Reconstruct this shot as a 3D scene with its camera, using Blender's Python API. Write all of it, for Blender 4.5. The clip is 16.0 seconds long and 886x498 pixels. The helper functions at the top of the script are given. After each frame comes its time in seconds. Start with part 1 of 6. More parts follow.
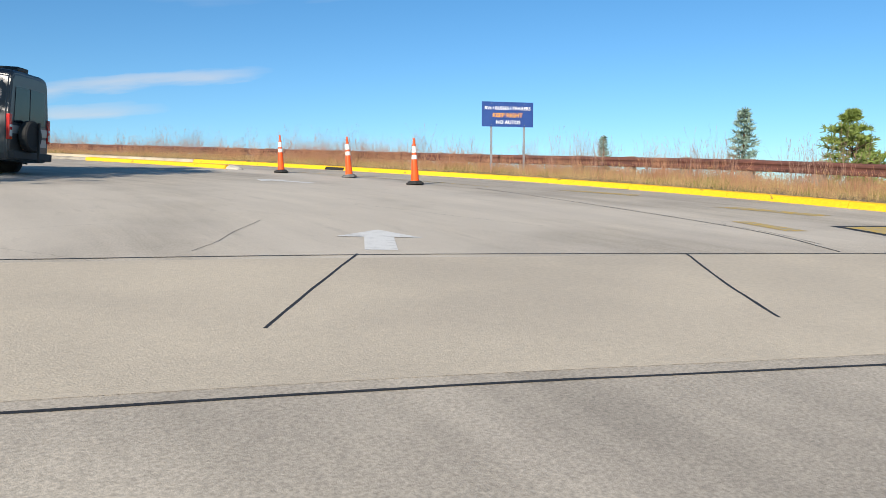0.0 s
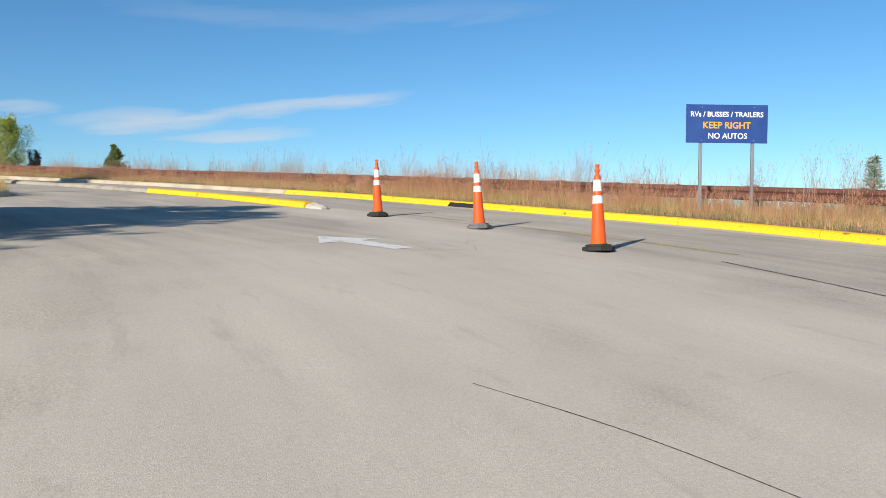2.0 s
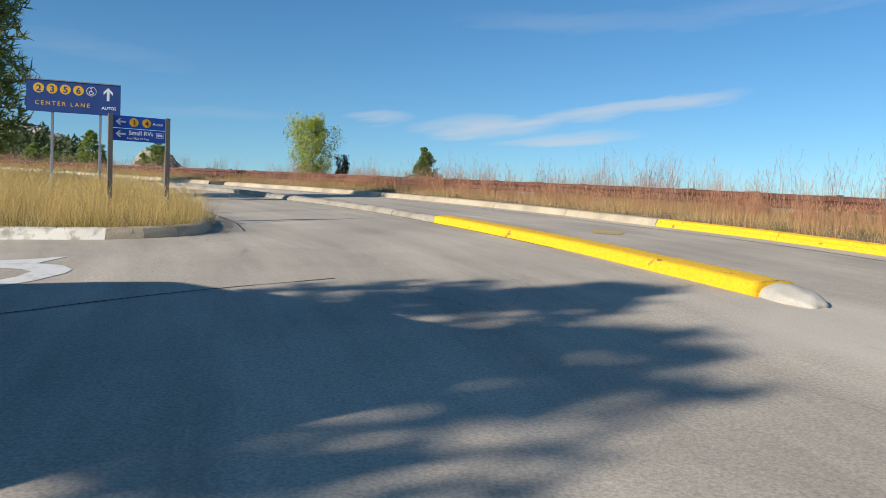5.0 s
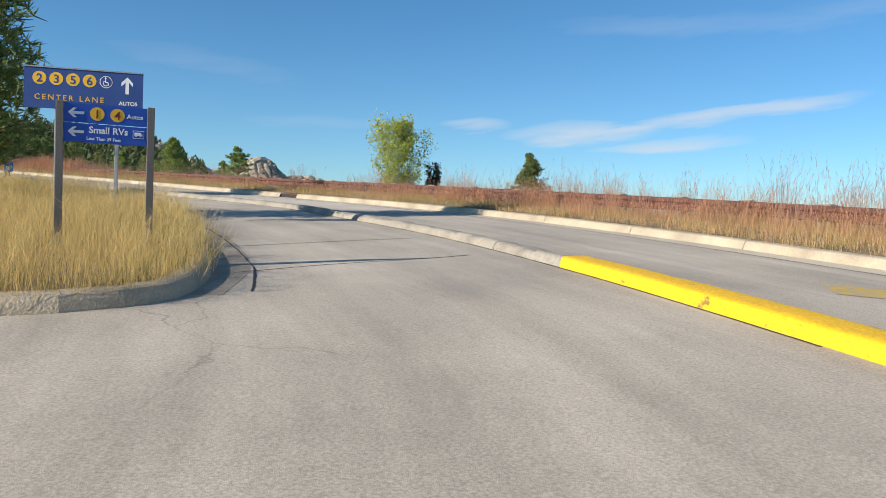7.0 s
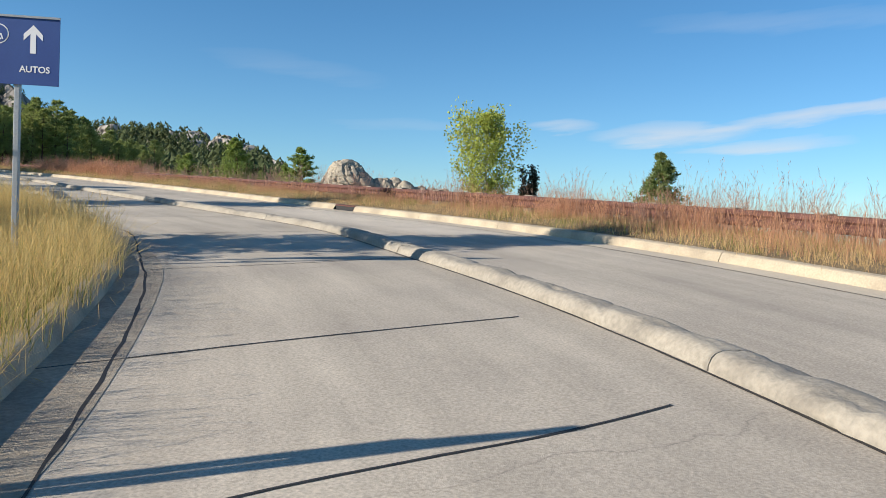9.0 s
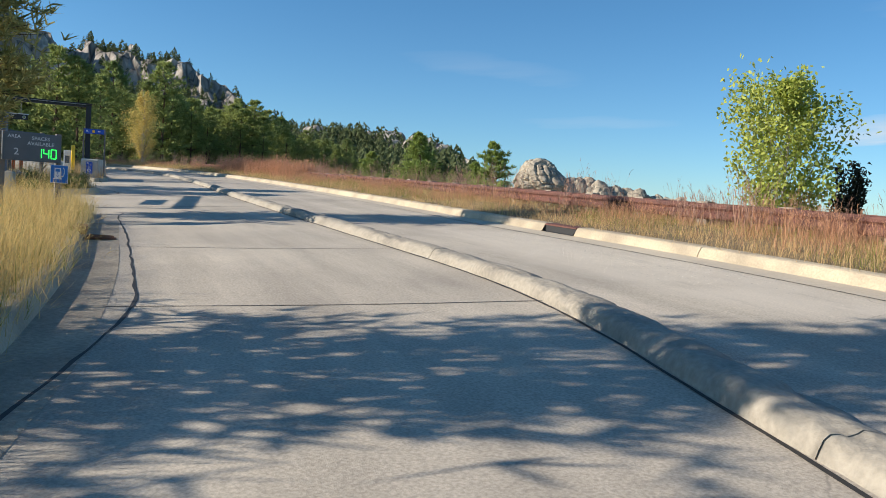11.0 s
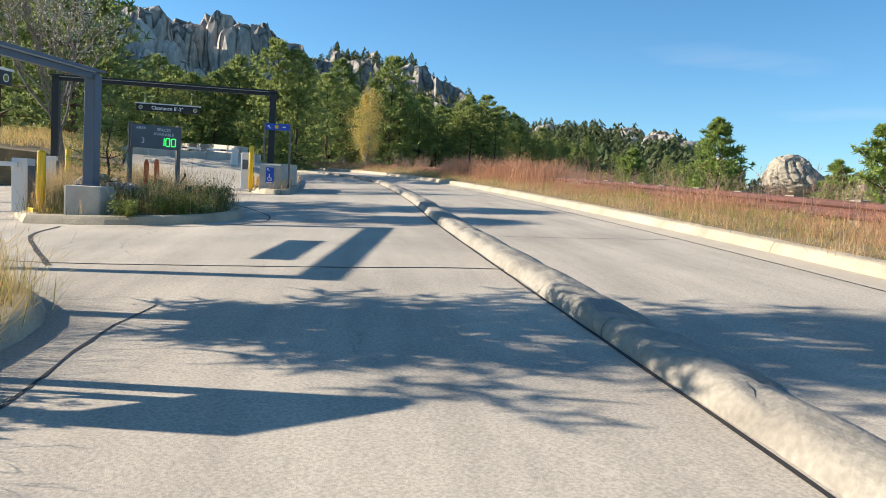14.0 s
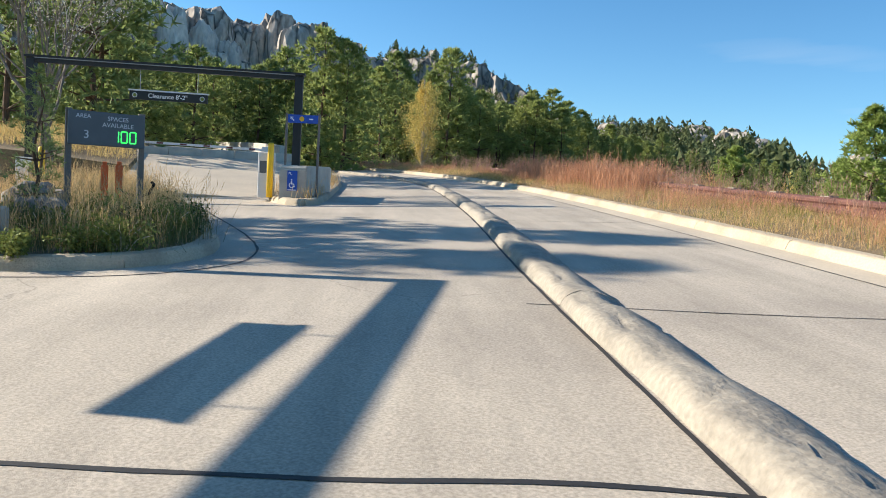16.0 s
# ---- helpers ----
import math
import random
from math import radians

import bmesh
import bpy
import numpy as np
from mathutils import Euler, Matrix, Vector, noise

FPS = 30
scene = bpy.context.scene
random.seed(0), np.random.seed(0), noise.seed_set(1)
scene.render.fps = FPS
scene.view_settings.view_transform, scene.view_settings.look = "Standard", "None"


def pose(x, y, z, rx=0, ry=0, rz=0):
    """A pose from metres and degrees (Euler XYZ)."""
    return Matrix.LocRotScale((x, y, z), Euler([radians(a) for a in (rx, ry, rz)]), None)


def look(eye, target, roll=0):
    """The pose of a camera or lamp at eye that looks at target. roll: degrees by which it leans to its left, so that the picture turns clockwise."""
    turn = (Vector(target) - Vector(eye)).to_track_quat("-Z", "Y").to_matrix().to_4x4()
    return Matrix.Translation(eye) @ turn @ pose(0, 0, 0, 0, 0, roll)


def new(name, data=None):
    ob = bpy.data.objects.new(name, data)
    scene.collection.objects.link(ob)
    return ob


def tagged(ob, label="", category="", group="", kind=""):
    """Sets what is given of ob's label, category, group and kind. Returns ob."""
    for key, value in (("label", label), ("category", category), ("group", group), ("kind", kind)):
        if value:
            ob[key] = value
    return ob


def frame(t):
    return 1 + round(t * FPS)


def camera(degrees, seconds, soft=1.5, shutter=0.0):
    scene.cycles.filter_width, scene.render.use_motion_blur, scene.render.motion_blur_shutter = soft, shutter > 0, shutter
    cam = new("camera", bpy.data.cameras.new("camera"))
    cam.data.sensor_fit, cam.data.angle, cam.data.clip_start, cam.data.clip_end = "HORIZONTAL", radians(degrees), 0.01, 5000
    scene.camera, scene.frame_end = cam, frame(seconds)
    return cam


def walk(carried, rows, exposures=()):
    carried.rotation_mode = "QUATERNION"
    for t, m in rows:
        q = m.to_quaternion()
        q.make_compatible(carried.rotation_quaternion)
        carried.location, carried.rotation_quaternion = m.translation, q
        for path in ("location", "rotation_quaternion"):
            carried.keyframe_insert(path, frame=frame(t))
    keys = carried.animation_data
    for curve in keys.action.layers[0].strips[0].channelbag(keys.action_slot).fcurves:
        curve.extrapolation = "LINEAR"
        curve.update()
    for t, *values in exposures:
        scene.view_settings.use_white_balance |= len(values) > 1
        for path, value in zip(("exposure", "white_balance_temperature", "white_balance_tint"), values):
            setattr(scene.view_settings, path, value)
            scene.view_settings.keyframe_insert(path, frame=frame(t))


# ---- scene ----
cam = camera(59.2, 16.0, 0.65)

PATH = [
    (0, (-6.14, -19.659, 0.045), (-5.142, -17.93, -0.082), 0.1),
    (0.5, (-5.081, -17.701, 0.245), (-4.136, -15.943, 0.122), -0.1),
    (1, (-4.084, -15.623, 0.456), (-3.212, -13.826, 0.348), -0.1),
    (1.5, (-3.2, -13.5, 0.655), (-2.416, -11.662, 0.565), 0.1),
    (2, (-2.459, -11.424, 0.835), (-1.779, -9.545, 0.757), 0.4),
    (2.5, (-1.854, -9.131, 1.027), (-1.32, -7.205, 0.946), 0.7),
    (3, (-1.429, -7.141, 1.172), (-1.046, -5.18, 1.089), 1.1),
    (3.5, (-1.373, -5.312, 1.299), (-1.126, -3.329, 1.213), 1.5),
    (4, (-1.37, -3.365, 1.474), (-1.264, -1.37, 1.386), 1.8),
    (4.5, (-1.462, -1.82, 1.588), (-1.476, 0.178, 1.502), 1.9),
    (4.7, (-1.58, -1.222, 1.649), (-1.641, 0.775, 1.562), 1.9),
    (6.8, (-2.38, 4.226, 2.047), (-2.736, 6.193, 1.973), 2.1),
    (7, (-2.517, 4.771, 2.116), (-2.885, 6.735, 2.039), 2.2),
    (7.5, (-2.786, 6.099, 2.237), (-3.193, 8.055, 2.155), 1.8),
    (8, (-3.171, 7.717, 2.363), (-3.621, 9.664, 2.282), 1.9),
    (10.3, (-6.329, 15.84, 2.894), (-7.174, 17.65, 2.797), 2.9),
    (10.5, (-6.804, 16.632, 2.945), (-7.699, 18.418, 2.844), 2.9),
    (11, (-7.776, 18.092, 3.019), (-8.797, 19.809, 2.912), 3.2),
    (11.5, (-9.091, 19.766, 3.139), (-10.231, 21.405, 3.023), 3.4),
    (12, (-10.39, 21.233, 3.223), (-11.652, 22.779, 3.096), 3.4),
    (12.5, (-11.611, 22.431, 3.291), (-12.953, 23.908, 3.158), 3.3),
    (13, (-12.987, 23.626, 3.376), (-14.381, 25.054, 3.237), 3.3),
    (13.5, (-14.331, 24.9, 3.464), (-15.77, 26.282, 3.323), 3.2),
    (14, (-15.44, 25.882, 3.545), (-16.908, 27.234, 3.405), 3.2),
    (14.5, (-16.578, 26.862, 3.618), (-18.073, 28.183, 3.479), 3.1),
    (15, (-17.807, 27.853, 3.678), (-19.324, 29.148, 3.533), 3.1),
    (15.2, (-18.199, 28.167, 3.699), (-19.726, 29.451, 3.554), 3.4),
    (15.5, (-18.74, 28.615, 3.744), (-20.281, 29.881, 3.593), 3.3),
    (16, (-19.74, 29.375, 3.816), (-21.303, 30.614, 3.665), 3.3),
]
walk(cam, [(t, look(eye, target, roll)) for t, eye, target, roll in PATH], [(0, 0.36, 6500, 10), (3, 0.27, 6500, 10), (4.5, 0.22, 6480, 10), (7, 0.42, 6500, 10), (8, 0.42, 6500, 10), (10.5, 0.52, 6580, 10), (11, 0.50, 6600, 10), (12, 0.68, 6650, 10), (12.5, 0.86, 6700, 10), (14, 0.84, 6700, 10), (15, 0.85, 6700, 10), (15.5, 0.85, 6700, 10), (16, 0.87, 6700, 10)])

# ---- light ----
SUN_EL, SUN_WAY = radians(24.5), Vector((-0.776, -0.631, 0))
world = bpy.data.worlds.new("sky")
scene.world = world
world.use_nodes = True
wn, wl = world.node_tree.nodes, world.node_tree.links
wn.clear()
w_out, w_bg, w_sky = wn.new("ShaderNodeOutputWorld"), wn.new("ShaderNodeBackground"), wn.new("ShaderNodeTexSky")
w_sky.sky_type, w_sky.sun_disc = "NISHITA", False
w_sky.sun_elevation, w_sky.sun_rotation = SUN_EL, math.atan2(SUN_WAY.x, SUN_WAY.y)
w_sky.altitude, w_sky.air_density, w_sky.dust_density, w_sky.ozone_density = 1600, 1.0, 0.8, 4.0
w_bg.inputs["Strength"].default_value = 0.098
# thin lens-shaped streaks of high cloud: bearing, height, half length, half depth, slope (degrees) and density
def calc(op, *args):
    nd = wn.new("ShaderNodeMath")
    nd.operation = op
    for k, a in enumerate(args):
        if isinstance(a, (int, float)):
            nd.inputs[k].default_value = a
        else:
            wl.new(a, nd.inputs[k])
    return nd.outputs[0]


w_tc, w_sep, w_flat, w_noise = wn.new("ShaderNodeTexCoord"), wn.new("ShaderNodeSeparateXYZ"), wn.new("ShaderNodeCombineXYZ"), wn.new("ShaderNodeTexNoise")
wl.new(w_tc.outputs["Generated"], w_sep.inputs[0])
w_az = calc("MULTIPLY", calc("ARCTAN2", w_sep.outputs["X"], w_sep.outputs["Y"]), 57.2958)
w_el = calc("MULTIPLY", calc("ARCSINE", w_sep.outputs["Z"]), 57.2958)
wl.new(calc("MULTIPLY", w_az, 0.16), w_flat.inputs[0])
wl.new(calc("ADD", calc("MULTIPLY", w_el, 1.15), calc("MULTIPLY", w_az, -0.13)), w_flat.inputs[1])
wl.new(w_flat.outputs[0], w_noise.inputs["Vector"])
w_noise.inputs["Scale"].default_value, w_noise.inputs["Detail"].default_value, w_noise.inputs["Roughness"].default_value = 1.0, 6, 0.55
w_bent = calc("ADD", w_el, calc("MULTIPLY", calc("SUBTRACT", w_noise.outputs["Fac"], 0.5), 1.5))
w_sum = None
for az0, el0, half, deep, slope, dense in ((9.5, 7.95, 8.5, 0.7, 0.125, 1.0), (-8.6, 7.0, 2.8, 0.6, 0.02, 0.6), (5.0, 5.7, 6.0, 0.5, 0.07, 0.7), (-1.0, 6.5, 6.0, 0.85, 0.06, 0.85), (7.0, 13.8, 11.0, 0.8, -0.02, 0.17), (20.0, 14.6, 9.0, 0.8, 0.03, 0.16), (-28.0, 10.2, 7.0, 0.9, -0.08, 0.11), (-20.0, 6.6, 6.0, 0.5, 0.02, 0.15)):
    w_u = calc("DIVIDE", calc("SUBTRACT", w_az, az0), half)
    w_v = calc("DIVIDE", calc("SUBTRACT", calc("SUBTRACT", w_bent, el0), calc("MULTIPLY", calc("SUBTRACT", w_az, az0), slope)), deep)
    w_g = calc("SUBTRACT", calc("SUBTRACT", 1.0, calc("MULTIPLY", w_u, w_u)), calc("MULTIPLY", w_v, w_v))
    w_one = calc("MULTIPLY", calc("MAXIMUM", w_g, 0.0), dense)
    w_sum = w_one if w_sum is None else calc("ADD", w_sum, w_one)
w_amt = calc("MULTIPLY", calc("MINIMUM", w_sum, 1.0), calc("MINIMUM", calc("MULTIPLY", w_noise.outputs["Fac"], 1.25), 1.0))
w_mix, w_tint = wn.new("ShaderNodeMixRGB"), wn.new("ShaderNodeMixRGB")
w_mix.inputs[2].default_value = (5.6, 5.8, 6.1, 1)
w_tint.blend_type, w_tint.inputs[0].default_value = "MULTIPLY", 1.0
w_pale = wn.new("ShaderNodeMixRGB")
w_pale.inputs[1].default_value, w_pale.inputs[2].default_value = (0.78, 0.985, 1.03, 1), (0.62, 0.98, 1.07, 1)
wl.new(calc("MINIMUM", calc("MAXIMUM", calc("DIVIDE", calc("SUBTRACT", w_el, 1.0), 13.0), 0.0), 1.0), w_pale.inputs[0])
wl.new(w_pale.outputs[0], w_tint.inputs[2])
wl.new(w_sky.outputs[0], w_tint.inputs[1])
wl.new(w_tint.outputs[0], w_mix.inputs[1])
wl.new(w_amt, w_mix.inputs[0])
wl.new(w_mix.outputs[0], w_bg.inputs[0])
wl.new(w_bg.outputs[0], w_out.inputs[0])

sun_data = bpy.data.lights.new("sun", "SUN")
sun_data.energy, sun_data.angle, sun_data.color = 5.0, radians(0.53), (1.0, 0.92, 0.80)
sun = new("sun", sun_data)
sun.matrix_world = look((SUN_WAY * math.cos(SUN_EL) + Vector((0, 0, math.sin(SUN_EL)))) * 100, (0, 0, 0))


# ---- materials ----
def mat(name, color, rough=0.8, metal=0.0, color2=None, scale=4.0, mix=1.0, fine=0.0, fine_scale=60.0, bump=0.0, bump_scale=80.0, per="", spec=0.5, emit=None, emit_strength=0.0, detail=6.0, stretch=None, ramp=(0.35, 0.65), trans=0.0):
    """A surface with two scales of variation. per: 'object' or 'island' shifts the colour from piece to piece."""
    m = bpy.data.materials.new(name)
    m.use_nodes = True
    n, l = m.node_tree.nodes, m.node_tree.links
    b = n["Principled BSDF"]
    b.inputs["Roughness"].default_value, b.inputs["Metallic"].default_value = rough, metal
    b.inputs["Specular IOR Level"].default_value = spec
    tc = n.new("ShaderNodeTexCoord")
    vec = tc.outputs["Object"]
    if stretch:
        mp = n.new("ShaderNodeMapping")
        mp.inputs["Scale"].default_value = stretch
        l.new(vec, mp.inputs[0])
        vec = mp.outputs[0]
    last = None
    if color2:
        no, ra, mx = n.new("ShaderNodeTexNoise"), n.new("ShaderNodeValToRGB"), n.new("ShaderNodeMixRGB")
        no.inputs["Scale"].default_value, no.inputs["Detail"].default_value = scale, detail
        ra.color_ramp.elements[0].position, ra.color_ramp.elements[1].position = ramp
        l.new(vec, no.inputs["Vector"])
        l.new(no.outputs["Fac"], ra.inputs[0])
        mu = n.new("ShaderNodeMath")
        mu.operation, mu.inputs[1].default_value = "MULTIPLY", mix
        l.new(ra.outputs[0], mu.inputs[0])
        l.new(mu.outputs[0], mx.inputs[0])
        mx.inputs[1].default_value, mx.inputs[2].default_value = (*color, 1), (*color2, 1)
        last = mx.outputs[0]
    if fine:
        no, mx, ra = n.new("ShaderNodeTexNoise"), n.new("ShaderNodeMixRGB"), n.new("ShaderNodeMapRange")
        no.inputs["Scale"].default_value, no.inputs["Detail"].default_value = fine_scale, 4
        l.new(vec, no.inputs["Vector"])
        ra.inputs["From Min"].default_value, ra.inputs["From Max"].default_value = 0.3, 0.7
        ra.inputs["To Min"].default_value, ra.inputs["To Max"].default_value = 1 - fine, 1 + fine
        l.new(no.outputs["Fac"], ra.inputs[0])
        mx.blend_type, mx.inputs[0].default_value = "MULTIPLY", 1
        if last:
            l.new(last, mx.inputs[1])
        else:
            mx.inputs[1].default_value = (*color, 1)
        l.new(ra.outputs[0], mx.inputs[2])
        last = mx.outputs[0]
    if per:
        src = n.new("ShaderNodeObjectInfo" if per == "object" else "ShaderNodeNewGeometry")
        ra, mx = n.new("ShaderNodeMapRange"), n.new("ShaderNodeMixRGB")
        ra.inputs["To Min"].default_value, ra.inputs["To Max"].default_value = 0.72, 1.25
        l.new(src.outputs["Random" if per == "object" else "Random Per Island"], ra.inputs[0])
        mx.blend_type, mx.inputs[0].default_value = "MULTIPLY", 1
        if last:
            l.new(last, mx.inputs[1])
        else:
            mx.inputs[1].default_value = (*color, 1)
        l.new(ra.outputs[0], mx.inputs[2])
        last = mx.outputs[0]
    if last:
        l.new(last, b.inputs["Base Color"])
    else:
        b.inputs["Base Color"].default_value = (*color, 1)
    if bump:
        no, bu = n.new("ShaderNodeTexNoise"), n.new("ShaderNodeBump")
        no.inputs["Scale"].default_value, no.inputs["Detail"].default_value = bump_scale, 5
        l.new(vec, no.inputs["Vector"])
        bu.inputs["Strength"].default_value, bu.inputs["Distance"].default_value = bump, 0.02
        l.new(no.outputs["Fac"], bu.inputs["Height"])
        l.new(bu.outputs[0], b.inputs["Normal"])
    if emit:
        b.inputs["Emission Color"].default_value, b.inputs["Emission Strength"].default_value = (*emit, 1), emit_strength
    if trans:
        tr, ms = n.new("ShaderNodeBsdfTranslucent"), n.new("ShaderNodeMixShader")
        ms.inputs[0].default_value = trans
        if last:
            l.new(last, tr.inputs[0])
        else:
            tr.inputs[0].default_value = (*color, 1)
        l.new(b.outputs[0], ms.inputs[1])
        l.new(tr.outputs[0], ms.inputs[2])
        l.new(ms.outputs[0], n["Material Output"].inputs[0])
    return m


M_ROAD = mat("worn_concrete", (0.485, 0.42, 0.335), 0.92, color2=(0.385, 0.333, 0.27), scale=0.45, fine=0.24, fine_scale=55, bump=0.16, bump_scale=140, detail=11)
rn, rl = M_ROAD.node_tree.nodes, M_ROAD.node_tree.links
r_uv, r_map, r_no, r_ra, r_mx = rn.new("ShaderNodeUVMap"), rn.new("ShaderNodeMapping"), rn.new("ShaderNodeTexNoise"), rn.new("ShaderNodeMapRange"), rn.new("ShaderNodeMixRGB")
r_uv.uv_map = "lane"
r_map.inputs["Scale"].default_value = (1.7, 0.16, 1)
r_no.inputs["Scale"].default_value, r_no.inputs["Detail"].default_value, r_no.inputs["Roughness"].default_value = 1.0, 9, 0.62
r_ra.inputs["From Min"].default_value, r_ra.inputs["From Max"].default_value = 0.3, 0.7
r_ra.inputs["To Min"].default_value, r_ra.inputs["To Max"].default_value = 0.80, 1.16
r_mx.blend_type, r_mx.inputs[0].default_value = "MULTIPLY", 1
r_old = rn["Principled BSDF"].inputs["Base Color"].links[0].from_socket
rl.new(r_uv.outputs[0], r_map.inputs[0])
rl.new(r_map.outputs[0], r_no.inputs["Vector"])
rl.new(r_no.outputs["Fac"], r_ra.inputs[0])
rl.new(r_old, r_mx.inputs[1])
rl.new(r_ra.outputs[0], r_mx.inputs[2])
r_at, r_pale = rn.new("ShaderNodeAttribute"), rn.new("ShaderNodeMixRGB")
r_at.attribute_name = "wear"
r_wn, r_wa, r_wm = rn.new("ShaderNodeTexNoise"), rn.new("ShaderNodeMath"), rn.new("ShaderNodeMapRange")
r_wn.inputs["Scale"].default_value, r_wn.inputs["Detail"].default_value = 0.9, 8
r_wa.operation = "ADD"
r_wm.inputs["From Min"].default_value, r_wm.inputs["From Max"].default_value = 0.85, 1.25
r_wm.inputs["To Max"].default_value = 0.55
rl.new(rn["Texture Coordinate"].outputs["Object"], r_wn.inputs["Vector"])
rl.new(r_at.outputs["Fac"], r_wa.inputs[0])
rl.new(r_wn.outputs["Fac"], r_wa.inputs[1])
rl.new(r_wa.outputs[0], r_wm.inputs[0])
rl.new(r_wm.outputs[0], r_pale.inputs[0])
rl.new(r_mx.outputs[0], r_pale.inputs[1])
r_pale.inputs[2].default_value = (0.62, 0.545, 0.45, 1)
# hairline cracks, broken off by a second noise, and dark drips and scuffs
r_wob, r_add, r_vor, r_cut, r_some, r_line = rn.new("ShaderNodeTexNoise"), rn.new("ShaderNodeMixRGB"), rn.new("ShaderNodeTexVoronoi"), rn.new("ShaderNodeMapRange"), rn.new("ShaderNodeTexNoise"), rn.new("ShaderNodeMath")
r_obj = rn["Texture Coordinate"].outputs["Object"]
r_wob.inputs["Scale"].default_value, r_wob.inputs["Detail"].default_value = 0.8, 7
r_add.blend_type, r_add.inputs[0].default_value = "ADD", 1.6
r_vor.feature, r_vor.inputs["Scale"].default_value = "DISTANCE_TO_EDGE", 0.17
r_cut.inputs["From Min"].default_value, r_cut.inputs["From Max"].default_value = 0.0, 0.002
r_cut.inputs["To Min"].default_value, r_cut.inputs["To Max"].default_value = 1.0, 0.0
r_some.inputs["Scale"].default_value, r_some.inputs["Detail"].default_value = 0.22, 3
r_few = rn.new("ShaderNodeMapRange")
r_few.inputs["From Min"].default_value, r_few.inputs["From Max"].default_value, r_few.inputs["To Max"].default_value = 0.5, 0.58, 0.4
r_line.operation = "MULTIPLY"
rl.new(r_obj, r_wob.inputs["Vector"])
rl.new(r_obj, r_add.inputs[1])
rl.new(r_wob.outputs["Color"], r_add.inputs[2])
rl.new(r_add.outputs[0], r_vor.inputs["Vector"])
rl.new(r_vor.outputs["Distance"], r_cut.inputs[0])
rl.new(r_obj, r_some.inputs["Vector"])
rl.new(r_some.outputs["Fac"], r_few.inputs[0])
rl.new(r_cut.outputs[0], r_line.inputs[0])
rl.new(r_few.outputs[0], r_line.inputs[1])
r_crk, r_dn, r_dr, r_drip = rn.new("ShaderNodeMixRGB"), rn.new("ShaderNodeTexNoise"), rn.new("ShaderNodeMapRange"), rn.new("ShaderNodeMixRGB")
r_crk.inputs[2].default_value = (0.08, 0.07, 0.06, 1)
rl.new(r_line.outputs[0], r_crk.inputs[0])
rl.new(r_pale.outputs[0], r_crk.inputs[1])
r_dmap = rn.new("ShaderNodeMapping")
r_dmap.inputs["Scale"].default_value = (3.2, 0.5, 1)
r_dn.inputs["Scale"].default_value, r_dn.inputs["Detail"].default_value, r_dn.inputs["Roughness"].default_value = 1.0, 10, 0.72
rl.new(r_uv.outputs[0], r_dmap.inputs[0])
rl.new(r_dmap.outputs[0], r_dn.inputs["Vector"])
r_dr.inputs["From Min"].default_value, r_dr.inputs["From Max"].default_value, r_dr.inputs["To Max"].default_value = 0.56, 0.72, 0.42
rl.new(r_dn.outputs["Fac"], r_dr.inputs[0])
rl.new(r_dr.outputs[0], r_drip.inputs[0])
rl.new(r_crk.outputs[0], r_drip.inputs[1])
r_drip.inputs[2].default_value = (0.26, 0.225, 0.185, 1)
rl.new(r_drip.outputs[0], rn["Principled BSDF"].inputs["Base Color"])
M_PAN = mat("gutter_concrete", (0.56, 0.475, 0.36), 0.88, color2=(0.47, 0.40, 0.31), scale=0.6, fine=0.08, fine_scale=25, bump=0.2, bump_scale=70)
M_KERB = mat("tan_kerb_concrete", (0.52, 0.43, 0.305), 0.9, color2=(0.35, 0.29, 0.21), scale=1.6, fine=0.12, fine_scale=40, bump=0.6, bump_scale=40)
M_YELLOW = mat("yellow_kerb_paint", (0.82, 0.47, 0.008), 0.65, color2=(0.16, 0.11, 0.045), scale=5, mix=0.85, fine=0.14, fine_scale=30, bump=0.4, bump_scale=50, ramp=(0.66, 0.70), stretch=(1, 0.6, 1), detail=9)
M_YFADE = mat("faded_yellow_paint", (0.55, 0.36, 0.06), 0.8, color2=(0.37, 0.32, 0.24), scale=9, ramp=(0.4, 0.62))
M_WHITE = mat("white_road_paint", (0.70, 0.68, 0.64), 0.75, color2=(0.45, 0.43, 0.40), scale=7, ramp=(0.5, 0.8), fine=0.08)
M_WKERB = mat("flaking_white_kerb_paint", (0.74, 0.70, 0.62), 0.8, color2=(0.42, 0.38, 0.31), scale=6, ramp=(0.52, 0.66), bump=0.3, bump_scale=40)
M_TAR = mat("joint_sealant", (0.025, 0.023, 0.022), 0.7, fine=0.3, fine_scale=40)
M_GRIT = mat("loose_pale_gravel", (0.50, 0.45, 0.38), 0.95, per="island")
M_SOIL = mat("dry_soil", (0.24, 0.17, 0.09), 0.95, color2=(0.15, 0.11, 0.06), scale=2, fine=0.3, fine_scale=30, bump=0.8, bump_scale=25)
M_FIELD = mat("hill_ground", (0.16, 0.12, 0.055), 0.95, color2=(0.06, 0.065, 0.03), scale=0.08, fine=0.3, fine_scale=2)
M_STRAW = mat("straw_grass", (0.62, 0.43, 0.21), 0.75, per="island", spec=0.2, trans=0.35)
M_GOLD = mat("golden_grass", (0.67, 0.495, 0.205), 0.75, per="island", spec=0.2, trans=0.35)
M_RED = mat("russet_bluestem", (0.54, 0.29, 0.17), 0.75, per="island", spec=0.2, trans=0.3)
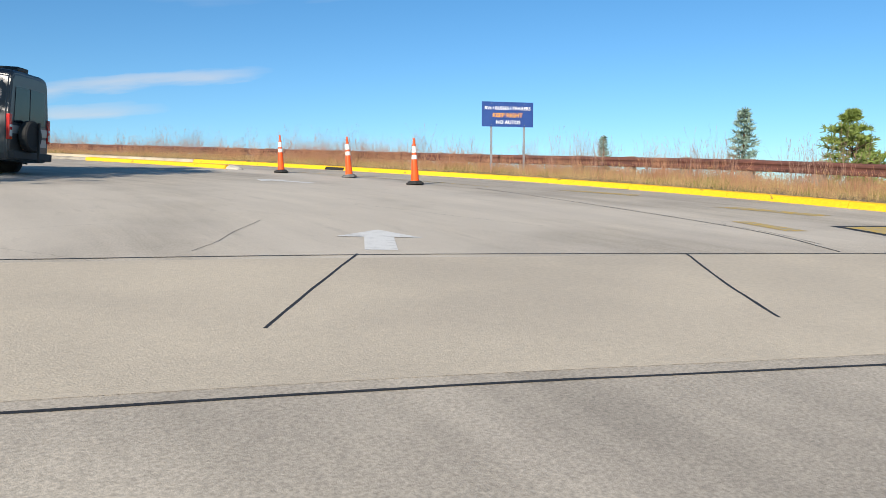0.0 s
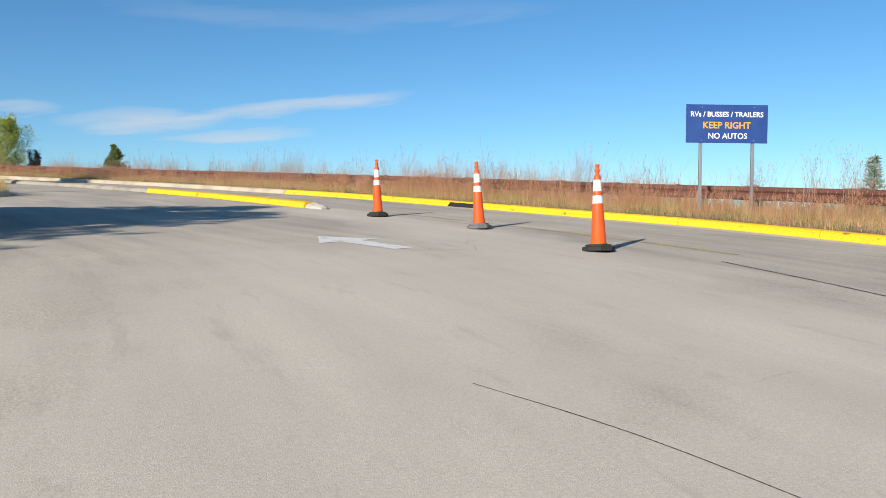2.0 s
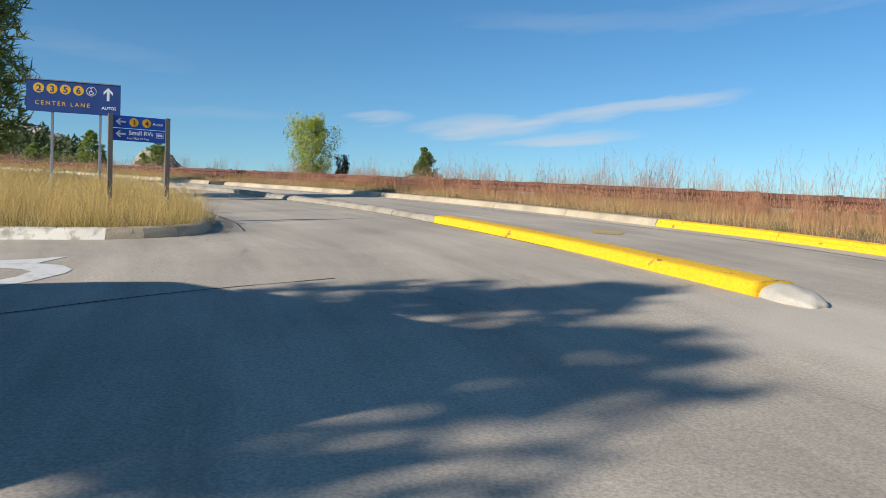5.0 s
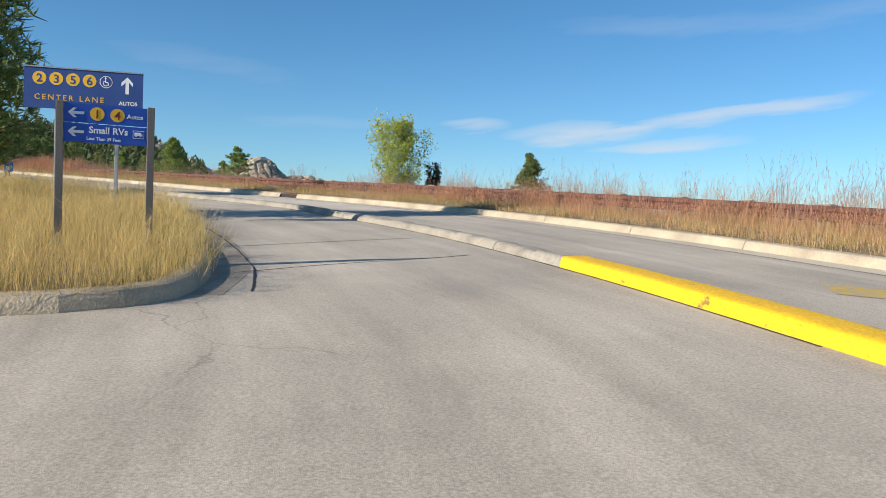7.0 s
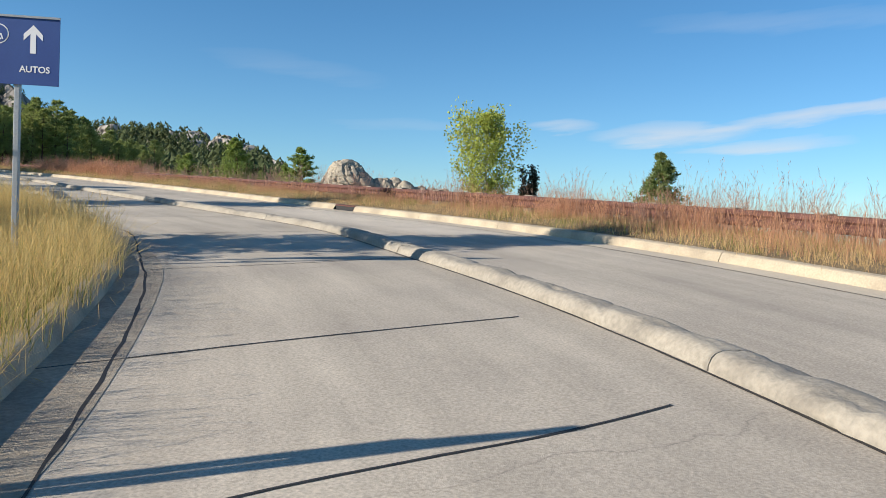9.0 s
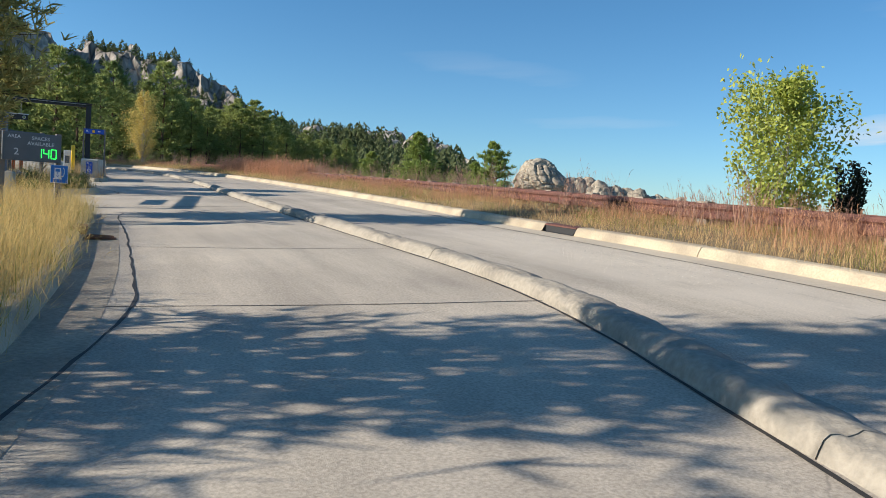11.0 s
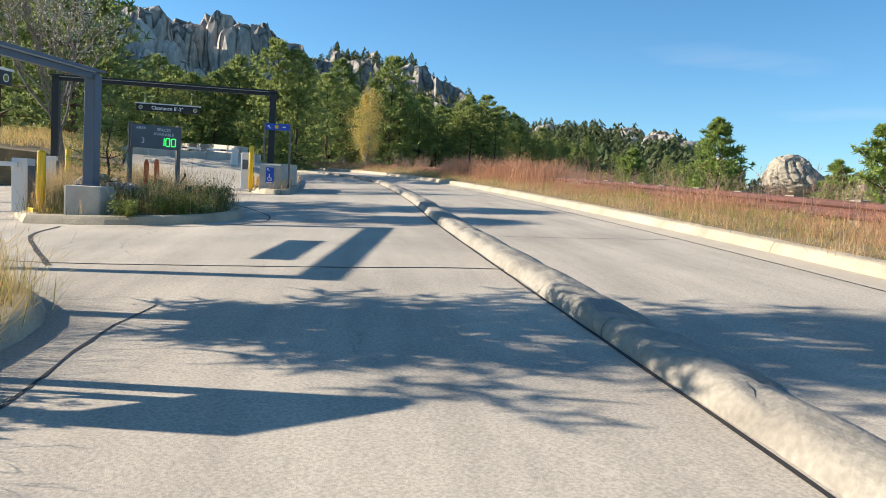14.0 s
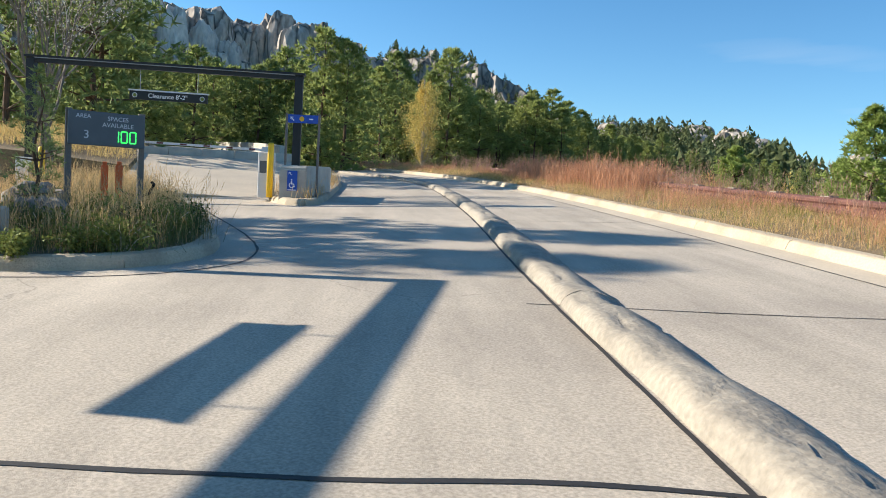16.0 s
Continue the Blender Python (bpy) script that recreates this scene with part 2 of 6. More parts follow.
M_STALK = mat("pinkish_seed_stalks", (0.43, 0.27, 0.20), 0.75, per="island", spec=0.2, trans=0.3)
M_GREEN = mat("green_grass", (0.24, 0.25, 0.06), 0.75, per="island", spec=0.2, trans=0.35)
M_RAIL = mat("weathering_steel", (0.155, 0.060, 0.043), 0.75, color2=(0.10, 0.04, 0.031), scale=3, fine=0.25, fine_scale=25, bump=0.2, bump_scale=60, stretch=(1, 1, 3))
M_POSTW = mat("grey_post_timber", (0.36, 0.31, 0.25), 0.85, color2=(0.24, 0.2, 0.16), scale=8, fine=0.2)
M_ORANGE = mat("orange_cone_plastic", (0.80, 0.10, 0.01), 0.5, color2=(0.66, 0.08, 0.012), scale=5, fine=0.06)
M_BAND = mat("white_reflective_band", (0.78, 0.77, 0.74), 0.45, color2=(0.55, 0.53, 0.5), scale=12, mix=0.6, ramp=(0.5, 0.75))
M_RUBBER = mat("black_rubber", (0.022, 0.022, 0.022), 0.85, fine=0.3)
M_RUBBERG = mat("grey_rubber", (0.14, 0.14, 0.14), 0.85, fine=0.2)
M_BLUE = mat("navy_sign_sheeting", (0.018, 0.055, 0.225), 0.5, color2=(0.025, 0.07, 0.25), scale=2, fine=0.04)
M_BLUE2 = mat("bright_blue_sign_sheeting", (0.012, 0.075, 0.42), 0.5, fine=0.04)
M_LIGHTBLUE = mat("azure_sign_sheeting", (0.02, 0.17, 0.52), 0.5, fine=0.04)
M_SIGNW = mat("white_sign_lettering", (0.80, 0.80, 0.80), 0.55)
M_SIGNO = mat("orange_sign_lettering", (0.85, 0.38, 0.03), 0.55)
M_SIGNY = mat("yellow_sign_lettering", (0.83, 0.47, 0.03), 0.55)
M_STEEL = mat("galvanised_steel", (0.34, 0.35, 0.36), 0.5, 0.6, fine=0.12)
M_GREYP = mat("brown_grey_painted_post", (0.16, 0.14, 0.125), 0.6, fine=0.12)
M_SLATE = mat("slate_grey_cabinet", (0.105, 0.12, 0.14), 0.5, color2=(0.085, 0.10, 0.115), scale=3, fine=0.04)
M_GATEB = mat("slate_blue_gate_paint", (0.075, 0.105, 0.15), 0.5, fine=0.06)
M_BLACK = mat("black_gate_paint", (0.016, 0.017, 0.018), 0.5, fine=0.1)
M_LED = mat("green_leds", (0.02, 0.3, 0.04), 0.5, emit=(0.02, 1.0, 0.10), emit_strength=1.5)
M_LABEL = mat("pale_grey_lettering", (0.55, 0.57, 0.60), 0.6)
M_BLOCK = mat("pale_cast_concrete", (0.52, 0.48, 0.41), 0.88, color2=(0.40, 0.37, 0.32), scale=2.5, fine=0.08, bump=0.25)
M_BOLLARD = mat("yellow_bollard_sleeve", (0.80, 0.50, 0.02), 0.5, fine=0.05)
M_CAB = mat("white_cabinet_paint", (0.66, 0.66, 0.65), 0.5, fine=0.05)
M_STRIPE = mat("dark_red_stripe_paint", (0.13, 0.035, 0.03), 0.5)
M_ROCK = mat("granite", (0.56, 0.485, 0.40), 0.92, color2=(0.33, 0.295, 0.26), scale=0.035, fine=0.3, fine_scale=0.5, bump=1.0, bump_scale=0.5, detail=9, stretch=(1, 1, 0.45))
M_ROCK2 = mat("near_granite", (0.33, 0.28, 0.23), 0.92, color2=(0.17, 0.15, 0.13), scale=2, fine=0.3, fine_scale=9, bump=0.9, bump_scale=9)
M_BARK = mat("pine_bark", (0.15, 0.085, 0.05), 0.95, color2=(0.07, 0.045, 0.03), scale=6, bump=0.8, bump_scale=14, stretch=(1, 1, 0.3))
M_PALEBARK = mat("pale_aspen_bark", (0.55, 0.50, 0.42), 0.9, color2=(0.3, 0.27, 0.23), scale=6, stretch=(1, 1, 3))
M_GREYBARK = mat("grey_brown_bark", (0.24, 0.20, 0.16), 0.9, color2=(0.14, 0.115, 0.09), scale=6)
M_TWIG = mat("grey_twigs", (0.64, 0.57, 0.45), 0.9, per="island")
M_PINE = mat("pine_needles", (0.25, 0.30, 0.105), 0.7, per="island", spec=0.25, trans=0.4)
M_PINE2 = mat("light_pine_needles", (0.31, 0.355, 0.115), 0.7, per="island", spec=0.25, trans=0.42)
M_PINE3 = mat("fresh_pine_needles", (0.30, 0.37, 0.10), 0.7, per="island", spec=0.25, trans=0.4)
M_DOME = mat("tan_granite", (0.45, 0.38, 0.285), 0.92, color2=(0.29, 0.25, 0.195), scale=0.05, fine=0.25, fine_scale=0.35, bump=0.9, bump_scale=0.3, detail=9)
M_SPRUCE = mat("blue_spruce_needles", (0.32, 0.42, 0.34), 0.7, per="island", spec=0.25, trans=0.15)
M_DARKB = mat("dark_juniper", (0.035, 0.035, 0.022), 0.8, per="island", spec=0.2)
M_LEAF = mat("yellow_green_leaves", (0.42, 0.46, 0.10), 0.6, per="island", spec=0.3, trans=0.4)
M_GOLDLEAF = mat("golden_leaves", (0.64, 0.50, 0.16), 0.7, per="island", spec=0.2, trans=0.35)
M_SHRUB = mat("shrub_leaves", (0.20, 0.23, 0.06), 0.7, per="island", spec=0.2, trans=0.3)
M_FARTREE = mat("far_pines", (0.13, 0.155, 0.07), 0.85, per="island", spec=0.1, trans=0.3)
M_VAN = mat("graphite_van_paint", (0.075, 0.075, 0.078), 0.32, 0.35, fine=0.05, fine_scale=4)
M_VANSIL = mat("silver_van_stripe", (0.36, 0.36, 0.35), 0.4, 0.3)
M_GLASS = mat("tinted_glass", (0.012, 0.014, 0.018), 0.12, 0.0, spec=0.35)
M_TRIM = mat("black_plastic_trim", (0.02, 0.02, 0.021), 0.6)
M_LAMP = mat("red_tail_lamp", (0.5, 0.015, 0.012), 0.25)
M_CLEAR = mat("clear_lamp_lens", (0.6, 0.6, 0.6), 0.2)
M_RIM = mat("alloy_rim", (0.55, 0.55, 0.55), 0.35, 0.8)


def fissured(m, cell, width, depth):
    """Adds dark upright fissures, cell metres apart, to a rock."""
    n, l = m.node_tree.nodes, m.node_tree.links
    b = n["Principled BSDF"]
    old = b.inputs["Base Color"].links[0].from_socket
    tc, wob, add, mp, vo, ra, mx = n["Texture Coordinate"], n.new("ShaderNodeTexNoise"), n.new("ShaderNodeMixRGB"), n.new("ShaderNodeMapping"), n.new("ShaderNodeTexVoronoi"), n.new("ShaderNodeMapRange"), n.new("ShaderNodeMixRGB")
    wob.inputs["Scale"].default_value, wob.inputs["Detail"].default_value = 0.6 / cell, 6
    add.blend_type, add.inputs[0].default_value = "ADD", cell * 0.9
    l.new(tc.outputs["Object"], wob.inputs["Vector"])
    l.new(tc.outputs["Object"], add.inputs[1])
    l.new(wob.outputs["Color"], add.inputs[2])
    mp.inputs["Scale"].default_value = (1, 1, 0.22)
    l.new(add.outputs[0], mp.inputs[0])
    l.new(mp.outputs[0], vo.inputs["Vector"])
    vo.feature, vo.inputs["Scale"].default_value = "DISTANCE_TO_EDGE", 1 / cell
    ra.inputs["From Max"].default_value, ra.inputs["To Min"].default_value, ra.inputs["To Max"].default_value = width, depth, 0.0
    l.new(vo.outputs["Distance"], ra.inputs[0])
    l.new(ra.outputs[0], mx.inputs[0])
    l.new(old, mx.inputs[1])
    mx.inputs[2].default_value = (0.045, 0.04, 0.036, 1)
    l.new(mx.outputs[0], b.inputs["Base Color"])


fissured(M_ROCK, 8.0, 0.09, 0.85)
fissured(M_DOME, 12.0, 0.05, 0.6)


# ---- helpers ----
def gz(x, y):
    """Height of the paved slope."""
    a, b = x / 40, y / 40
    return 0.553 + 2.990 * b - 0.526 * b * b + 0.286 * a - 0.865 * a * b - 0.168 * a * a


def part(name, bm, material, parent=None, label=""):
    """Links a bmesh as one mesh object, under a thing or part if one is given."""
    me = bpy.data.meshes.new(name)
    bm.normal_update()
    bm.to_mesh(me)
    bm.free()
    return part_me(name, me, material, parent, label)


def part_me(name, me, material, parent=None, label=""):
    if material:
        if isinstance(material, (list, tuple)):
            for m in material:
                me.materials.append(m)
        elif not me.materials:
            me.materials.append(material)
    ob = new(name, me)
    ob.parent = parent
    if label:
        tagged(ob, label)
    return ob


def thing(name, place, turn=0.0, label="", category="", group="", kind=""):
    """An Empty at a thing's base; turn in degrees about z."""
    ob = new(name)
    ob.empty_display_size = 0.2
    ob.matrix_world = pose(*place, 0, 0, turn)
    return tagged(ob, label, category, group, kind)


def mesh(verts, faces, smooth=False):
    me = bpy.data.meshes.new("m")
    me.from_pydata([tuple(v) for v in verts], [], faces)
    me.update()
    if smooth:
        me.polygons.foreach_set("use_smooth", [True] * len(me.polygons))
    return me


def box(bm, c, s, bevel=0.0, turn=None):
    """A box with centre c and size s, its edges bevelled."""
    r = bmesh.ops.create_cube(bm, size=1.0)
    vs = r["verts"]
    bmesh.ops.scale(bm, vec=s, verts=vs)
    if turn is not None:
        bmesh.ops.rotate(bm, cent=(0, 0, 0), matrix=turn, verts=vs)
    bmesh.ops.translate(bm, vec=c, verts=vs)
    if bevel:
        es = list({e for v in vs for e in v.link_edges})
        bmesh.ops.bevel(bm, geom=es, offset=bevel, segments=2, affect="EDGES", profile=0.6)


def boxed(name, c, s, material, parent=None, label="", bevel=0.0, turn=None):
    bm = bmesh.new()
    box(bm, c, s, bevel, turn)
    return part(name, bm, material, parent, label)


def lathe(bm, profile, n=20, at=(0, 0, 0), a0=0.0):
    """A turned body from (radius, height) pairs."""
    rings = []
    for r, z in profile:
        rings.append([bm.verts.new((at[0] + r * math.cos(a0 + 2 * math.pi * k / n), at[1] + r * math.sin(a0 + 2 * math.pi * k / n), at[2] + z)) for k in range(n)])
    for a, b in zip(rings, rings[1:]):
        for k in range(n):
            bm.faces.new((a[k], a[(k + 1) % n], b[(k + 1) % n], b[k]))
    bm.faces.new(rings[-1])
    bm.faces.new(list(reversed(rings[0])))
    return bm


def tube(bm, pts, radii, n=8):
    """A tapering tube along points."""
    pts = [Vector(p) for p in pts]
    rings = []
    for i, p in enumerate(pts):
        d = (pts[min(i + 1, len(pts) - 1)] - pts[max(i - 1, 0)]).normalized()
        u = d.cross(Vector((0.3, 0.9, 0.1))).normalized()
        v = d.cross(u)
        r = radii[i] if isinstance(radii, (list, tuple)) else radii
        rings.append([bm.verts.new(p + r * (math.cos(2 * math.pi * k / n) * u + math.sin(2 * math.pi * k / n) * v)) for k in range(n)])
    for a, b in zip(rings, rings[1:]):
        for k in range(n):
            bm.faces.new((a[k], b[k], b[(k + 1) % n], a[(k + 1) % n]))
    bm.faces.new(rings[0])
    bm.faces.new(list(reversed(rings[-1])))
    return bm


def letters(text, size, bold, spacing):
    """A mesh of raised lettering from the left, on the x axis."""
    cu = bpy.data.curves.new("text", "FONT")
    cu.body, cu.size, cu.extrude, cu.offset = text, size, 0.0015, bold
    cu.resolution_u, cu.space_character = 3, spacing
    ob = bpy.data.objects.new("text", cu)
    me = bpy.data.meshes.new_from_object(ob)
    bpy.data.objects.remove(ob)
    xs = [v.co.x for v in me.vertices]
    return me, min(xs), max(xs)


def wording(text, size, x, z, y, material, parent, bold=0.0, spacing=1.0):
    """Raised lettering on a board that faces -y, each word a part; x and z name the middle of its base line."""
    _, lo, hi = letters(text, size, bold, spacing)
    done = ""
    for word in text.split(" "):
        done += word
        end = letters(done, size, bold, spacing)[2]
        me, a, b = letters(word, size, bold, spacing)
        me.transform(pose(x + end - b - (lo + hi) / 2, y, z, 90, 0, 0))
        part_me("lettering", me, material, parent)
        done += " "


def flat_shape(name, pts, y, depth, material, parent, label=""):
    """A thin plate of outline (x, z) whose face lies at y, towards -y."""
    bm = bmesh.new()
    a = [bm.verts.new((x, y, z)) for x, z in pts]
    b = [bm.verts.new((x, y + depth, z)) for x, z in pts]
    bm.faces.new(a)
    bm.faces.new(list(reversed(b)))
    for i in range(len(a)):
        j = (i + 1) % len(a)
        bm.faces.new((a[j], a[i], b[i], b[j]))
    bmesh.ops.recalc_face_normals(bm, faces=bm.faces)
    return part(name, bm, material, parent, label)


def smooth_line(pts, step):
    """A polyline drawn through points as a Catmull-Rom curve with even steps."""
    p = [Vector((*q, 0)) if len(q) == 2 else Vector(q) for q in pts]
    p = [2 * p[0] - p[1]] + p + [2 * p[-1] - p[-2]]
    out = []
    for i in range(1, len(p) - 2):
        for k in range(40):
            t = k / 40
            a, b, c, d = p[i - 1 : i + 3]
            out.append(0.5 * (2 * b + (c - a) * t + (2 * a - 5 * b + 4 * c - d) * t * t + (3 * b - a - 3 * c + d) * t ** 3))
    out.append(p[-2])
    run, res = 0.0, [out[0]]
    for a, b in zip(out, out[1:]):
        seg = (b - a).length
        while run + seg >= step:
            a = a + (b - a) * ((step - run) / seg)
            seg = (b - a).length
            res.append(a)
            run = 0.0
        run += seg
    return res


def sides(line, closed=False):
    """Unit vectors to the right of each point of a line."""
    n = len(line)
    out = []
    for i in range(n):
        a, b = (line[i - 1], line[(i + 1) % n]) if closed else (line[max(i - 1, 0)], line[min(i + 1, n - 1)])
        d = (b - a).normalized()
        out.append(Vector((d.y, -d.x, 0)))
    return out


def sweep(line, profile, closed=False, wobble=0.0):
    """A strip along a line on the slope: profile of (offset to the right, height above the paving)."""
    rt = sides(line, closed)
    vs, m = [], len(profile)
    for p, r in zip(line, rt):
        for o, h in profile:
            q = p + r * o
            k = wobble * noise.noise(Vector((q.x * 1.3, q.y * 1.3, h * 7)))
            vs.append((q.x + r.x * k, q.y + r.y * k, gz(q.x, q.y) + h + k * 0.4 * (h > 0.02)))
    fs = []
    n = len(line)
    for i in range(n if closed else n - 1):
        j = (i + 1) % n
        for k in range(m - 1):
            fs.append((i * m + k, j * m + k, j * m + k + 1, i * m + k + 1))
    if not closed:
        fs.append(tuple(reversed(range(m))))
        fs.append(tuple((n - 1) * m + k for k in range(m)))
    return mesh(vs, fs)


def seal(name, pts, width, parent, ragged=0.3, material=None, step=0.25, lift=0.004):
    """A thin bead or painted strip lying on the paving along points."""
    line = smooth_line(pts, step)
    rt = sides(line)
    vs, fs = [], []
    for i, (p, r) in enumerate(zip(line, rt)):
        w = width / 2 * (1 + ragged * noise.noise(Vector((p.x * 3, p.y * 3, 1))))
        s = ragged * width * noise.noise(Vector((p.x * 2, p.y * 2, 5)))
        for o in (-w, w):
            q = p + r * (o + s)
            vs.append((q.x, q.y, gz(q.x, q.y) + lift))
        if i:
            k = 2 * i
            fs.append((k - 2, k - 1, k + 1, k))
    return part_me(name, mesh(vs, fs), material or M_TAR, parent)


def decal(name, pts, material, parent, lift=0.005):
    """A painted patch of outline pts on the paving."""
    bm = bmesh.new()
    bm.faces.new([bm.verts.new((x, y, gz(x, y) + lift)) for x, y in pts])
    bmesh.ops.triangulate(bm, faces=bm.faces)
    bmesh.ops.recalc_face_normals(bm, faces=bm.faces)
    for f in bm.faces:
        if f.normal.z < 0:
            f.normal_flip()
    return part(name, bm, material, parent)


# ---- the ground and the paving ----
KERB_R = [(8.5, -34), (8.9, -14), (8.8, -6), (7.8, 0.5), (6.4, 4.2), (4.6, 9.0), (2.9, 13.2), (0.6, 17.1), (-1.5, 20.3), (-4.0, 23.5), (-7.0, 26.5), (-10.6, 29.3), (-15, 32.3), (-21, 36.6), (-28.5, 41.6), (-36, 46.2), (-44, 50.4), (-52, 53.8), (-61, 56.3), (-72, 57.6)]
KR = smooth_line(KERB_R, 1.0)
KR_XY = np.array([(p.x, p.y) for p in KR])


def beside_kerb(x, y):
    """Distance to the right of the outer kerb (negative on the road)."""
    q = np.stack([np.asarray(x, float), np.asarray(y, float)], -1)
    a, b = KR_XY[:-1], KR_XY[1:]
    best = np.full(q.shape[:-1], 1e9)
    sign = np.ones(q.shape[:-1])
    for p0, p1 in zip(a, b):
        d = p1 - p0
        u = np.clip(((q - p0) @ d) / (d @ d), 0, 1)
        off = q - p0 - u[..., None] * d
        dist = np.hypot(off[..., 0], off[..., 1])
        near = dist < best
        sign = np.where(near, np.sign(d[1] * off[..., 0] - d[0] * off[..., 1] + 1e-12), sign)
        best = np.where(near, dist, best)
    return best * sign


def land(x, y):
    """Height of the wide ground sheet."""
    cx, cy = np.clip(x, -80, 20), np.clip(y, -45, 75)
    z = gz(cx, cy) - 0.12
    d = beside_kerb(x, y)
    far = np.hypot(np.asarray(x) + 15, np.asarray(y) - 20)
    left = np.clip((np.asarray(x) * -0.55 + np.asarray(y) * 0.83 - 40) / 60, 0, 1) * (np.asarray(x) < -40)
    return z - np.clip((d - 4.2) * 0.4, 0, 46) * (1 - left) - 0.9 * left


def graded(lo, hi, step, out):
    a = list(np.arange(lo, hi + 0.1, step))
    s = step
    while a[-1] < out:
        s *= 1.35
        a.append(a[-1] + s)
    s = step
    while a[0] > -out:
        s *= 1.35
        a.insert(0, a[0] - s)
    return np.array(a)


gx, gy = graded(-100, 40, 2.5, 2800), graded(-60, 100, 2.5, 2800)
X, Y = np.meshgrid(gx, gy)
Z = land(X, Y)
nx = len(gx)
ground = part_me("ground", mesh(np.stack([X, Y, Z], -1).reshape(-1, 3), [(j * nx + i, j * nx + i + 1, (j + 1) * nx + i + 1, (j + 1) * nx + i) for j in range(len(gy) - 1) for i in range(nx - 1)], True), M_FIELD)
tagged(ground, "dry grassy hillside falling away beyond the road", "ground", kind="structure")

gx, gy = np.arange(-90, 10.1, 1.0), np.arange(-46, 62.1, 1.0)
X, Y = np.meshgrid(gx, gy)
D = beside_kerb(X, Y)
nx = len(gx)
vs = np.stack([X, Y, gz(X, Y)], -1).reshape(-1, 3)
road = part_me("road", mesh(vs, [(j * nx + i, j * nx + i + 1, (j + 1) * nx + i + 1, (j + 1) * nx + i) for j in range(len(gy) - 1) for i in range(nx - 1) if D[j, i] < 1.2], True), M_ROAD)
def along_kerb(x, y):
    """Metres along the outer kerb at the point nearest to x, y."""
    return int(np.argmin((KR_XY[:, 0] - x) ** 2 + (KR_XY[:, 1] - y) ** 2)) * 1.0


lane = road.data.uv_layers.new(name="lane")
flat_d = D.reshape(-1)
run = [along_kerb(x, y) for x, y, _ in vs]
for lp in road.data.loops:
    lane.data[lp.index].uv = (flat_d[lp.vertex_index], run[lp.vertex_index])
wear = road.data.attributes.new("wear", "FLOAT", "POINT")
worn = [((-2.6, -12.0), (-0.6, -2.5), 3.0), ((1.2, -5.0), (3.4, -12.5), 2.4), ((-6.5, -11.0), (-5.0, -4.0), 2.2), ((0.9, 6.3), (2.0, 1.5), 1.0), ((2.0, 1.5), (2.2, -4.5), 1.3), ((2.2, -4.5), (0.0, -10.5), 1.5), ((-8.5, 26.0), (-14.5, 30.2), 1.0)]
for k, (x, y, _) in enumerate(vs):
    best = 0.0
    for (ax, ay), (bx, by), w in worn:
        u = max(0.0, min(1.0, ((x - ax) * (bx - ax) + (y - ay) * (by - ay)) / ((bx - ax) ** 2 + (by - ay) ** 2)))
        best = max(best, 1.0 - math.hypot(x - ax - u * (bx - ax), y - ay - u * (by - ay)) / (w + 0.9))
    wear.data[k].value = best
tagged(road, "worn pale grey concrete entrance road with cracks and tyre marks", "road", kind="structure")

# outer verge: soil bank between the kerb and the rail, falling away behind it
vl = smooth_line(KERB_R, 1.5)
verge = part_me("verge", sweep(vl, [(0.16, 0.12), (1.0, 0.17), (2.2, 0.20), (3.4, 0.16), (4.6, -0.1), (7.5, -1.4)], wobble=0.05), M_SOIL)
tagged(verge, "dry soil bank with litter between kerb and guard rail", "verge", kind="structure")

# outer kerb with gutter, cast in lengths
kerb_r = thing("kerb_outer", (0, 0, 0), 0, "cast concrete kerb, painted yellow along its lower stretch", "kerb", kind="structure")
K = smooth_line(KERB_R, 0.5)
SEG = 6
PROF = [(-0.02, -0.05), (0.0, 0.015), (0.03, 0.09), (0.06, 0.135), (0.10, 0.15), (0.26, 0.15), (0.28, 0.02)]
GROOVED = [(-0.02, -0.05), (0.0, 0.015), (0.03, 0.075), (0.045, 0.078), (0.05, 0.07), (0.065, 0.135), (0.10, 0.15), (0.15, 0.15), (0.157, 0.12), (0.178, 0.12), (0.185, 0.15), (0.26, 0.15), (0.28, 0.02)]
INLETS = [min(range(len(K)), key=lambda i: (K[i] - Vector((x, y, 0))).length) for x, y in ((5.5, 7.3), (-12.5, 30.8))]
cuts = sorted({0, len(K) - 1, *range(0, len(K), SEG), *[i + d for i in INLETS for d in (0, 2)]})
cuts = [c for c in cuts if not any(i < c < i + 2 for i in INLETS)]
for i, j in zip(cuts, cuts[1:]):
    seg = [p.copy() for p in K[i : j + 1]]
    seg[-1] = seg[-1] - (seg[-1] - seg[-2]).normalized() * 0.012
    paint = M_YELLOW if seg[0].y < 13.2 else M_KERB
    if i in INLETS:
        part_me("inlet_hood", sweep(seg, [(0.27, 0.02), (0.26, 0.15), (0.08, 0.15), (0.05, 0.14), (0.05, 0.115), (0.24, 0.115), (0.24, 0.02)]), M_RAIL if seg[0].y > 20 else M_YELLOW, kerb_r)
        part_me("inlet_throat", sweep(seg, [(-0.03, 0.008), (0.062, 0.006), (0.064, 0.116)]), M_TRIM, kerb_r, "dark drain opening")
        continue
    part_me("kerb_stone", sweep(seg, GROOVED if paint is M_YELLOW and seg[0].y > 0 else PROF, wobble=0.008), paint, kerb_r)
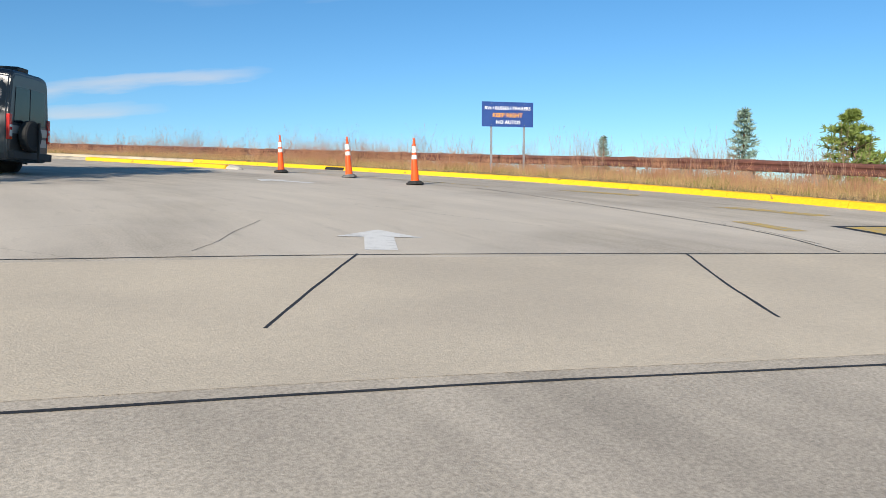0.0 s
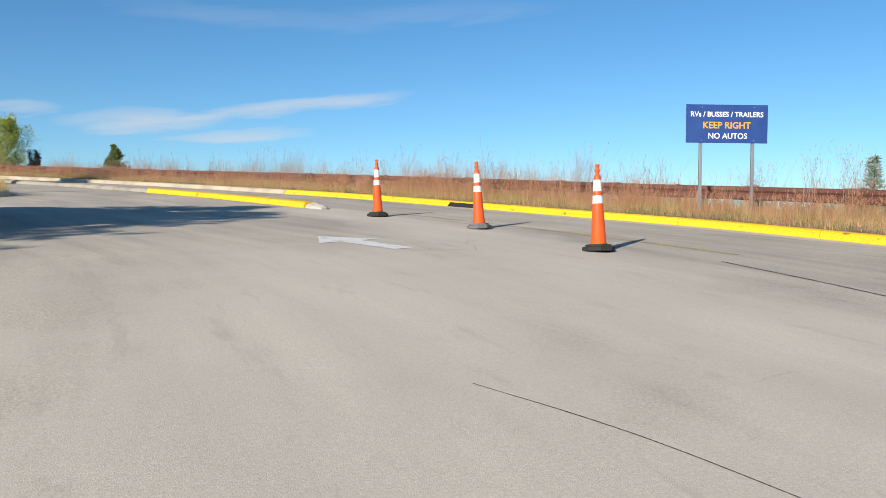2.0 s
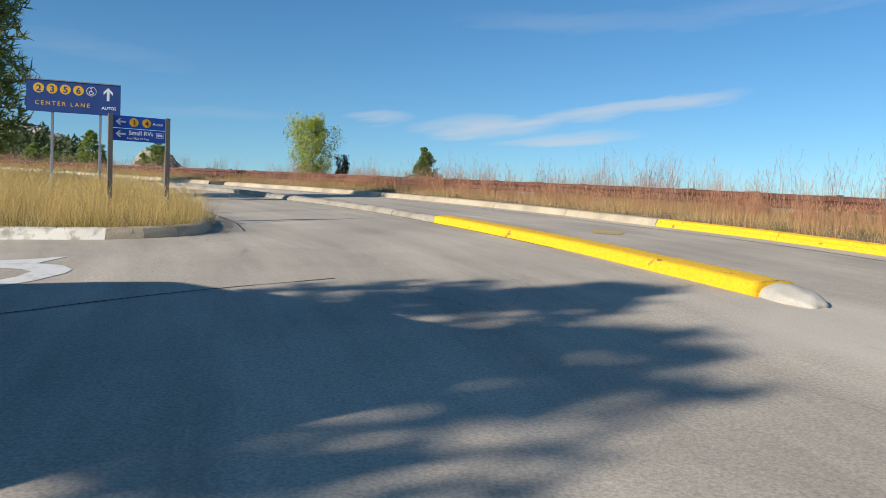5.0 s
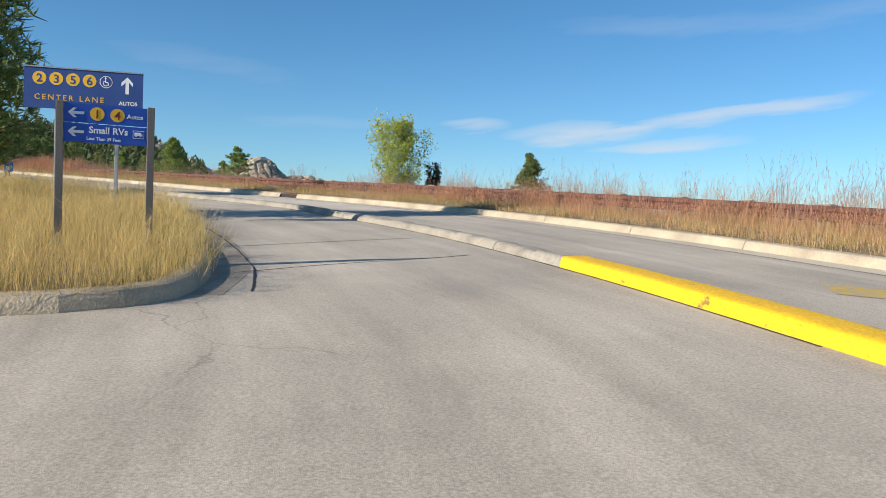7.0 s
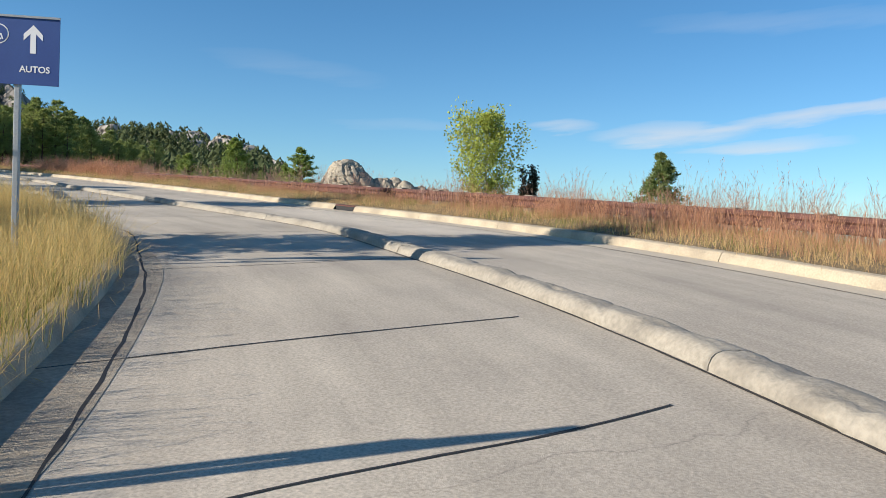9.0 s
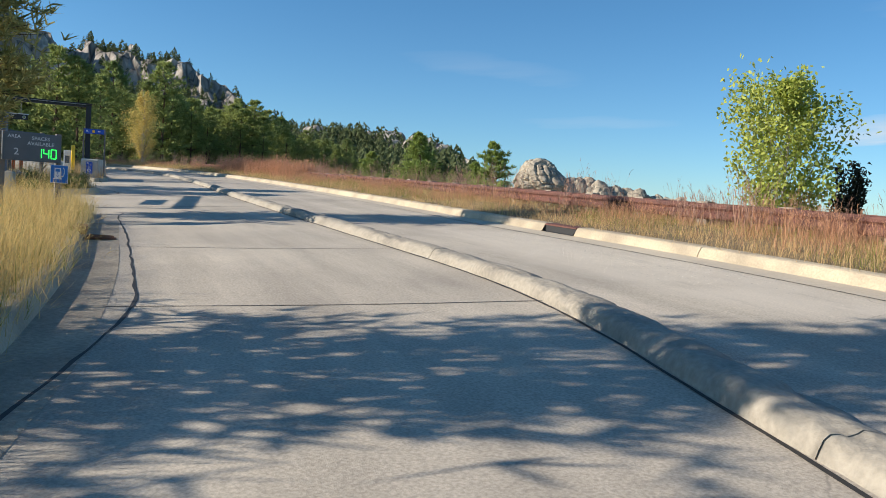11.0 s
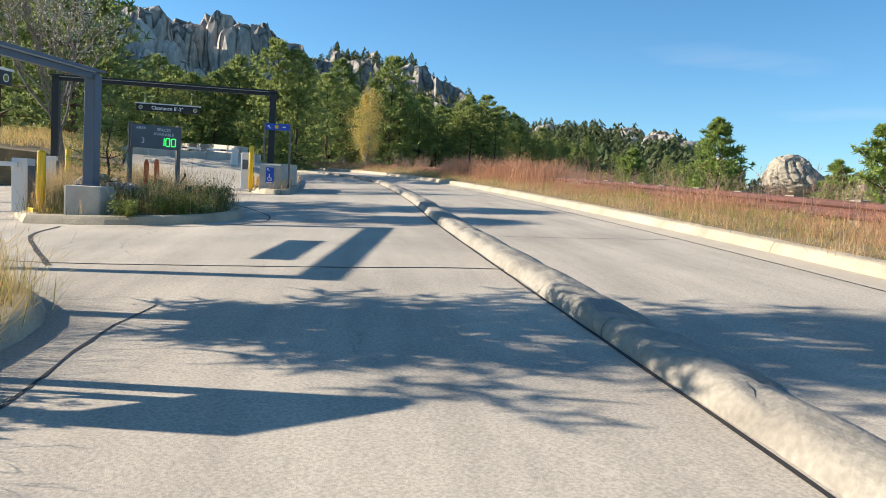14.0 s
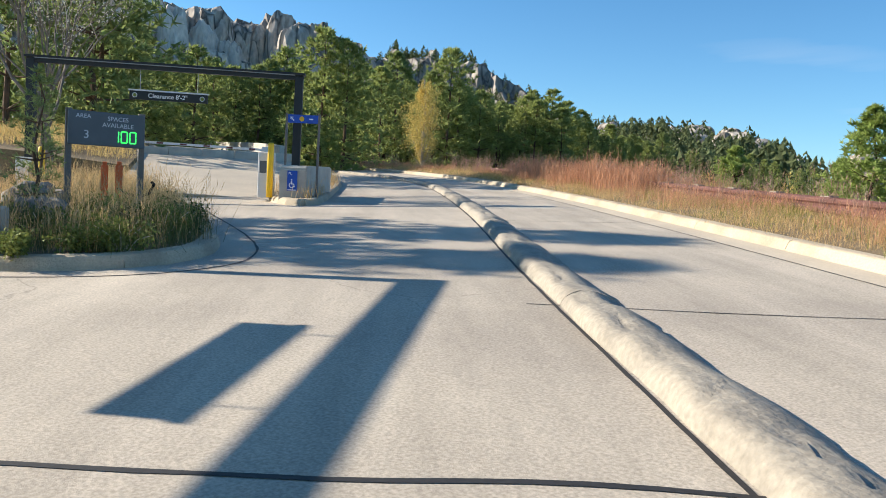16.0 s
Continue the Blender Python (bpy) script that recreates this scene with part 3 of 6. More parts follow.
seal("gutter_joint", [(p.x - r.x * 0.5, p.y - r.y * 0.5) for p, r in zip(K[88::4], sides(K)[88::4])], 0.022, kerb_r)
part_me("gutter_pan", sweep(K[60:], [(-0.49, 0.003), (0.02, 0.006)]), M_PAN, kerb_r, "tan concrete gutter strip")

# raised divider
MED = [(0.72, 7.0), (0.1, 8.5), (-0.85, 10.7), (-2.78, 14.4), (-5.2, 18.2), (-7.9, 21.5), (-11, 24.9), (-15.8, 28.35), (-20.12, 31.32), (-25.5, 35.05), (-32, 39.7), (-39.4, 44.6), (-45, 47.8), (-52, 50.6), (-60, 52.6)]
divider = thing("divider", (0, 0, 0), 0, "low rounded concrete divider, yellow towards its nose", "divider", kind="structure")
ML = smooth_line(MED, 0.4)
cuts = [0] + [i for i in range(1, len(ML)) if ML[i].y > 14.3 > ML[i - 1].y] + list(range(26, len(ML) - 6, 17)) + [len(ML) - 1]
M_EROD = mat("eroded_divider_concrete", (0.335, 0.297, 0.24), 0.92, color2=(0.185, 0.163, 0.135), scale=1.6, mix=0.7, fine=0.16, fine_scale=22, bump=0.5, bump_scale=26, detail=11, ramp=(0.45, 0.72))
ROUND = [(0.0, -0.03), (0.01, 0.04), (0.03, 0.085), (0.06, 0.113), (0.10, 0.125), (0.15, 0.127), (0.20, 0.12), (0.225, 0.124), (0.28, 0.116), (0.34, 0.102), (0.40, 0.08), (0.46, 0.052), (0.52, 0.02), (0.56, -0.03)]
SQUARE = [(0.0, -0.03), (0.012, 0.06), (0.03, 0.12), (0.055, 0.134), (0.12, 0.138), (0.20, 0.14), (0.30, 0.14), (0.38, 0.138), (0.42, 0.128), (0.44, 0.09), (0.46, 0.03), (0.47, -0.03)]


def worn_sweep(line, profile, deep):
    """A cast strip whose top is pitted, chipped along its edges and crossed by ragged cracks."""
    rt = sides(line)
    vs, m = [], len(profile)
    for p, r in zip(line, rt):
        for o, h in profile:
            q = p + r * o
            if h > 0:
                broad = noise.noise(Vector((q.x * 0.9, q.y * 0.9, 3)))
                chip = max(0.0, noise.noise(Vector((q.x * 2.1, q.y * 2.1, h * 6))) - 0.15)
                rift = max(0.0, 1 - abs(noise.noise(Vector((q.x * 1.7, q.y * 1.7, 9)))) * 11)
                h = max(0.005, h + deep * (0.012 * broad - 0.10 * chip * (0.4 + abs(o - 0.235) * 3) - 0.03 * rift))
                q = q + r * (deep * 0.05 * noise.noise(Vector((q.x * 1.6, q.y * 1.6, 20))))
            vs.append((q.x, q.y, gz(q.x, q.y) + h))
    n = len(line)
    fs = [(i * m + k, (i + 1) * m + k, (i + 1) * m + k + 1, i * m + k + 1) for i in range(n - 1) for k in range(m - 1)]
    fs += [tuple(reversed(range(m))), tuple((n - 1) * m + k for k in range(m))]
    me = mesh(vs, fs)
    me.polygons.foreach_set("use_smooth", [True] * (len(fs) - 2) + [False, False])
    return me


for i, j in zip(cuts, cuts[1:]):
    seg = smooth_line([(p.x, p.y) for p in ML[i : j + 1]], 0.09)
    gold = ML[i].y < 14.2
    seg.append(ML[j] - (ML[j] - seg[-1]).normalized() * 0.012)
    part_me("divider_stone", worn_sweep(seg, SQUARE if gold else ROUND, 0.15 if gold else 1.0), M_YELLOW if gold else M_EROD, divider)
seal("divider_joint", [(p.x - r.x * 0.03, p.y - r.y * 0.03) for p, r in zip(ML[10::4], sides(ML)[10::4])], 0.03, divider)
bm = bmesh.new()
bmesh.ops.create_icosphere(bm, subdivisions=4, radius=1.0)
for v in bm.verts:
    p = v.co
    k = 1 + 0.08 * noise.noise(p * 2.2)
    v.co = Vector((0.99 + p.x * 0.235 * k - p.y * 0.08, 6.98 + p.y * 0.50 * k, gz(0.99, 6.98 + p.y * 0.5) + max(-0.05, p.z * 0.135 * k)))
for f in bm.faces:
    f.smooth = True
part("divider_nose", bm, M_BLOCK, divider, "pale bare concrete nose")


def island(name, outline, label, white=None, soil=0.13):
    """A kerbed planting island with a closed outline, counter-clockwise or clockwise."""
    top = thing(name, (0, 0, 0), 0, label, "island", kind="structure")
    pts = outline + outline[:1]
    line = smooth_line(pts, 0.5)
    area = sum(a.x * b.y - b.x * a.y for a, b in zip(line, line[1:] + line[:1]))
    if area > 0:
        line = list(reversed(line))
    # clockwise: inside lies to the right
    for i in range(0, len(line) - 1, 6):
        seg = [p.copy() for p in line[i : i + 7]]
        if len(seg) < 2:
            continue
        seg[-1] = seg[-1] - (seg[-1] - seg[-2]).normalized() * 0.012
        m = M_WKERB if white and white(seg[len(seg) // 2]) else M_KERB
        part_me("kerb_stone", sweep(seg, [(-0.02, -0.05), (0.0, 0.015), (0.03, 0.09), (0.06, 0.135), (0.10, 0.15), (0.24, 0.15), (0.26, 0.02)], wobble=0.005), m, top)
    rt = sides(line)
    inner = [p + r * 0.2 for p, r in zip(line, rt)][::2]
    bm = bmesh.new()
    bm.faces.new([bm.verts.new((p.x, p.y, gz(p.x, p.y) + soil)) for p in inner])
    bmesh.ops.triangulate(bm, faces=bm.faces)
    for f in bm.faces:
        f.normal_update()
        if f.normal.z < 0:
            f.normal_flip()
    part("soil", bm, M_SOIL, top)
    return [(p.x, p.y) for p in inner]


def inside(poly, x, y):
    hit = False
    for (ax, ay), (bx, by) in zip(poly, poly[1:] + poly[:1]):
        if (ay > y) != (by > y) and x < (bx - ax) * (y - ay) / (by - ay) + ax:
            hit = not hit
    return hit


ISL_A = island("island_entrance", [(-27, 5.6), (-14, 8.0), (-8.2, 9.55), (-6.9, 9.95), (-6.15, 10.7), (-6.15, 11.6), (-7.0, 13.5), (-9.7, 17.8), (-11.6, 20.0), (-13.4, 21.6), (-15.4, 23.2), (-17.7, 24.9), (-20, 26.6), (-21.3, 27.5), (-22.4, 27.7), (-24, 27.5), (-25.9, 26.4), (-30.5, 21), (-32, 12)], "kerbed island with tall dry golden grass", white=lambda p: p.y < 10.95 and p.x > -20)
ISL_B = island("island_gate", [(-30.1, 29.6), (-28.95, 30.5), (-28.33, 31.4), (-28.2, 32.1), (-28.5, 32.75), (-29.2, 33.25), (-30.5, 33.75), (-34.9, 35.0), (-40, 36.2), (-46, 37.0), (-46, 34.4), (-38, 32), (-33, 30.2)], "kerbed island with weeds and brush beside the gate")
ISL_C = island("island_far_gate", [(-35.9, 37.9), (-36.6, 37.8), (-39, 38.6), (-44, 41.8), (-50, 46.1), (-50.4, 46.9), (-46, 45.0), (-40, 41.2), (-36.2, 38.6)], "narrow concrete kerbed island at the far gate", soil=0.14)

ISL_D = island("island_apron", [(-13.0, -2.2), (-12.4, -4.2), (-14.2, -8.6), (-16.6, -9.8), (-18.2, -8.6), (-17.6, -6.0), (-15.2, -2.6)], "kerbed planting island beside the entrance apron")

# tan pan whose darker tone also holds the shade along the island side
M_GUT = mat("darkened_gutter_concrete", (0.42, 0.35, 0.26), 0.92, color2=(0.28, 0.235, 0.18), scale=1.8, fine=0.2, fine_scale=30, bump=0.4, bump_scale=60, detail=9)
pan_line = smooth_line([(-6.2, 11.2), (-7.0, 13.5), (-9.7, 17.8), (-11.6, 20.0), (-13.4, 21.6), (-15.4, 23.2), (-17.7, 24.9), (-20, 26.6)], 0.5)
tagged(part_me("island_gutter", sweep(pan_line, [(-0.05, 0.003), (0.46, 0.003)]), M_GUT), "tan concrete gutter along the island kerb, island-side shade painted into its colour", "gutter", kind="structure")

# joints, cracks, a wide dark line and paint on the road
marks = thing("road_marks", (0, 0, 0), 0, "dark sealed joints, cracks, a wide dark line and worn paint on the concrete", "road marks", kind="structure")
seal("joint", [(-14, -10.2), (-6.1, -12.0), (-2.4, -12.9), (2.6, -14.5), (8.7, -16.6)], 0.03, marks)
apron = smooth_line([(-15, -12.1), (-5.8, -14.1), (-1.8, -15.15), (2.2, -16.3), (8.6, -18.4)], 0.5)
part_me("apron_pan", sweep(apron, [(-1.82, 0.002), (-0.9, 0.003), (0, 0.003), (0.9, 0.003), (1.82, 0.002)]), M_PAN, marks, "smooth tan concrete apron")
seal("joint", [(0.28, -13.75), (-0.79, -15.2), (-1.6, -16.4)], 0.028, marks)
seal("joint", [(-3.06, -12.65), (-3.98, -13.98), (-4.8, -15.2)], 0.026, marks)
seal("joint", [(-6.3, -12.0), (-7.2, -13.3), (-8, -14.5)], 0.026, marks)
seal("joint", [(-15, -14.0), (-5.5, -16.2), (-1.2, -17.4), (8.6, -20.2)], 0.03, marks)
seal("joint", [(4.1, -3.5), (3.91, -6.25), (3.13, -12.02), (2.15, -14.38)], 0.028, marks)
seal("joint", [(-5.6, 11.6), (-6.17, 12.91), (-6.97, 14.28), (-8.05, 15.98), (-9.3, 17.75), (-11.2, 20.05), (-12.94, 22.05), (-14.53, 23.3), (-18.12, 25.9), (-20.6, 27.6), (-21.5, 28.4)], 0.026, marks, 0.9)
seal("joint", [(-7.8, 14.7), (-6.7, 16.1), (-5.3, 17.7)], 0.022, marks)
seal("joint", [(-6.3, 12.7), (-5.6, 13.7), (-4.6, 14.8), (-4.0, 15.6)], 0.022, marks)
# wide dark line across the drive by the gate, laid like the joints
seal("joint", [(-29.1, 29.9), (-27.7, 29.1), (-24.36, 28.4)], 0.06, marks)
seal("joint", [(-25.6, 27.9), (-24.36, 28.7), (-22.36, 30.7), (-21.6, 31.6), (-20.9, 32.2)], 0.04, marks)
seal("joint", [(-28.6, 30.3), (-27.9, 31.3), (-27.65, 32.1), (-27.8, 32.8), (-28.3, 33.3), (-29.4, 33.85), (-31.3, 34.45), (-34.7, 35.35), (-37, 36.0)], 0.035, marks, 0.5)
for a, b in (((-13.2, 22.0), (-10.4, 24.6)), ((-16.5, 24.7), (-13.6, 27.1)), ((-24.3, 33.9), (-21.6, 36.4)), ((-31, 38.8), (-28.6, 41.2)), ((-9.9, 18.6), (-7.6, 21.4))):
    m = ((a[0] + b[0]) / 2 + 0.05, (a[1] + b[1]) / 2 - 0.06)
    seal("joint", [a, m, b], 0.018, marks, 0.5)

def arrow(place, turn, k=1.0, material=M_WHITE):
    """A straight white lane arrow, 1.9 m long before k, worn."""
    c, s = math.cos(radians(turn)), math.sin(radians(turn))
    pts = [(-0.17, 0), (0.17, 0), (0.17, 1.0), (0.5, 1.0), (0.0, 1.7), (-0.5, 1.0), (-0.17, 1.0)]
    decal("painted_arrow", [(place[0] + k * (c * x - s * y), place[1] + k * (s * x + c * y)) for x, y in pts], material, marks)


arrow((-2.73, -12.5), -24, 1.0)
arrow((0.55, -1.6), 26, 1.1)
decal("painted_arrow", [(-8.2, 7.3), (-6.96, 7.69), (-6.72, 7.89), (-6.5, 8.17), (-6.52, 7.54), (-6.19, 7.48), (-5.94, 7.21), (-5.88, 6.97), (-5.91, 6.5), (-6.03, 6.08), (-6.4, 5.3), (-6.75, 5.6), (-6.23, 6.43), (-6.19, 6.69), (-6.24, 7.0), (-6.44, 7.13), (-6.66, 7.17), (-8.1, 6.85)], M_WHITE, marks)
seal("joint", [(-7.5, 3.0), (-5.4, 4.99), (-4.93, 5.58), (-4.27, 6.34), (-3.2, 7.3)], 0.022, marks, 0.6)
seal("joint", [(-4.5, -12.0), (-4.1, -11.4), (-3.75, -10.7), (-3.1, -9.6)], 0.007, marks, 0.7)
seal("joint", [(-0.9, -7.6), (-0.5, -8.5), (-0.1, -9.9), (0.4, -11.2)], 0.007, marks, 0.7)
seal("joint", [(3.3, -11.6), (3.1, -12.6), (2.6, -13.8)], 0.012, marks, 0.9)
decal("painted_bar", [(5.9, -4.4), (6.5, -4.6), (7.1, -6.1), (6.6, -6.3)], M_YFADE, marks)
decal("painted_bar", [(5.9, -9.2), (6.45, -9.35), (6.8, -11.1), (6.3, -11.1)], M_YFADE, marks)
decal("painted_bar", [(3.8, -11.4), (4.1, -11.5), (3.85, -12.7), (3.5, -12.6)], M_YFADE, marks)
decal("painted_panel", [(4.9, -12.3), (6.1, -12.6), (5.6, -14.6), (4.2, -14.2)], M_TAR, marks, 0.004)
decal("painted_panel", [(4.95, -12.5), (5.95, -12.75), (5.5, -14.4), (4.4, -14.1)], M_YFADE, marks, 0.008)
seal("painted_line", [(2.1, 6.0), (3.3, 2.9), (4.35, -0.6), (4.9, -2.9)], 0.09, marks, 0.4, M_YFADE, 0.3, 0.004)
decal("painted_panel", [(0.1, 14.3), (0.65, 13.9), (0.45, 13.2), (0.0, 13.4)], M_YFADE, marks)

# grates and the iron kerb inlet by the grass
M_RUST = mat("rusty_cast_iron", (0.27, 0.10, 0.045), 0.85, color2=(0.14, 0.055, 0.03), scale=7, fine=0.25, fine_scale=50, bump=0.4)
grate = thing("drain_grate", (-17.75, 25.22, gz(-17.75, 25.22)), -36.5, "rusty iron kerb drain with a hood beside the grass", "drain")
bm = bmesh.new()
box(bm, (0, 0, 0.004), (0.80, 0.40, 0.012))
part("frame", bm, M_RUST, grate)
for k in range(9):
    boxed("bar", (-0.34 + k * 0.085, 0, 0.014), (0.03, 0.34, 0.012), M_RUST, grate)
boxed("hood", (0, -0.30, 0.11), (0.82, 0.22, 0.11), M_RUST, grate, bevel=0.02)

# ---- guard rail ----
RAIL_H = [(-60, 0.9), (-5, 0.88), (5, 0.76), (20, 0.69), (35, 0.57), (48, 0.47), (60, 0.45)]


def rail_height(y):
    return float(np.interp(y, [a for a, _ in RAIL_H], [b for _, b in RAIL_H]))


R0 = smooth_line(KERB_R[:18], 0.95)
RS = sides(R0)
RL = [p + r * 3.0 for p, r in zip(R0, RS)]
rail = thing("guard_rail", (0, 0, 0), 0, "rusty brown weathering steel guard rail on timber posts in grass", "guard rail")
W_PROF = [(0.0, 0.0), (-0.03, -0.012), (-0.045, -0.04), (-0.045, -0.085), (-0.012, -0.125), (-0.008, -0.165), (-0.045, -0.205), (-0.045, -0.255), (-0.03, -0.285), (0.0, -0.297), (0.004, -0.297), (-0.036, -0.255), (-0.036, -0.21), (0.0, -0.168), (0.0, -0.12), (-0.036, -0.082), (-0.036, -0.042), (0.006, 0.0)]


def rail_beam(line, prof):
    rt = sides(line)
    vs, m = [], len(prof)
    for p, r in zip(line, rt):
        for o, h in prof:
            q = p + r * o
            vs.append((q.x, q.y, gz(p.x, p.y) + rail_height(p.y) + h))
    n = len(line)
    fs = [(i * m + k, (i + 1) * m + k, (i + 1) * m + (k + 1) % m, i * m + (k + 1) % m) for i in range(n - 1) for k in range(m)]
    return mesh(vs, fs)


for i in range(0, len(RL) - 1, 4):
    part_me("beam", rail_beam(RL[i : i + 5], W_PROF), M_RAIL, rail)
    part_me("top_channel", rail_beam(RL[i : i + 5], [(0.02, 0.012), (0.17, 0.012), (0.17, -0.05), (0.02, -0.05)]), M_RAIL, rail)
for i in range(0, len(RL), 2):
    p, r = RL[i], RS[i]
    z = gz(p.x, p.y)
    h = rail_height(p.y) + 0.035
    a = math.degrees(math.atan2(r.y, r.x))
    ob = boxed("post", (0, 0, 0), (0.2, 0.3, h + 0.35), M_POSTW, rail, bevel=0.008)
    q = p + r * 0.12
    ob.matrix_world = pose(q.x, q.y, z + (h - 0.35) / 2, 0, 0, a)
    ob = boxed("block", (0, 0, 0), (0.13, 0.17, 0.28), M_POSTW, rail, bevel=0.008)
    q = p + r * 0.04
    ob.matrix_world = pose(q.x + r.x * 0.02, q.y + r.y * 0.02, z + rail_height(p.y) - 0.15, 0, 0, a)


# ---- cones ----
def cone(place, label, turn=0, base_mat=M_RUBBER, tilt=0.0):
    top = thing("traffic_cone", (*place, gz(*place) + 0.0), turn, label, "traffic cone", "tall cones in a row")
    bm = bmesh.new()
    lathe(bm, [(0.235, 0.0), (0.245, 0.01), (0.245, 0.05), (0.20, 0.062), (0.19, 0.085), (0.12, 0.09)], 8, a0=radians(22.5))
    part("base", bm, base_mat, top)
    def r(z):
        return 0.118 + (0.052 - 0.118) * (z - 0.09) / 0.85
    def band(z0, z1, e=0.0):
        return [(r(z0) + e, z0), (r(z1) + e, z1)]
    bm = bmesh.new()
    lathe(bm, [(0.128, 0.085), (0.125, 0.105), *band(0.11, 0.94), (0.046, 0.955), (0.030, 0.965), (0.028, 1.0), (0.045, 1.015), (0.038, 1.03), (0.024, 1.045), (0.024, 1.06), (0.037, 1.075), (0.037, 1.09), (0.02, 1.10)], 22)
    for f in bm.faces:
        f.smooth = True
    body = part("body", bm, M_ORANGE, top)
    for z0, z1 in ((0.60, 0.70), (0.755, 0.90)):
        bm = bmesh.new()
        n = 22
        lo = [bm.verts.new(((r(z0) + 0.003) * math.cos(2 * math.pi * k / n), (r(z0) + 0.003) * math.sin(2 * math.pi * k / n), z0)) for k in range(n)]
        hi = [bm.verts.new(((r(z1) + 0.003) * math.cos(2 * math.pi * k / n), (r(z1) + 0.003) * math.sin(2 * math.pi * k / n), z1)) for k in range(n)]
        for k in range(n):
            bm.faces.new((lo[k], lo[(k + 1) % n], hi[(k + 1) % n], hi[k])).smooth = True
        part("reflective_band", bm, M_BAND, top)
    top.rotation_euler = (top.rotation_euler[0] + tilt - 0.06, top.rotation_euler[1], top.rotation_euler[2])
    top.scale = (0.9, 0.9, 1.07)
    return top


cone((1.75, 4.18), "tall orange traffic cone with white bands on a black rubber base", 10)
cone((2.79, 1.22), "tall orange traffic cone with white bands on a grey rubber base", 40, M_RUBBERG)
cone((3.10, -2.24), "tall orange traffic cone with white bands, its base doubled", 0)

# ---- signs ----
def post(parent, x, z0, z1, size=0.06, material=M_STEEL, y=0.0):
    return boxed("post", (x, y, (z0 + z1) / 2), (size, size, z1 - z0), material, parent, bevel=0.006)


def board(name, left, right, label, category="sign"):
    """An Empty midway between the two lower corners of a board, its x axis to the viewer's right."""
    cx, cy = (left[0] + right[0]) / 2, (left[1] + right[1]) / 2
    w = math.hypot(right[0] - left[0], right[1] - left[1])
    turn = math.degrees(math.atan2(right[1] - left[1], right[0] - left[0]))
    z = gz(cx, cy)
    return thing(name, (cx, cy, z), turn, label, category), w, z


def disc(name, x, z, r, y, material, parent):
    n = 24
    return flat_shape(name, [(x + r * math.cos(2 * math.pi * k / n), z + r * math.sin(2 * math.pi * k / n)) for k in range(n)], y, 0.003, material, parent)


def arrow_sign(x, z, k, turn, y, material, parent):
    pts = [(-0.1, -0.5), (0.1, -0.5), (0.1, 0.22), (0.34, -0.03), (0.34, 0.2), (0.0, 0.55), (-0.34, 0.2), (-0.34, -0.03), (-0.1, 0.22)]
    c, s = math.cos(radians(turn)), math.sin(radians(turn))
    return flat_shape("arrow", [(x + k * (c * a - s * b), z + k * (s * a + c * b)) for a, b in pts], y, 0.003, material, parent)


def wheelchair(x, z, k, y, material, parent):
    """A plain wheelchair emblem of ring, body and head."""
    disc("emblem_head", x - 0.05 * k, z + 0.42 * k, 0.09 * k, y, material, parent)
    flat_shape("emblem_body", [(x - 0.1 * k, z + 0.3 * k), (x, z + 0.3 * k), (x + 0.02 * k, z + 0.02 * k), (x + 0.22 * k, z + 0.02 * k), (x + 0.34 * k, z - 0.36 * k), (x + 0.26 * k, z - 0.38 * k), (x + 0.15 * k, z - 0.08 * k), (x - 0.1 * k, z - 0.08 * k)], y, 0.003, material, parent)
    n, pts = 20, []
    for r in (0.3, 0.22):
        seq = [(x - 0.03 * k + r * k * math.cos(a), z - 0.16 * k + r * k * math.sin(a)) for a in np.linspace(radians(110), radians(330), n)]
        pts += seq if r == 0.3 else list(reversed(seq))
    flat_shape("emblem_wheel", pts, y, 0.003, material, parent)


M_DIGIT = mat("dark_red_sign_digits", (0.16, 0.03, 0.015), 0.55)
# keep-right sign on the bank
sg, w, z0 = board("keep_right_sign", (8.66, 3.3), (10.44, 2.74), "blue sign on two galvanised posts in dry grass")
lo_z, hi_z = 2.58 - z0, 3.44 - z0
boxed("panel", (0, 0, (lo_z + hi_z) / 2), (w, 0.012, hi_z - lo_z), M_BLUE, sg, "navy blue sign panel")
for x in (-w * 0.31, w * 0.33):
    post(sg, x, -0.3, hi_z - 0.02, 0.065, M_STEEL, 0.045)
    for z in (lo_z + 0.06, hi_z - 0.06):
        boxed("bolt", (x, -0.009, z), (0.02, 0.008, 0.02), M_STEEL, sg)
wording("RVs / BUSSES / TRAILERS", 0.158, 0, hi_z - 0.27, -0.007, M_SIGNW, sg, bold=0.003)
wording("KEEP RIGHT", 0.205, 0.0, lo_z + 0.33, -0.007, M_SIGNO, sg, bold=0.004)
wording("NO AUTOS", 0.175, 0.02, lo_z + 0.10, -0.007, M_SIGNW, sg, bold=0.003)

# centre-lane sign, farther back in the grass
sg, w, z0 = board("center_lane_sign", (-12.78, 17.42), (-10.9, 18.24), "large blue lane sign on two steel posts in grass")
lo_z, hi_z = 3.87 - z0, 4.61 - z0
boxed("panel", (0, 0, (lo_z + hi_z) / 2), (w, 0.015, hi_z - lo_z), M_BLUE, sg, "navy blue sign panel")
boxed("top_channel", (0, 0, hi_z + 0.012), (w, 0.04, 0.024), M_STEEL, sg)
for x in (-w * 0.23, w * 0.28):
    post(sg, x, -0.2, hi_z - 0.02, 0.06, M_STEEL, 0.04)
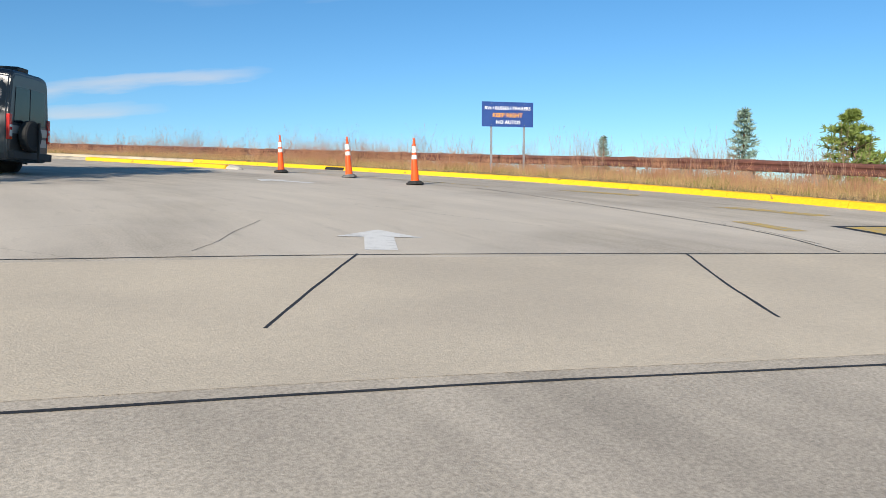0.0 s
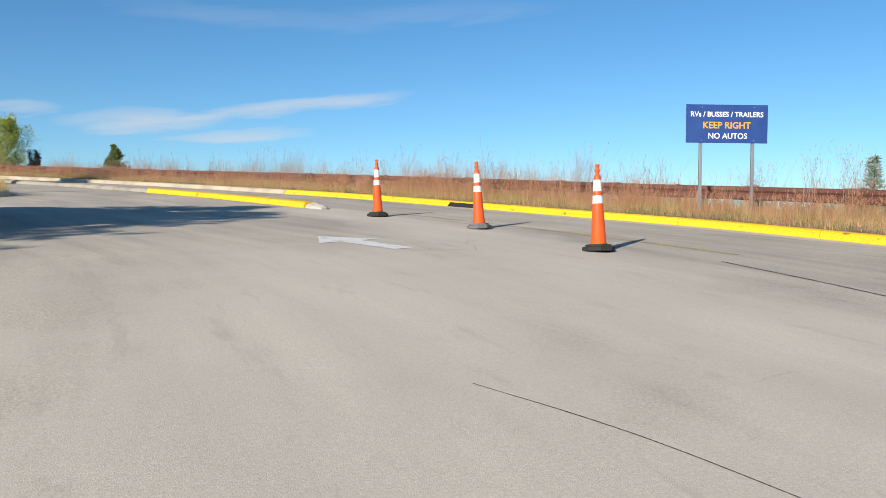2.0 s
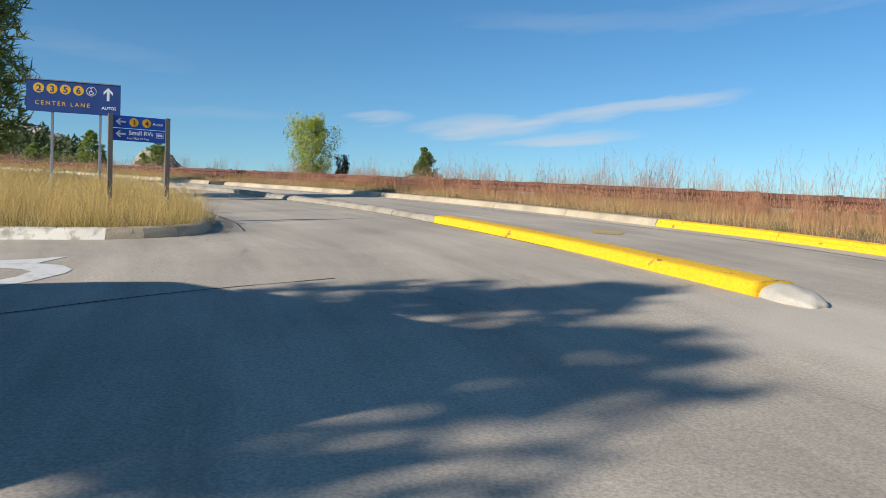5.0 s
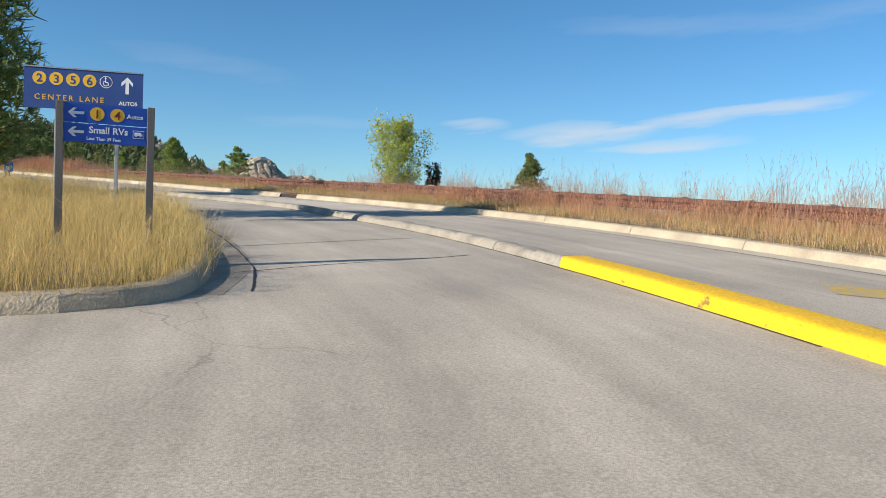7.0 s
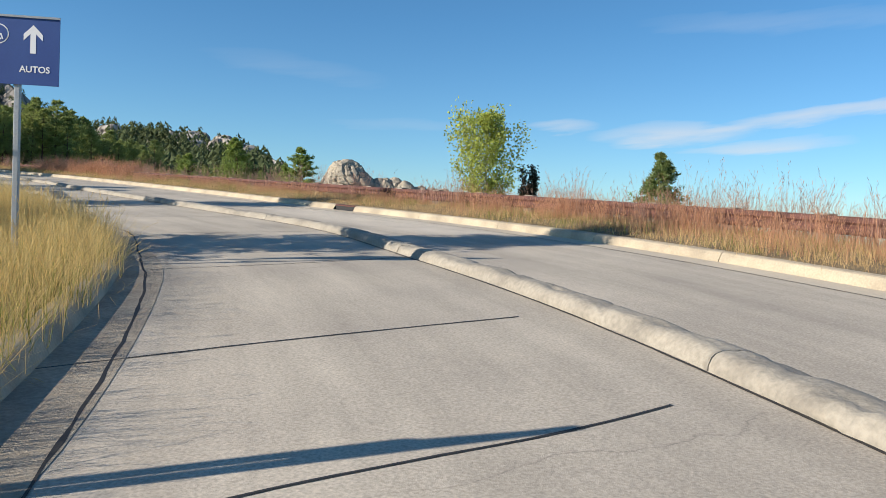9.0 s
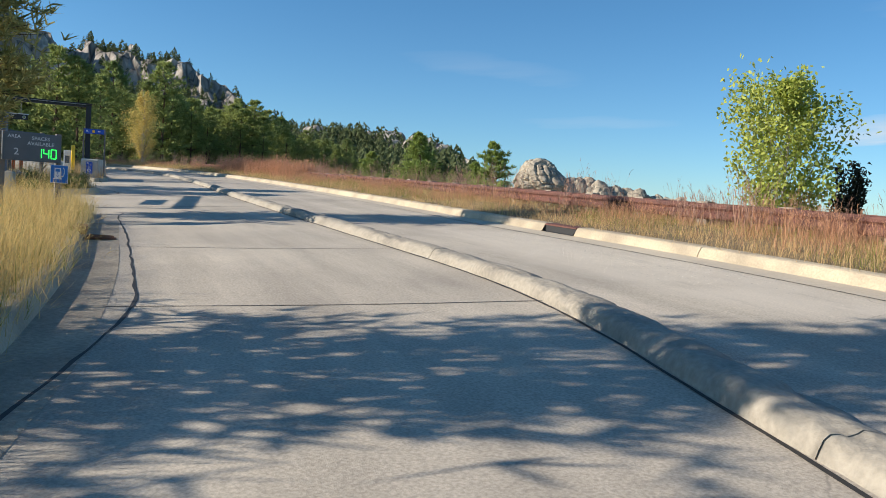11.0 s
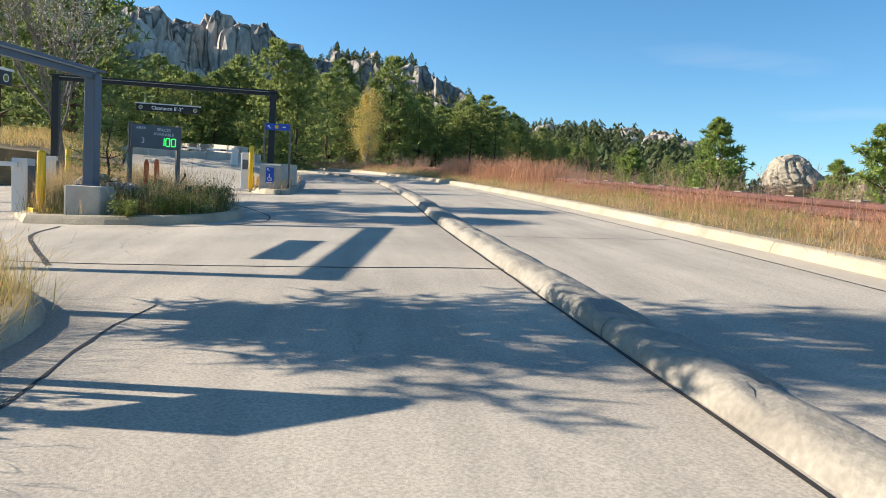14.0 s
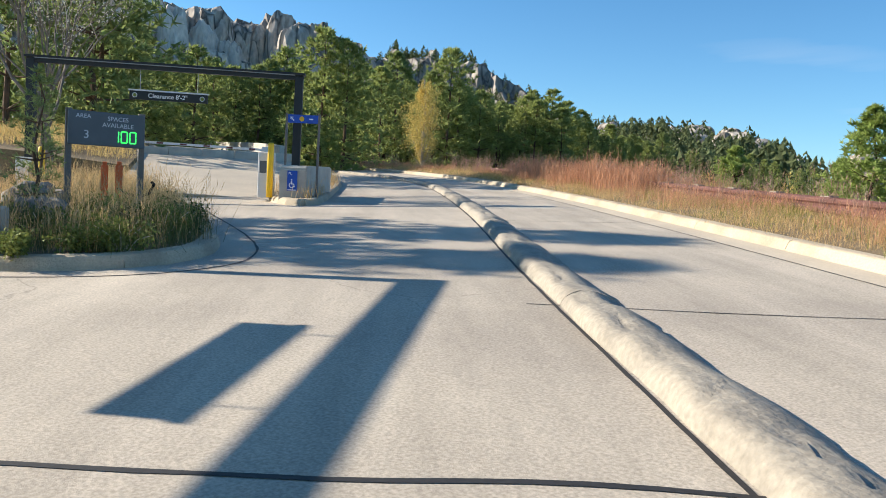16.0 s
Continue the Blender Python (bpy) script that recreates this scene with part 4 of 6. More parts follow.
for k, d in enumerate("2356"):
    x = -w / 2 + 0.26 + k * 0.285
    disc("number_disc", x, hi_z - 0.19, 0.118, -0.010, M_SIGNY, sg)
    wording(d, 0.21, x, hi_z - 0.265, -0.0115, M_BLUE, sg, bold=0.004)
x = -w / 2 + 0.26 + 4 * 0.285
disc("emblem_disc", x, hi_z - 0.19, 0.112, -0.010, M_SIGNW, sg)
disc("emblem_field", x, hi_z - 0.19, 0.099, -0.012, M_BLUE, sg)
wheelchair(x, hi_z - 0.19, 0.17, -0.014, M_SIGNW, sg)
arrow_sign(w / 2 - 0.28, hi_z - 0.24, 0.30, 0, -0.010, M_SIGNW, sg)
wording("CENTER LANE", 0.14, -0.25, lo_z + 0.16, -0.009, M_SIGNY, sg, bold=0.001, spacing=1.42)
wording("AUTOS", 0.10, w / 2 - 0.26, lo_z + 0.14, -0.009, M_SIGNW, sg, bold=0.002)

# autos and small RVs sign
sg, w, z0 = board("small_rv_sign", (-8.06, 12.14), (-7.31, 12.64), "two blue direction panels between brown posts in grass")
hi_z = 3.20 - z0
lo_z = hi_z - 0.40
w2 = w - 0.08
boxed("upper_panel", (0, 0.0, hi_z - 0.105), (w2, 0.03, 0.20), M_BLUE2, sg)
boxed("lower_panel", (0, 0.0, hi_z - 0.315), (w2, 0.03, 0.20), M_BLUE2, sg)
for x in (-w / 2, w / 2):
    post(sg, x, -0.1, hi_z + 0.01, 0.075, M_GREYP)
arrow_sign(-w2 / 2 + 0.12, hi_z - 0.105, 0.15, 90, -0.0175, M_SIGNW, sg)
arrow_sign(-w2 / 2 + 0.12, hi_z - 0.305, 0.15, 90, -0.0175, M_SIGNW, sg)
for k, d in enumerate("14"):
    x = -0.09 + k * 0.20
    disc("number_disc", x, hi_z - 0.105, 0.072, -0.0175, M_SIGNY, sg)
    wording(d, 0.125, x, hi_z - 0.15, -0.019, M_DIGIT, sg, bold=0.002)
wording("Autos", 0.068, 0.285, hi_z - 0.13, -0.0165, M_SIGNW, sg, bold=0.001)
wording("Small RVs", 0.098, 0.025, hi_z - 0.31, -0.0165, M_SIGNW, sg, bold=0.002)
wording("Less Than 29 Feet", 0.046, -0.02, hi_z - 0.385, -0.0165, M_SIGNW, sg, bold=0.001)
boxed("emblem_frame", (0.325, -0.0165, hi_z - 0.295), (0.115, 0.003, 0.085), M_SIGNW, sg)
boxed("emblem_field", (0.325, -0.0185, hi_z - 0.295), (0.105, 0.003, 0.075), M_BLUE2, sg)
boxed("vehicle_body", (0.318, -0.0205, hi_z - 0.29), (0.07, 0.003, 0.035), M_SIGNW, sg)
boxed("vehicle_cab", (0.358, -0.0205, hi_z - 0.30), (0.016, 0.003, 0.02), M_SIGNW, sg)
for x in (0.30, 0.345):
    disc("vehicle_wheel", x, hi_z - 0.312, 0.008, -0.0205, M_SIGNW, sg)


def counter_sign(name, left, right, z_lo, z_hi, area, count, label):
    """A slate-grey cabinet with lettering and green digits."""
    sg, w, z0 = board(name, left, right, label, "display sign")
    a, b = z_lo - z0, z_hi - z0
    boxed("cabinet", (0, 0, (a + b) / 2), (w, 0.10, b - a), M_SLATE, sg, bevel=0.008)
    boxed("face", (0.0, -0.052, (a + b) / 2), (w * 0.93, 0.006, (b - a) * 0.90), M_SLATE, sg)
    for x in (-w / 2 + 0.02, w / 2 - 0.02):
        post(sg, x, -0.1, b + 0.03, 0.085, M_GREYP, 0.07)
    h = b - a
    wording("AREA", h * 0.17, -w * 0.31, b - h * 0.21, -0.0565, M_LABEL, sg, bold=0.001)
    wording("SPACES", h * 0.18, w * 0.14, b - h * 0.24, -0.0565, M_LABEL, sg, bold=0.001)
    wording("AVAILABLE", h * 0.18, w * 0.14, b - h * 0.43, -0.0565, M_LABEL, sg, bold=0.001)
    wording(area, h * 0.34, -w * 0.27, a + h * 0.2, -0.0565, M_LABEL, sg, bold=0.001)
    # seven-segment digits
    seg = {"0": "abcdef", "1": "bc", "4": "fgbc"}
    dw, dh, t = h * 0.17, h * 0.33, h * 0.028
    for k, d in enumerate(count):
        x0, zc = w * 0.11 + k * dw * 1.45, a + h * 0.30
        bars = {"a": (0, dh / 2, dw, t), "d": (0, -dh / 2, dw, t), "g": (0, 0, dw, t), "b": (dw / 2, dh / 4, t, dh / 2), "c": (dw / 2, -dh / 4, t, dh / 2), "f": (-dw / 2, dh / 4, t, dh / 2), "e": (-dw / 2, -dh / 4, t, dh / 2)}
        for s in seg[d]:
            bx, bz, sx, sz = bars[s]
            boxed("led_bar", (x0 + bx, -0.0575, zc + bz), (max(sx - t * 0.5, t), 0.004, max(sz - t * 0.5, t)), M_LED, sg)
    return sg


counter_sign("spaces_sign", (-20.87, 25.52), (-20.59, 26.39), 3.41, 3.885, "2", "140", "grey spaces-available sign with green digits in tall grass")
counter_sign("spaces_sign", (-31.97, 32.08), (-31.88, 33.12), 4.17, 4.66, "3", "100", "grey spaces-available sign with green digits above brush")

# charging sign
sg, w, z0 = board("charging_sign", (-20.56, 26.20), (-20.40, 26.42), "small blue charging-station sign on a short post", "sign")
boxed("panel", (0, 0, 0.95), (0.32, 0.006, 0.34), M_LIGHTBLUE, sg, bevel=0.002)
boxed("border", (0, 0.004, 0.95), (0.335, 0.004, 0.355), M_SIGNW, sg)
post(sg, 0.02, -0.05, 1.11, 0.05, M_GREYP, 0.035)
boxed("pump_emblem", (-0.03, -0.005, 0.97), (0.12, 0.003, 0.2), M_SIGNW, sg)
boxed("pump_window", (-0.03, -0.0075, 1.025), (0.085, 0.003, 0.06), M_LIGHTBLUE, sg)
boxed("pump_base", (-0.03, -0.005, 0.858), (0.16, 0.003, 0.022), M_SIGNW, sg)
wording("E", 0.06, -0.03, 0.945, -0.0085, M_LIGHTBLUE, sg, bold=0.002)
wording("V", 0.06, -0.03, 0.885, -0.0085, M_LIGHTBLUE, sg, bold=0.002)
bm = bmesh.new()
tube(bm, [(0.04, -0.006, 0.90), (0.08, -0.006, 0.91), (0.095, -0.006, 0.97), (0.10, -0.006, 1.04), (0.07, -0.006, 1.08)], 0.007, 6)
part("pump_hose", bm, M_SIGNW, sg)
sg.scale = (0.82, 0.82, 0.87)

# ---- gates ----
def gate(right, way, span, base, top, label, material, bar, foot=0.0, name="parking_gate"):
    """An overhead frame of square posts with a hanging clearance bar. way: unit vector from the right post to the left one."""
    turn = math.degrees(math.atan2(-way[1], -way[0]))
    ob = thing(name, (right[0], right[1], base), turn, label, "overhead gate")
    h = top - base
    boxed("post", (0, 0, (h - 0.1) / 2), (0.2, 0.2, h - 0.1), material, ob, bevel=0.01)
    lz = gz(right[0] + way[0] * span, right[1] + way[1] * span) - base
    boxed("post", (-span, 0, (h - 0.1 + lz) / 2), (0.2, 0.2, h - 0.1 - lz), material, ob, bevel=0.01)
    boxed("post_plate", (0, 0, 0.012), (0.34, 0.34, 0.024), material, ob)
    bm = bmesh.new()
    box(bm, (-span / 2, 0, h - 0.02), (span + 0.28, 0.26, 0.05))
    box(bm, (-span / 2, 0, h - 0.105), (span + 0.22, 0.11, 0.12))
    part("beam", bm, material, ob)
    boxed("light_strip", (-span / 2, -0.10, h - 0.055), (span - 0.2, 0.03, 0.02), M_STEEL, ob)
    for x in (0, -span):
        for sx in (-0.085, 0.085):
            boxed("web_plate", (x + sx, 0, h - 0.25), (0.012, 0.16, 0.2), material, ob)
    if bar:
        x0, x1, z = bar
        z -= base
        xm, w = (x0 + x1) / 2, x1 - x0
        boxed("bar", (xm, 0, z + 0.11), (w, 0.05, 0.21), M_BLACK, ob, "black clearance bar", bevel=0.004)
        boxed("bar_edge", (xm, 0, z + 0.235), (w + 0.06, 0.07, 0.035), M_CAB, ob)
        for x in (x0 + 0.25, x1 - 0.25):
            bm = bmesh.new()
            lathe(bm, [(0.008, z + 0.24), (0.008, h - 0.16)], 6, (x, 0, 0))
            part("hanger", bm, M_STEEL, ob)
        for x in (x0 + 0.13, x1 - 0.13):
            disc("reflector", x, z + 0.11, 0.062, -0.029, M_CAB, ob)
            disc("reflector_field", x, z + 0.11, 0.045, -0.031, M_SHRUB, ob)
        wording("Clearance 8'-2\"", 0.155, xm - 0.02, z + 0.06, -0.0265, M_SIGNW, ob, bold=0.002)
    return ob


g1b = gz(-29.74, 30.58)
foot = thing("gate_footing", (-29.74, 30.58, g1b), -41, "pale cast concrete footing block under the gate post", "concrete block")
boxed("block", (0.03, 0, 0.27), (0.66, 0.62, 0.72), M_BLOCK, foot, bevel=0.04)
gate((-29.74, 30.58), (0.64, -0.768), 5.3, g1b + 0.63, 5.36, "slate-blue steel overhead gate on a concrete footing", M_GATEB, (-4.1, -2.1, g1b + 2.05))
W2 = Vector((-0.55, -0.835, 0)).normalized()
g2b = gz(-37.8, 38.75)
gate((-37.8, 38.75), (W2.x, W2.y), 6.5, 4.18, 6.53, "black steel overhead gate with a hanging clearance bar", M_BLACK, (-4.15, -2.25, 5.62))


def bollard(place, h, base=None):
    z = gz(*place) if base is None else base
    ob = thing("bollard", (*place, z), 0, "yellow bollard standing beside the gate", "bollard", "yellow bollards")
    bm = bmesh.new()
    lathe(bm, [(0.075, -0.02), (0.075, h - 0.05), (0.065, h - 0.015), (0.03, h)], 16)
    for f in bm.faces:
        f.smooth = True
    part("sleeve", bm, M_BOLLARD, ob)
    return ob


bollard((-37.53, 37.92), 1.32, gz(-37.53, 37.92) + 0.14)
boxed("foot", (0, 0, 0.03), (0.34, 0.34, 0.16), M_BOLLARD, bollard((-30.75, 30.05), 1.15, gz(-30.75, 30.05) + 0.1), bevel=0.01)
bollard((-40.2, 33.35), 1.35)

# end block of the far gate island
eb = thing("barrier_block", (-37.3, 38.62, gz(-37.3, 38.62)), 139, "pale wedge-ended concrete block carrying the gate post", "concrete block")
bm = bmesh.new()
prof = [(-0.75, -0.05), (-0.75, 0.80), (-0.66, 0.88), (2.3, 0.95), (2.3, -0.05)]
a = [bm.verts.new((x, -0.33, z)) for x, z in prof]
b = [bm.verts.new((x, 0.33, z)) for x, z in prof]
bm.faces.new(a)
bm.faces.new(list(reversed(b)))
for i in range(5):
    j = (i + 1) % 5
    bm.faces.new((a[j], a[i], b[i], b[j]))
bmesh.ops.recalc_face_normals(bm, faces=bm.faces)
bmesh.ops.bevel(bm, geom=list(bm.edges), offset=0.03, segments=2, affect="EDGES")
part("block", bm, M_BLOCK, eb)

sg, w, z0 = board("access_sign", (-36.79, 37.98), (-36.59, 38.21), "blue wheelchair-access sign fixed to the block's end", "sign")
boxed("panel", (0, 0, 0.55), (0.24, 0.012, 0.48), M_BLUE2, sg)
wheelchair(0, 0.48, 0.22, -0.010, M_SIGNW, sg)
arrow_sign(-0.05, 0.72, 0.10, 45, -0.010, M_SIGNW, sg)
boxed("wording_bar", (0, -0.008, 0.33), (0.2, 0.003, 0.02), M_SIGNW, sg)
pay = thing("ticket_cabinet", (-38.0, 38.05, gz(-38.0, 38.05) + 0.1), 40, "white ticket cabinet behind the yellow bollard", "cabinet")
boxed("housing", (0, 0, 0.55), (0.30, 0.42, 1.15), M_CAB, pay, bevel=0.03)
boxed("slot_panel", (0, -0.213, 0.75), (0.18, 0.006, 0.3), M_SLATE, pay)
sg, w, z0 = board("direction_sign", (-37.2, 38.15), (-36.62, 38.72), "small blue direction sign on two thin posts", "sign")
boxed("panel", (0, 0, 2.03), (w, 0.015, 0.2), M_BLUE2, sg)
for x in (-w / 2, w / 2):
    post(sg, x, 0, 2.15, 0.05, M_GREYP)
arrow_sign(-w * 0.33, 2.03, 0.12, 45, -0.011, M_SIGNW, sg)
disc("number_disc", -0.03, 2.03, 0.06, -0.011, M_SIGNY, sg)
boxed("bar", (w * 0.25, -0.010, 2.03), (0.1, 0.003, 0.03), M_SIGNW, sg)


# barrier cabinets with arms
def barrier(place, turn, arm, label, up=0.12):
    ob = thing("barrier", (*place, gz(*place) + up), turn, label, "barrier")
    boxed("cabinet", (0, 0, 0.48), (0.30, 0.30, 1.0), M_CAB, ob, bevel=0.025)
    boxed("side_door", (0.153, 0, 0.45), (0.006, 0.25, 0.8), M_RUBBERG, ob)
    if arm:
        boxed("arm", (-arm / 2, -0.2, 0.86), (arm, 0.035, 0.085), M_CAB, ob, bevel=0.006)
        for k in range(int(arm / 0.8)):
            boxed("arm_stripe", (-0.5 - k * 0.8, -0.2, 0.86), (0.22, 0.039, 0.06), M_STRIPE, ob)
    return ob


barrier((-31.5, 29.95), 47, 3.0, "white gate cabinet with a lowered arm at the drive's edge")
barrier((-40.9, 33.1), 60, 0, "white gate cabinet behind the overhead gate")
barrier((-33.6, 27.6), 139, 0, "white gate cabinet across the drive")
barrier((-46.9, 42.2), 68, 4.3, "white far barrier cabinet with a lowered striped arm", 0.42)

# orange channel markers
M_MARKER = mat("orange_marker_plastic", (0.90, 0.16, 0.02), 0.5, color2=(0.75, 0.12, 0.02), scale=6, fine=0.05)
for k, (x, y) in enumerate(((-33.23, 32.93), (-33.1, 33.12))):
    ob = thing("channel_marker", (x, y, gz(x, y) + 0.2), 96, "short orange plastic channel marker with a rounded top by a hose", "channel marker", "orange markers")
    bm = bmesh.new()
    lathe(bm, [(0.10, 0.0), (0.10, 0.03), (0.055, 0.05)], 12)
    part("foot", bm, M_RUBBERG, ob)
    boxed("panel", (0, 0, 0.42), (0.115, 0.045, 0.78), M_MARKER, ob, bevel=0.02)
    boxed("handle", (0, 0, 0.835), (0.07, 0.035, 0.06), M_MARKER, ob, bevel=0.012)
hose = thing("hose", (-32.8, 33.3, gz(-32.8, 33.3)), 0, "black hose looped between the markers and the sign post", "hose")
bm = bmesh.new()
tube(bm, [(-0.3, -0.2, 0.62), (-0.15, -0.1, 0.54), (0.1, 0.02, 0.50), (0.35, 0.1, 0.56), (0.6, 0.1, 0.72), (0.8, 0.0, 0.75)], 0.022, 8)
part("pipe", bm, M_RUBBER, hose)

# the upper drive climbs behind the gates, with a parapet and a grassy bank
UP = smooth_line([(-40.5, 37.6), (-46, 40.1), (-52, 42.4), (-60, 45.0), (-70, 47.2), (-84, 48.4)], 1.0)
UP_R = sides(UP)


def climb(i):
    return 0.03 + float(np.interp(i, [0, 3, 9, 12, 22, 46], [0.0, 0.2, 0.92, 1.05, 1.3, 1.7]))


def climbing(name, profile, material, first=0, last=999, parent=None):
    """A strip along the upper drive that climbs with it."""
    vs, m = [], len(profile)
    rows = list(enumerate(UP))[first : last + 1]
    for i, p in rows:
        for o, h in profile:
            q = p + UP_R[i] * o
            vs.append((q.x, q.y, gz(p.x, p.y) + climb(i) + h))
    fs = [(r * m + k, (r + 1) * m + k, (r + 1) * m + k + 1, r * m + k + 1) for r in range(len(rows) - 1) for k in range(m - 1)]
    fs += [tuple(reversed(range(m))), tuple((len(rows) - 1) * m + k for k in range(m))]
    return part_me(name, mesh(vs, fs), material, parent)


tagged(climbing("upper_drive", [(-2.9, -3.0), (-2.8, 0.0), (0, 0.02), (2.8, 0.0), (2.9, -3.0)], M_PAN), "pale concrete drive climbing behind the gates", "road", kind="structure")
tagged(climbing("drive_bank", [(-8.5, -3.0), (-8.3, 0.5), (-5.5, 0.35), (-3.0, 0.12), (-2.85, 0.12), (-2.82, -3.0)], M_SOIL, 5), "dry soil bank beside the climbing drive", "bank", kind="structure")
par = thing("parapet", (0, 0, 0), 0, "low pale concrete parapet along the upper drive", "parapet", kind="structure")
for i in range(15, len(UP) - 3, 3):
    climbing("parapet_panel", [(2.92, -2.5), (2.92, 0.52), (2.95, 0.55), (3.2, 0.55), (3.23, 0.52), (3.23, -2.5)], M_BLOCK, i, i + 3, par)


wall_line = [Vector((-50.9, 37.4, 0)).lerp(Vector((-48.2, 44.2, 0)), k / 6) for k in range(7)]
for a, b in zip(wall_line, wall_line[1:]):
    bm = bmesh.new()
    c = (a + b) / 2
    box(bm, (0, 0, 0), ((b - a).length - 0.012, 0.3, 1.0), 0.025)
    ob = part("wall_panel", bm, M_BLOCK, par)
    ob.matrix_world = pose(c.x, c.y, 4.33 + 0.06 * (c.y - 39) / 4, 0, 0, math.degrees(math.atan2(b.y - a.y, b.x - a.x)))


# ---- the mountain ----
RIDGE = [(10, 0.0), (18, 0.2), (24, 1.0), (27, 2.4), (28.5, 3.2), (31, 4.7), (35, 5.4), (38.7, 6.2), (42, 5.7), (44.7, 6.4), (47.5, 7.6), (49.7, 9.0), (53.5, 9.3), (57.8, 9.7), (59.3, 11.1), (63, 12.0), (68, 11.7), (74.5, 12.3), (80, 12.4), (95, 9.5), (115, 4), (130, 0)]
REACH = [(10, 230), (28, 250), (38, 310), (45, 400), (58, 450), (110, 450), (130, 400)]
HUB = Vector((-18, 30, 3.0))


def hill(yaw, r):
    """Height of the mountain at a bearing (degrees from +y to the left) and distance from the road bend."""
    el = float(np.interp(yaw, [a for a, _ in RIDGE], [b for _, b in RIDGE]))
    reach = float(np.interp(yaw, [a for a, _ in REACH], [b for _, b in REACH]))
    u = (r - 95) / (reach - 95)
    cliff = max(0.0, min(1.0, (yaw - 56.5) / 2), 0.6 * max(0.0, min(1.0, (yaw - 43) / 4))) * max(0.0, min(1.0, (100 - yaw) / 10))
    arc = radians(yaw) * reach
    bare = cliff if yaw > 56.5 else 0.0
    crag = noise.noise(Vector((arc / 16, 2.3, 0))) * 0.6 + noise.noise(Vector((arc / 6.5, 7.1, 0))) * 0.4
    edge = 0.86 + 0.035 * crag
    if u <= 0:
        f = 0.0
    elif u < 1:
        slope = u ** 1.25
        step = 0.58 * (u / edge) ** 1.2 if u < edge else 0.58 + 0.42 * min(1.0, (u - edge) / 0.035)
        f = slope * (1 - cliff) + step * (cliff - 0.14 * bare)
    else:
        f = max(0.0, (1 - 0.14 * bare) - (u - 1) * 0.9)
    top = reach * math.tan(radians(max(0.0, el - 0.55)))
    x, y = HUB.x - r * math.sin(radians(yaw)), HUB.y + r * math.cos(radians(yaw))
    n1 = noise.fractal(Vector((x / 60, y / 60, 3)), 1.0, 2.0, 5)
    n2 = abs(noise.fractal(Vector((x / 22, y / 22, 9)), 0.9, 2.1, 5))
    base = gz(max(-80, min(20, x)), max(-45, min(75, y))) - 1.1
    z = HUB.z + top * f + (n1 * 5 + n2 * 8 * cliff) * min(1, f * 3) + (crag * 5 * cliff if u > edge else 0)
    return x, y, (base + (z - base) * max(0.0, min(1.0, (r - 80) / 60)) if r < 140 else z)


def strip_yaws():
    return [12 + k * 0.28 for k in range(int((118 - 12) / 0.28))]


yaws = strip_yaws()
us = [0, 0.03, 0.07, 0.12, 0.17, 0.22, 0.28, 0.34, 0.4, 0.46, 0.52, 0.58, 0.63, 0.68, 0.72, 0.75, 0.78, 0.80, 0.815, 0.83, 0.84, 0.85, 0.86, 0.87, 0.88, 0.89, 0.90, 0.91, 0.92, 0.935, 0.95, 0.97, 1.0, 1.04, 1.1, 1.3, 1.7]
vs, fs = [], []
for yaw in yaws:
    reach = float(np.interp(yaw, [a for a, _ in REACH], [b for _, b in REACH]))
    for u in us:
        r = 62 if u == 0 else 95 + (reach - 95) * u
        x, y, z = hill(yaw, r)
        if u == 0:
            z = float(land(x, y)) - 0.6
        j = 2.2 * noise.noise(Vector((x / 2.3, y / 2.3, z / 4 + 9))) if u > 0.6 else 0.0
        vs.append((x + 1.6 * noise.noise(Vector((x / 5, y / 5, z / 9))) + j, y + 1.6 * noise.noise(Vector((x / 5, y / 5, z / 9 + 40))) - j, z + 0.6 * j))
m = len(us)
fs = [(i * m + k, i * m + k + 1, (i + 1) * m + k + 1, (i + 1) * m + k) for i in range(len(yaws) - 1) for k in range(m - 1)]
M_MOUNT = mat("granite_and_scrub", (0.44, 0.385, 0.325), 0.92, color2=(0.23, 0.205, 0.18), scale=0.03, fine=0.35, fine_scale=0.35, bump=1.0, bump_scale=0.35, detail=10, stretch=(1, 1, 0.4))
nt, lk = M_MOUNT.node_tree.nodes, M_MOUNT.node_tree.links
bs = nt["Principled BSDF"]
old = bs.inputs["Base Color"].links[0].from_socket
geo, sp, rg, mx = nt.new("ShaderNodeNewGeometry"), nt.new("ShaderNodeSeparateXYZ"), nt.new("ShaderNodeMapRange"), nt.new("ShaderNodeMixRGB")
lk.new(geo.outputs["Normal"], sp.inputs[0])
lk.new(sp.outputs["Z"], rg.inputs[0])
rg.inputs["From Min"].default_value, rg.inputs["From Max"].default_value = 0.72, 0.93
lk.new(rg.outputs[0], mx.inputs[0])
lk.new(old, mx.inputs[1])
mx.inputs[2].default_value = (0.12, 0.105, 0.055, 1)
lk.new(mx.outputs[0], bs.inputs["Base Color"])
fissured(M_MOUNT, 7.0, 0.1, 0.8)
mountain = part_me("mountain", mesh(vs, fs), M_MOUNT)
tagged(mountain, "granite mountain with bare cliffs above a pine forest", "mountain", kind="structure")


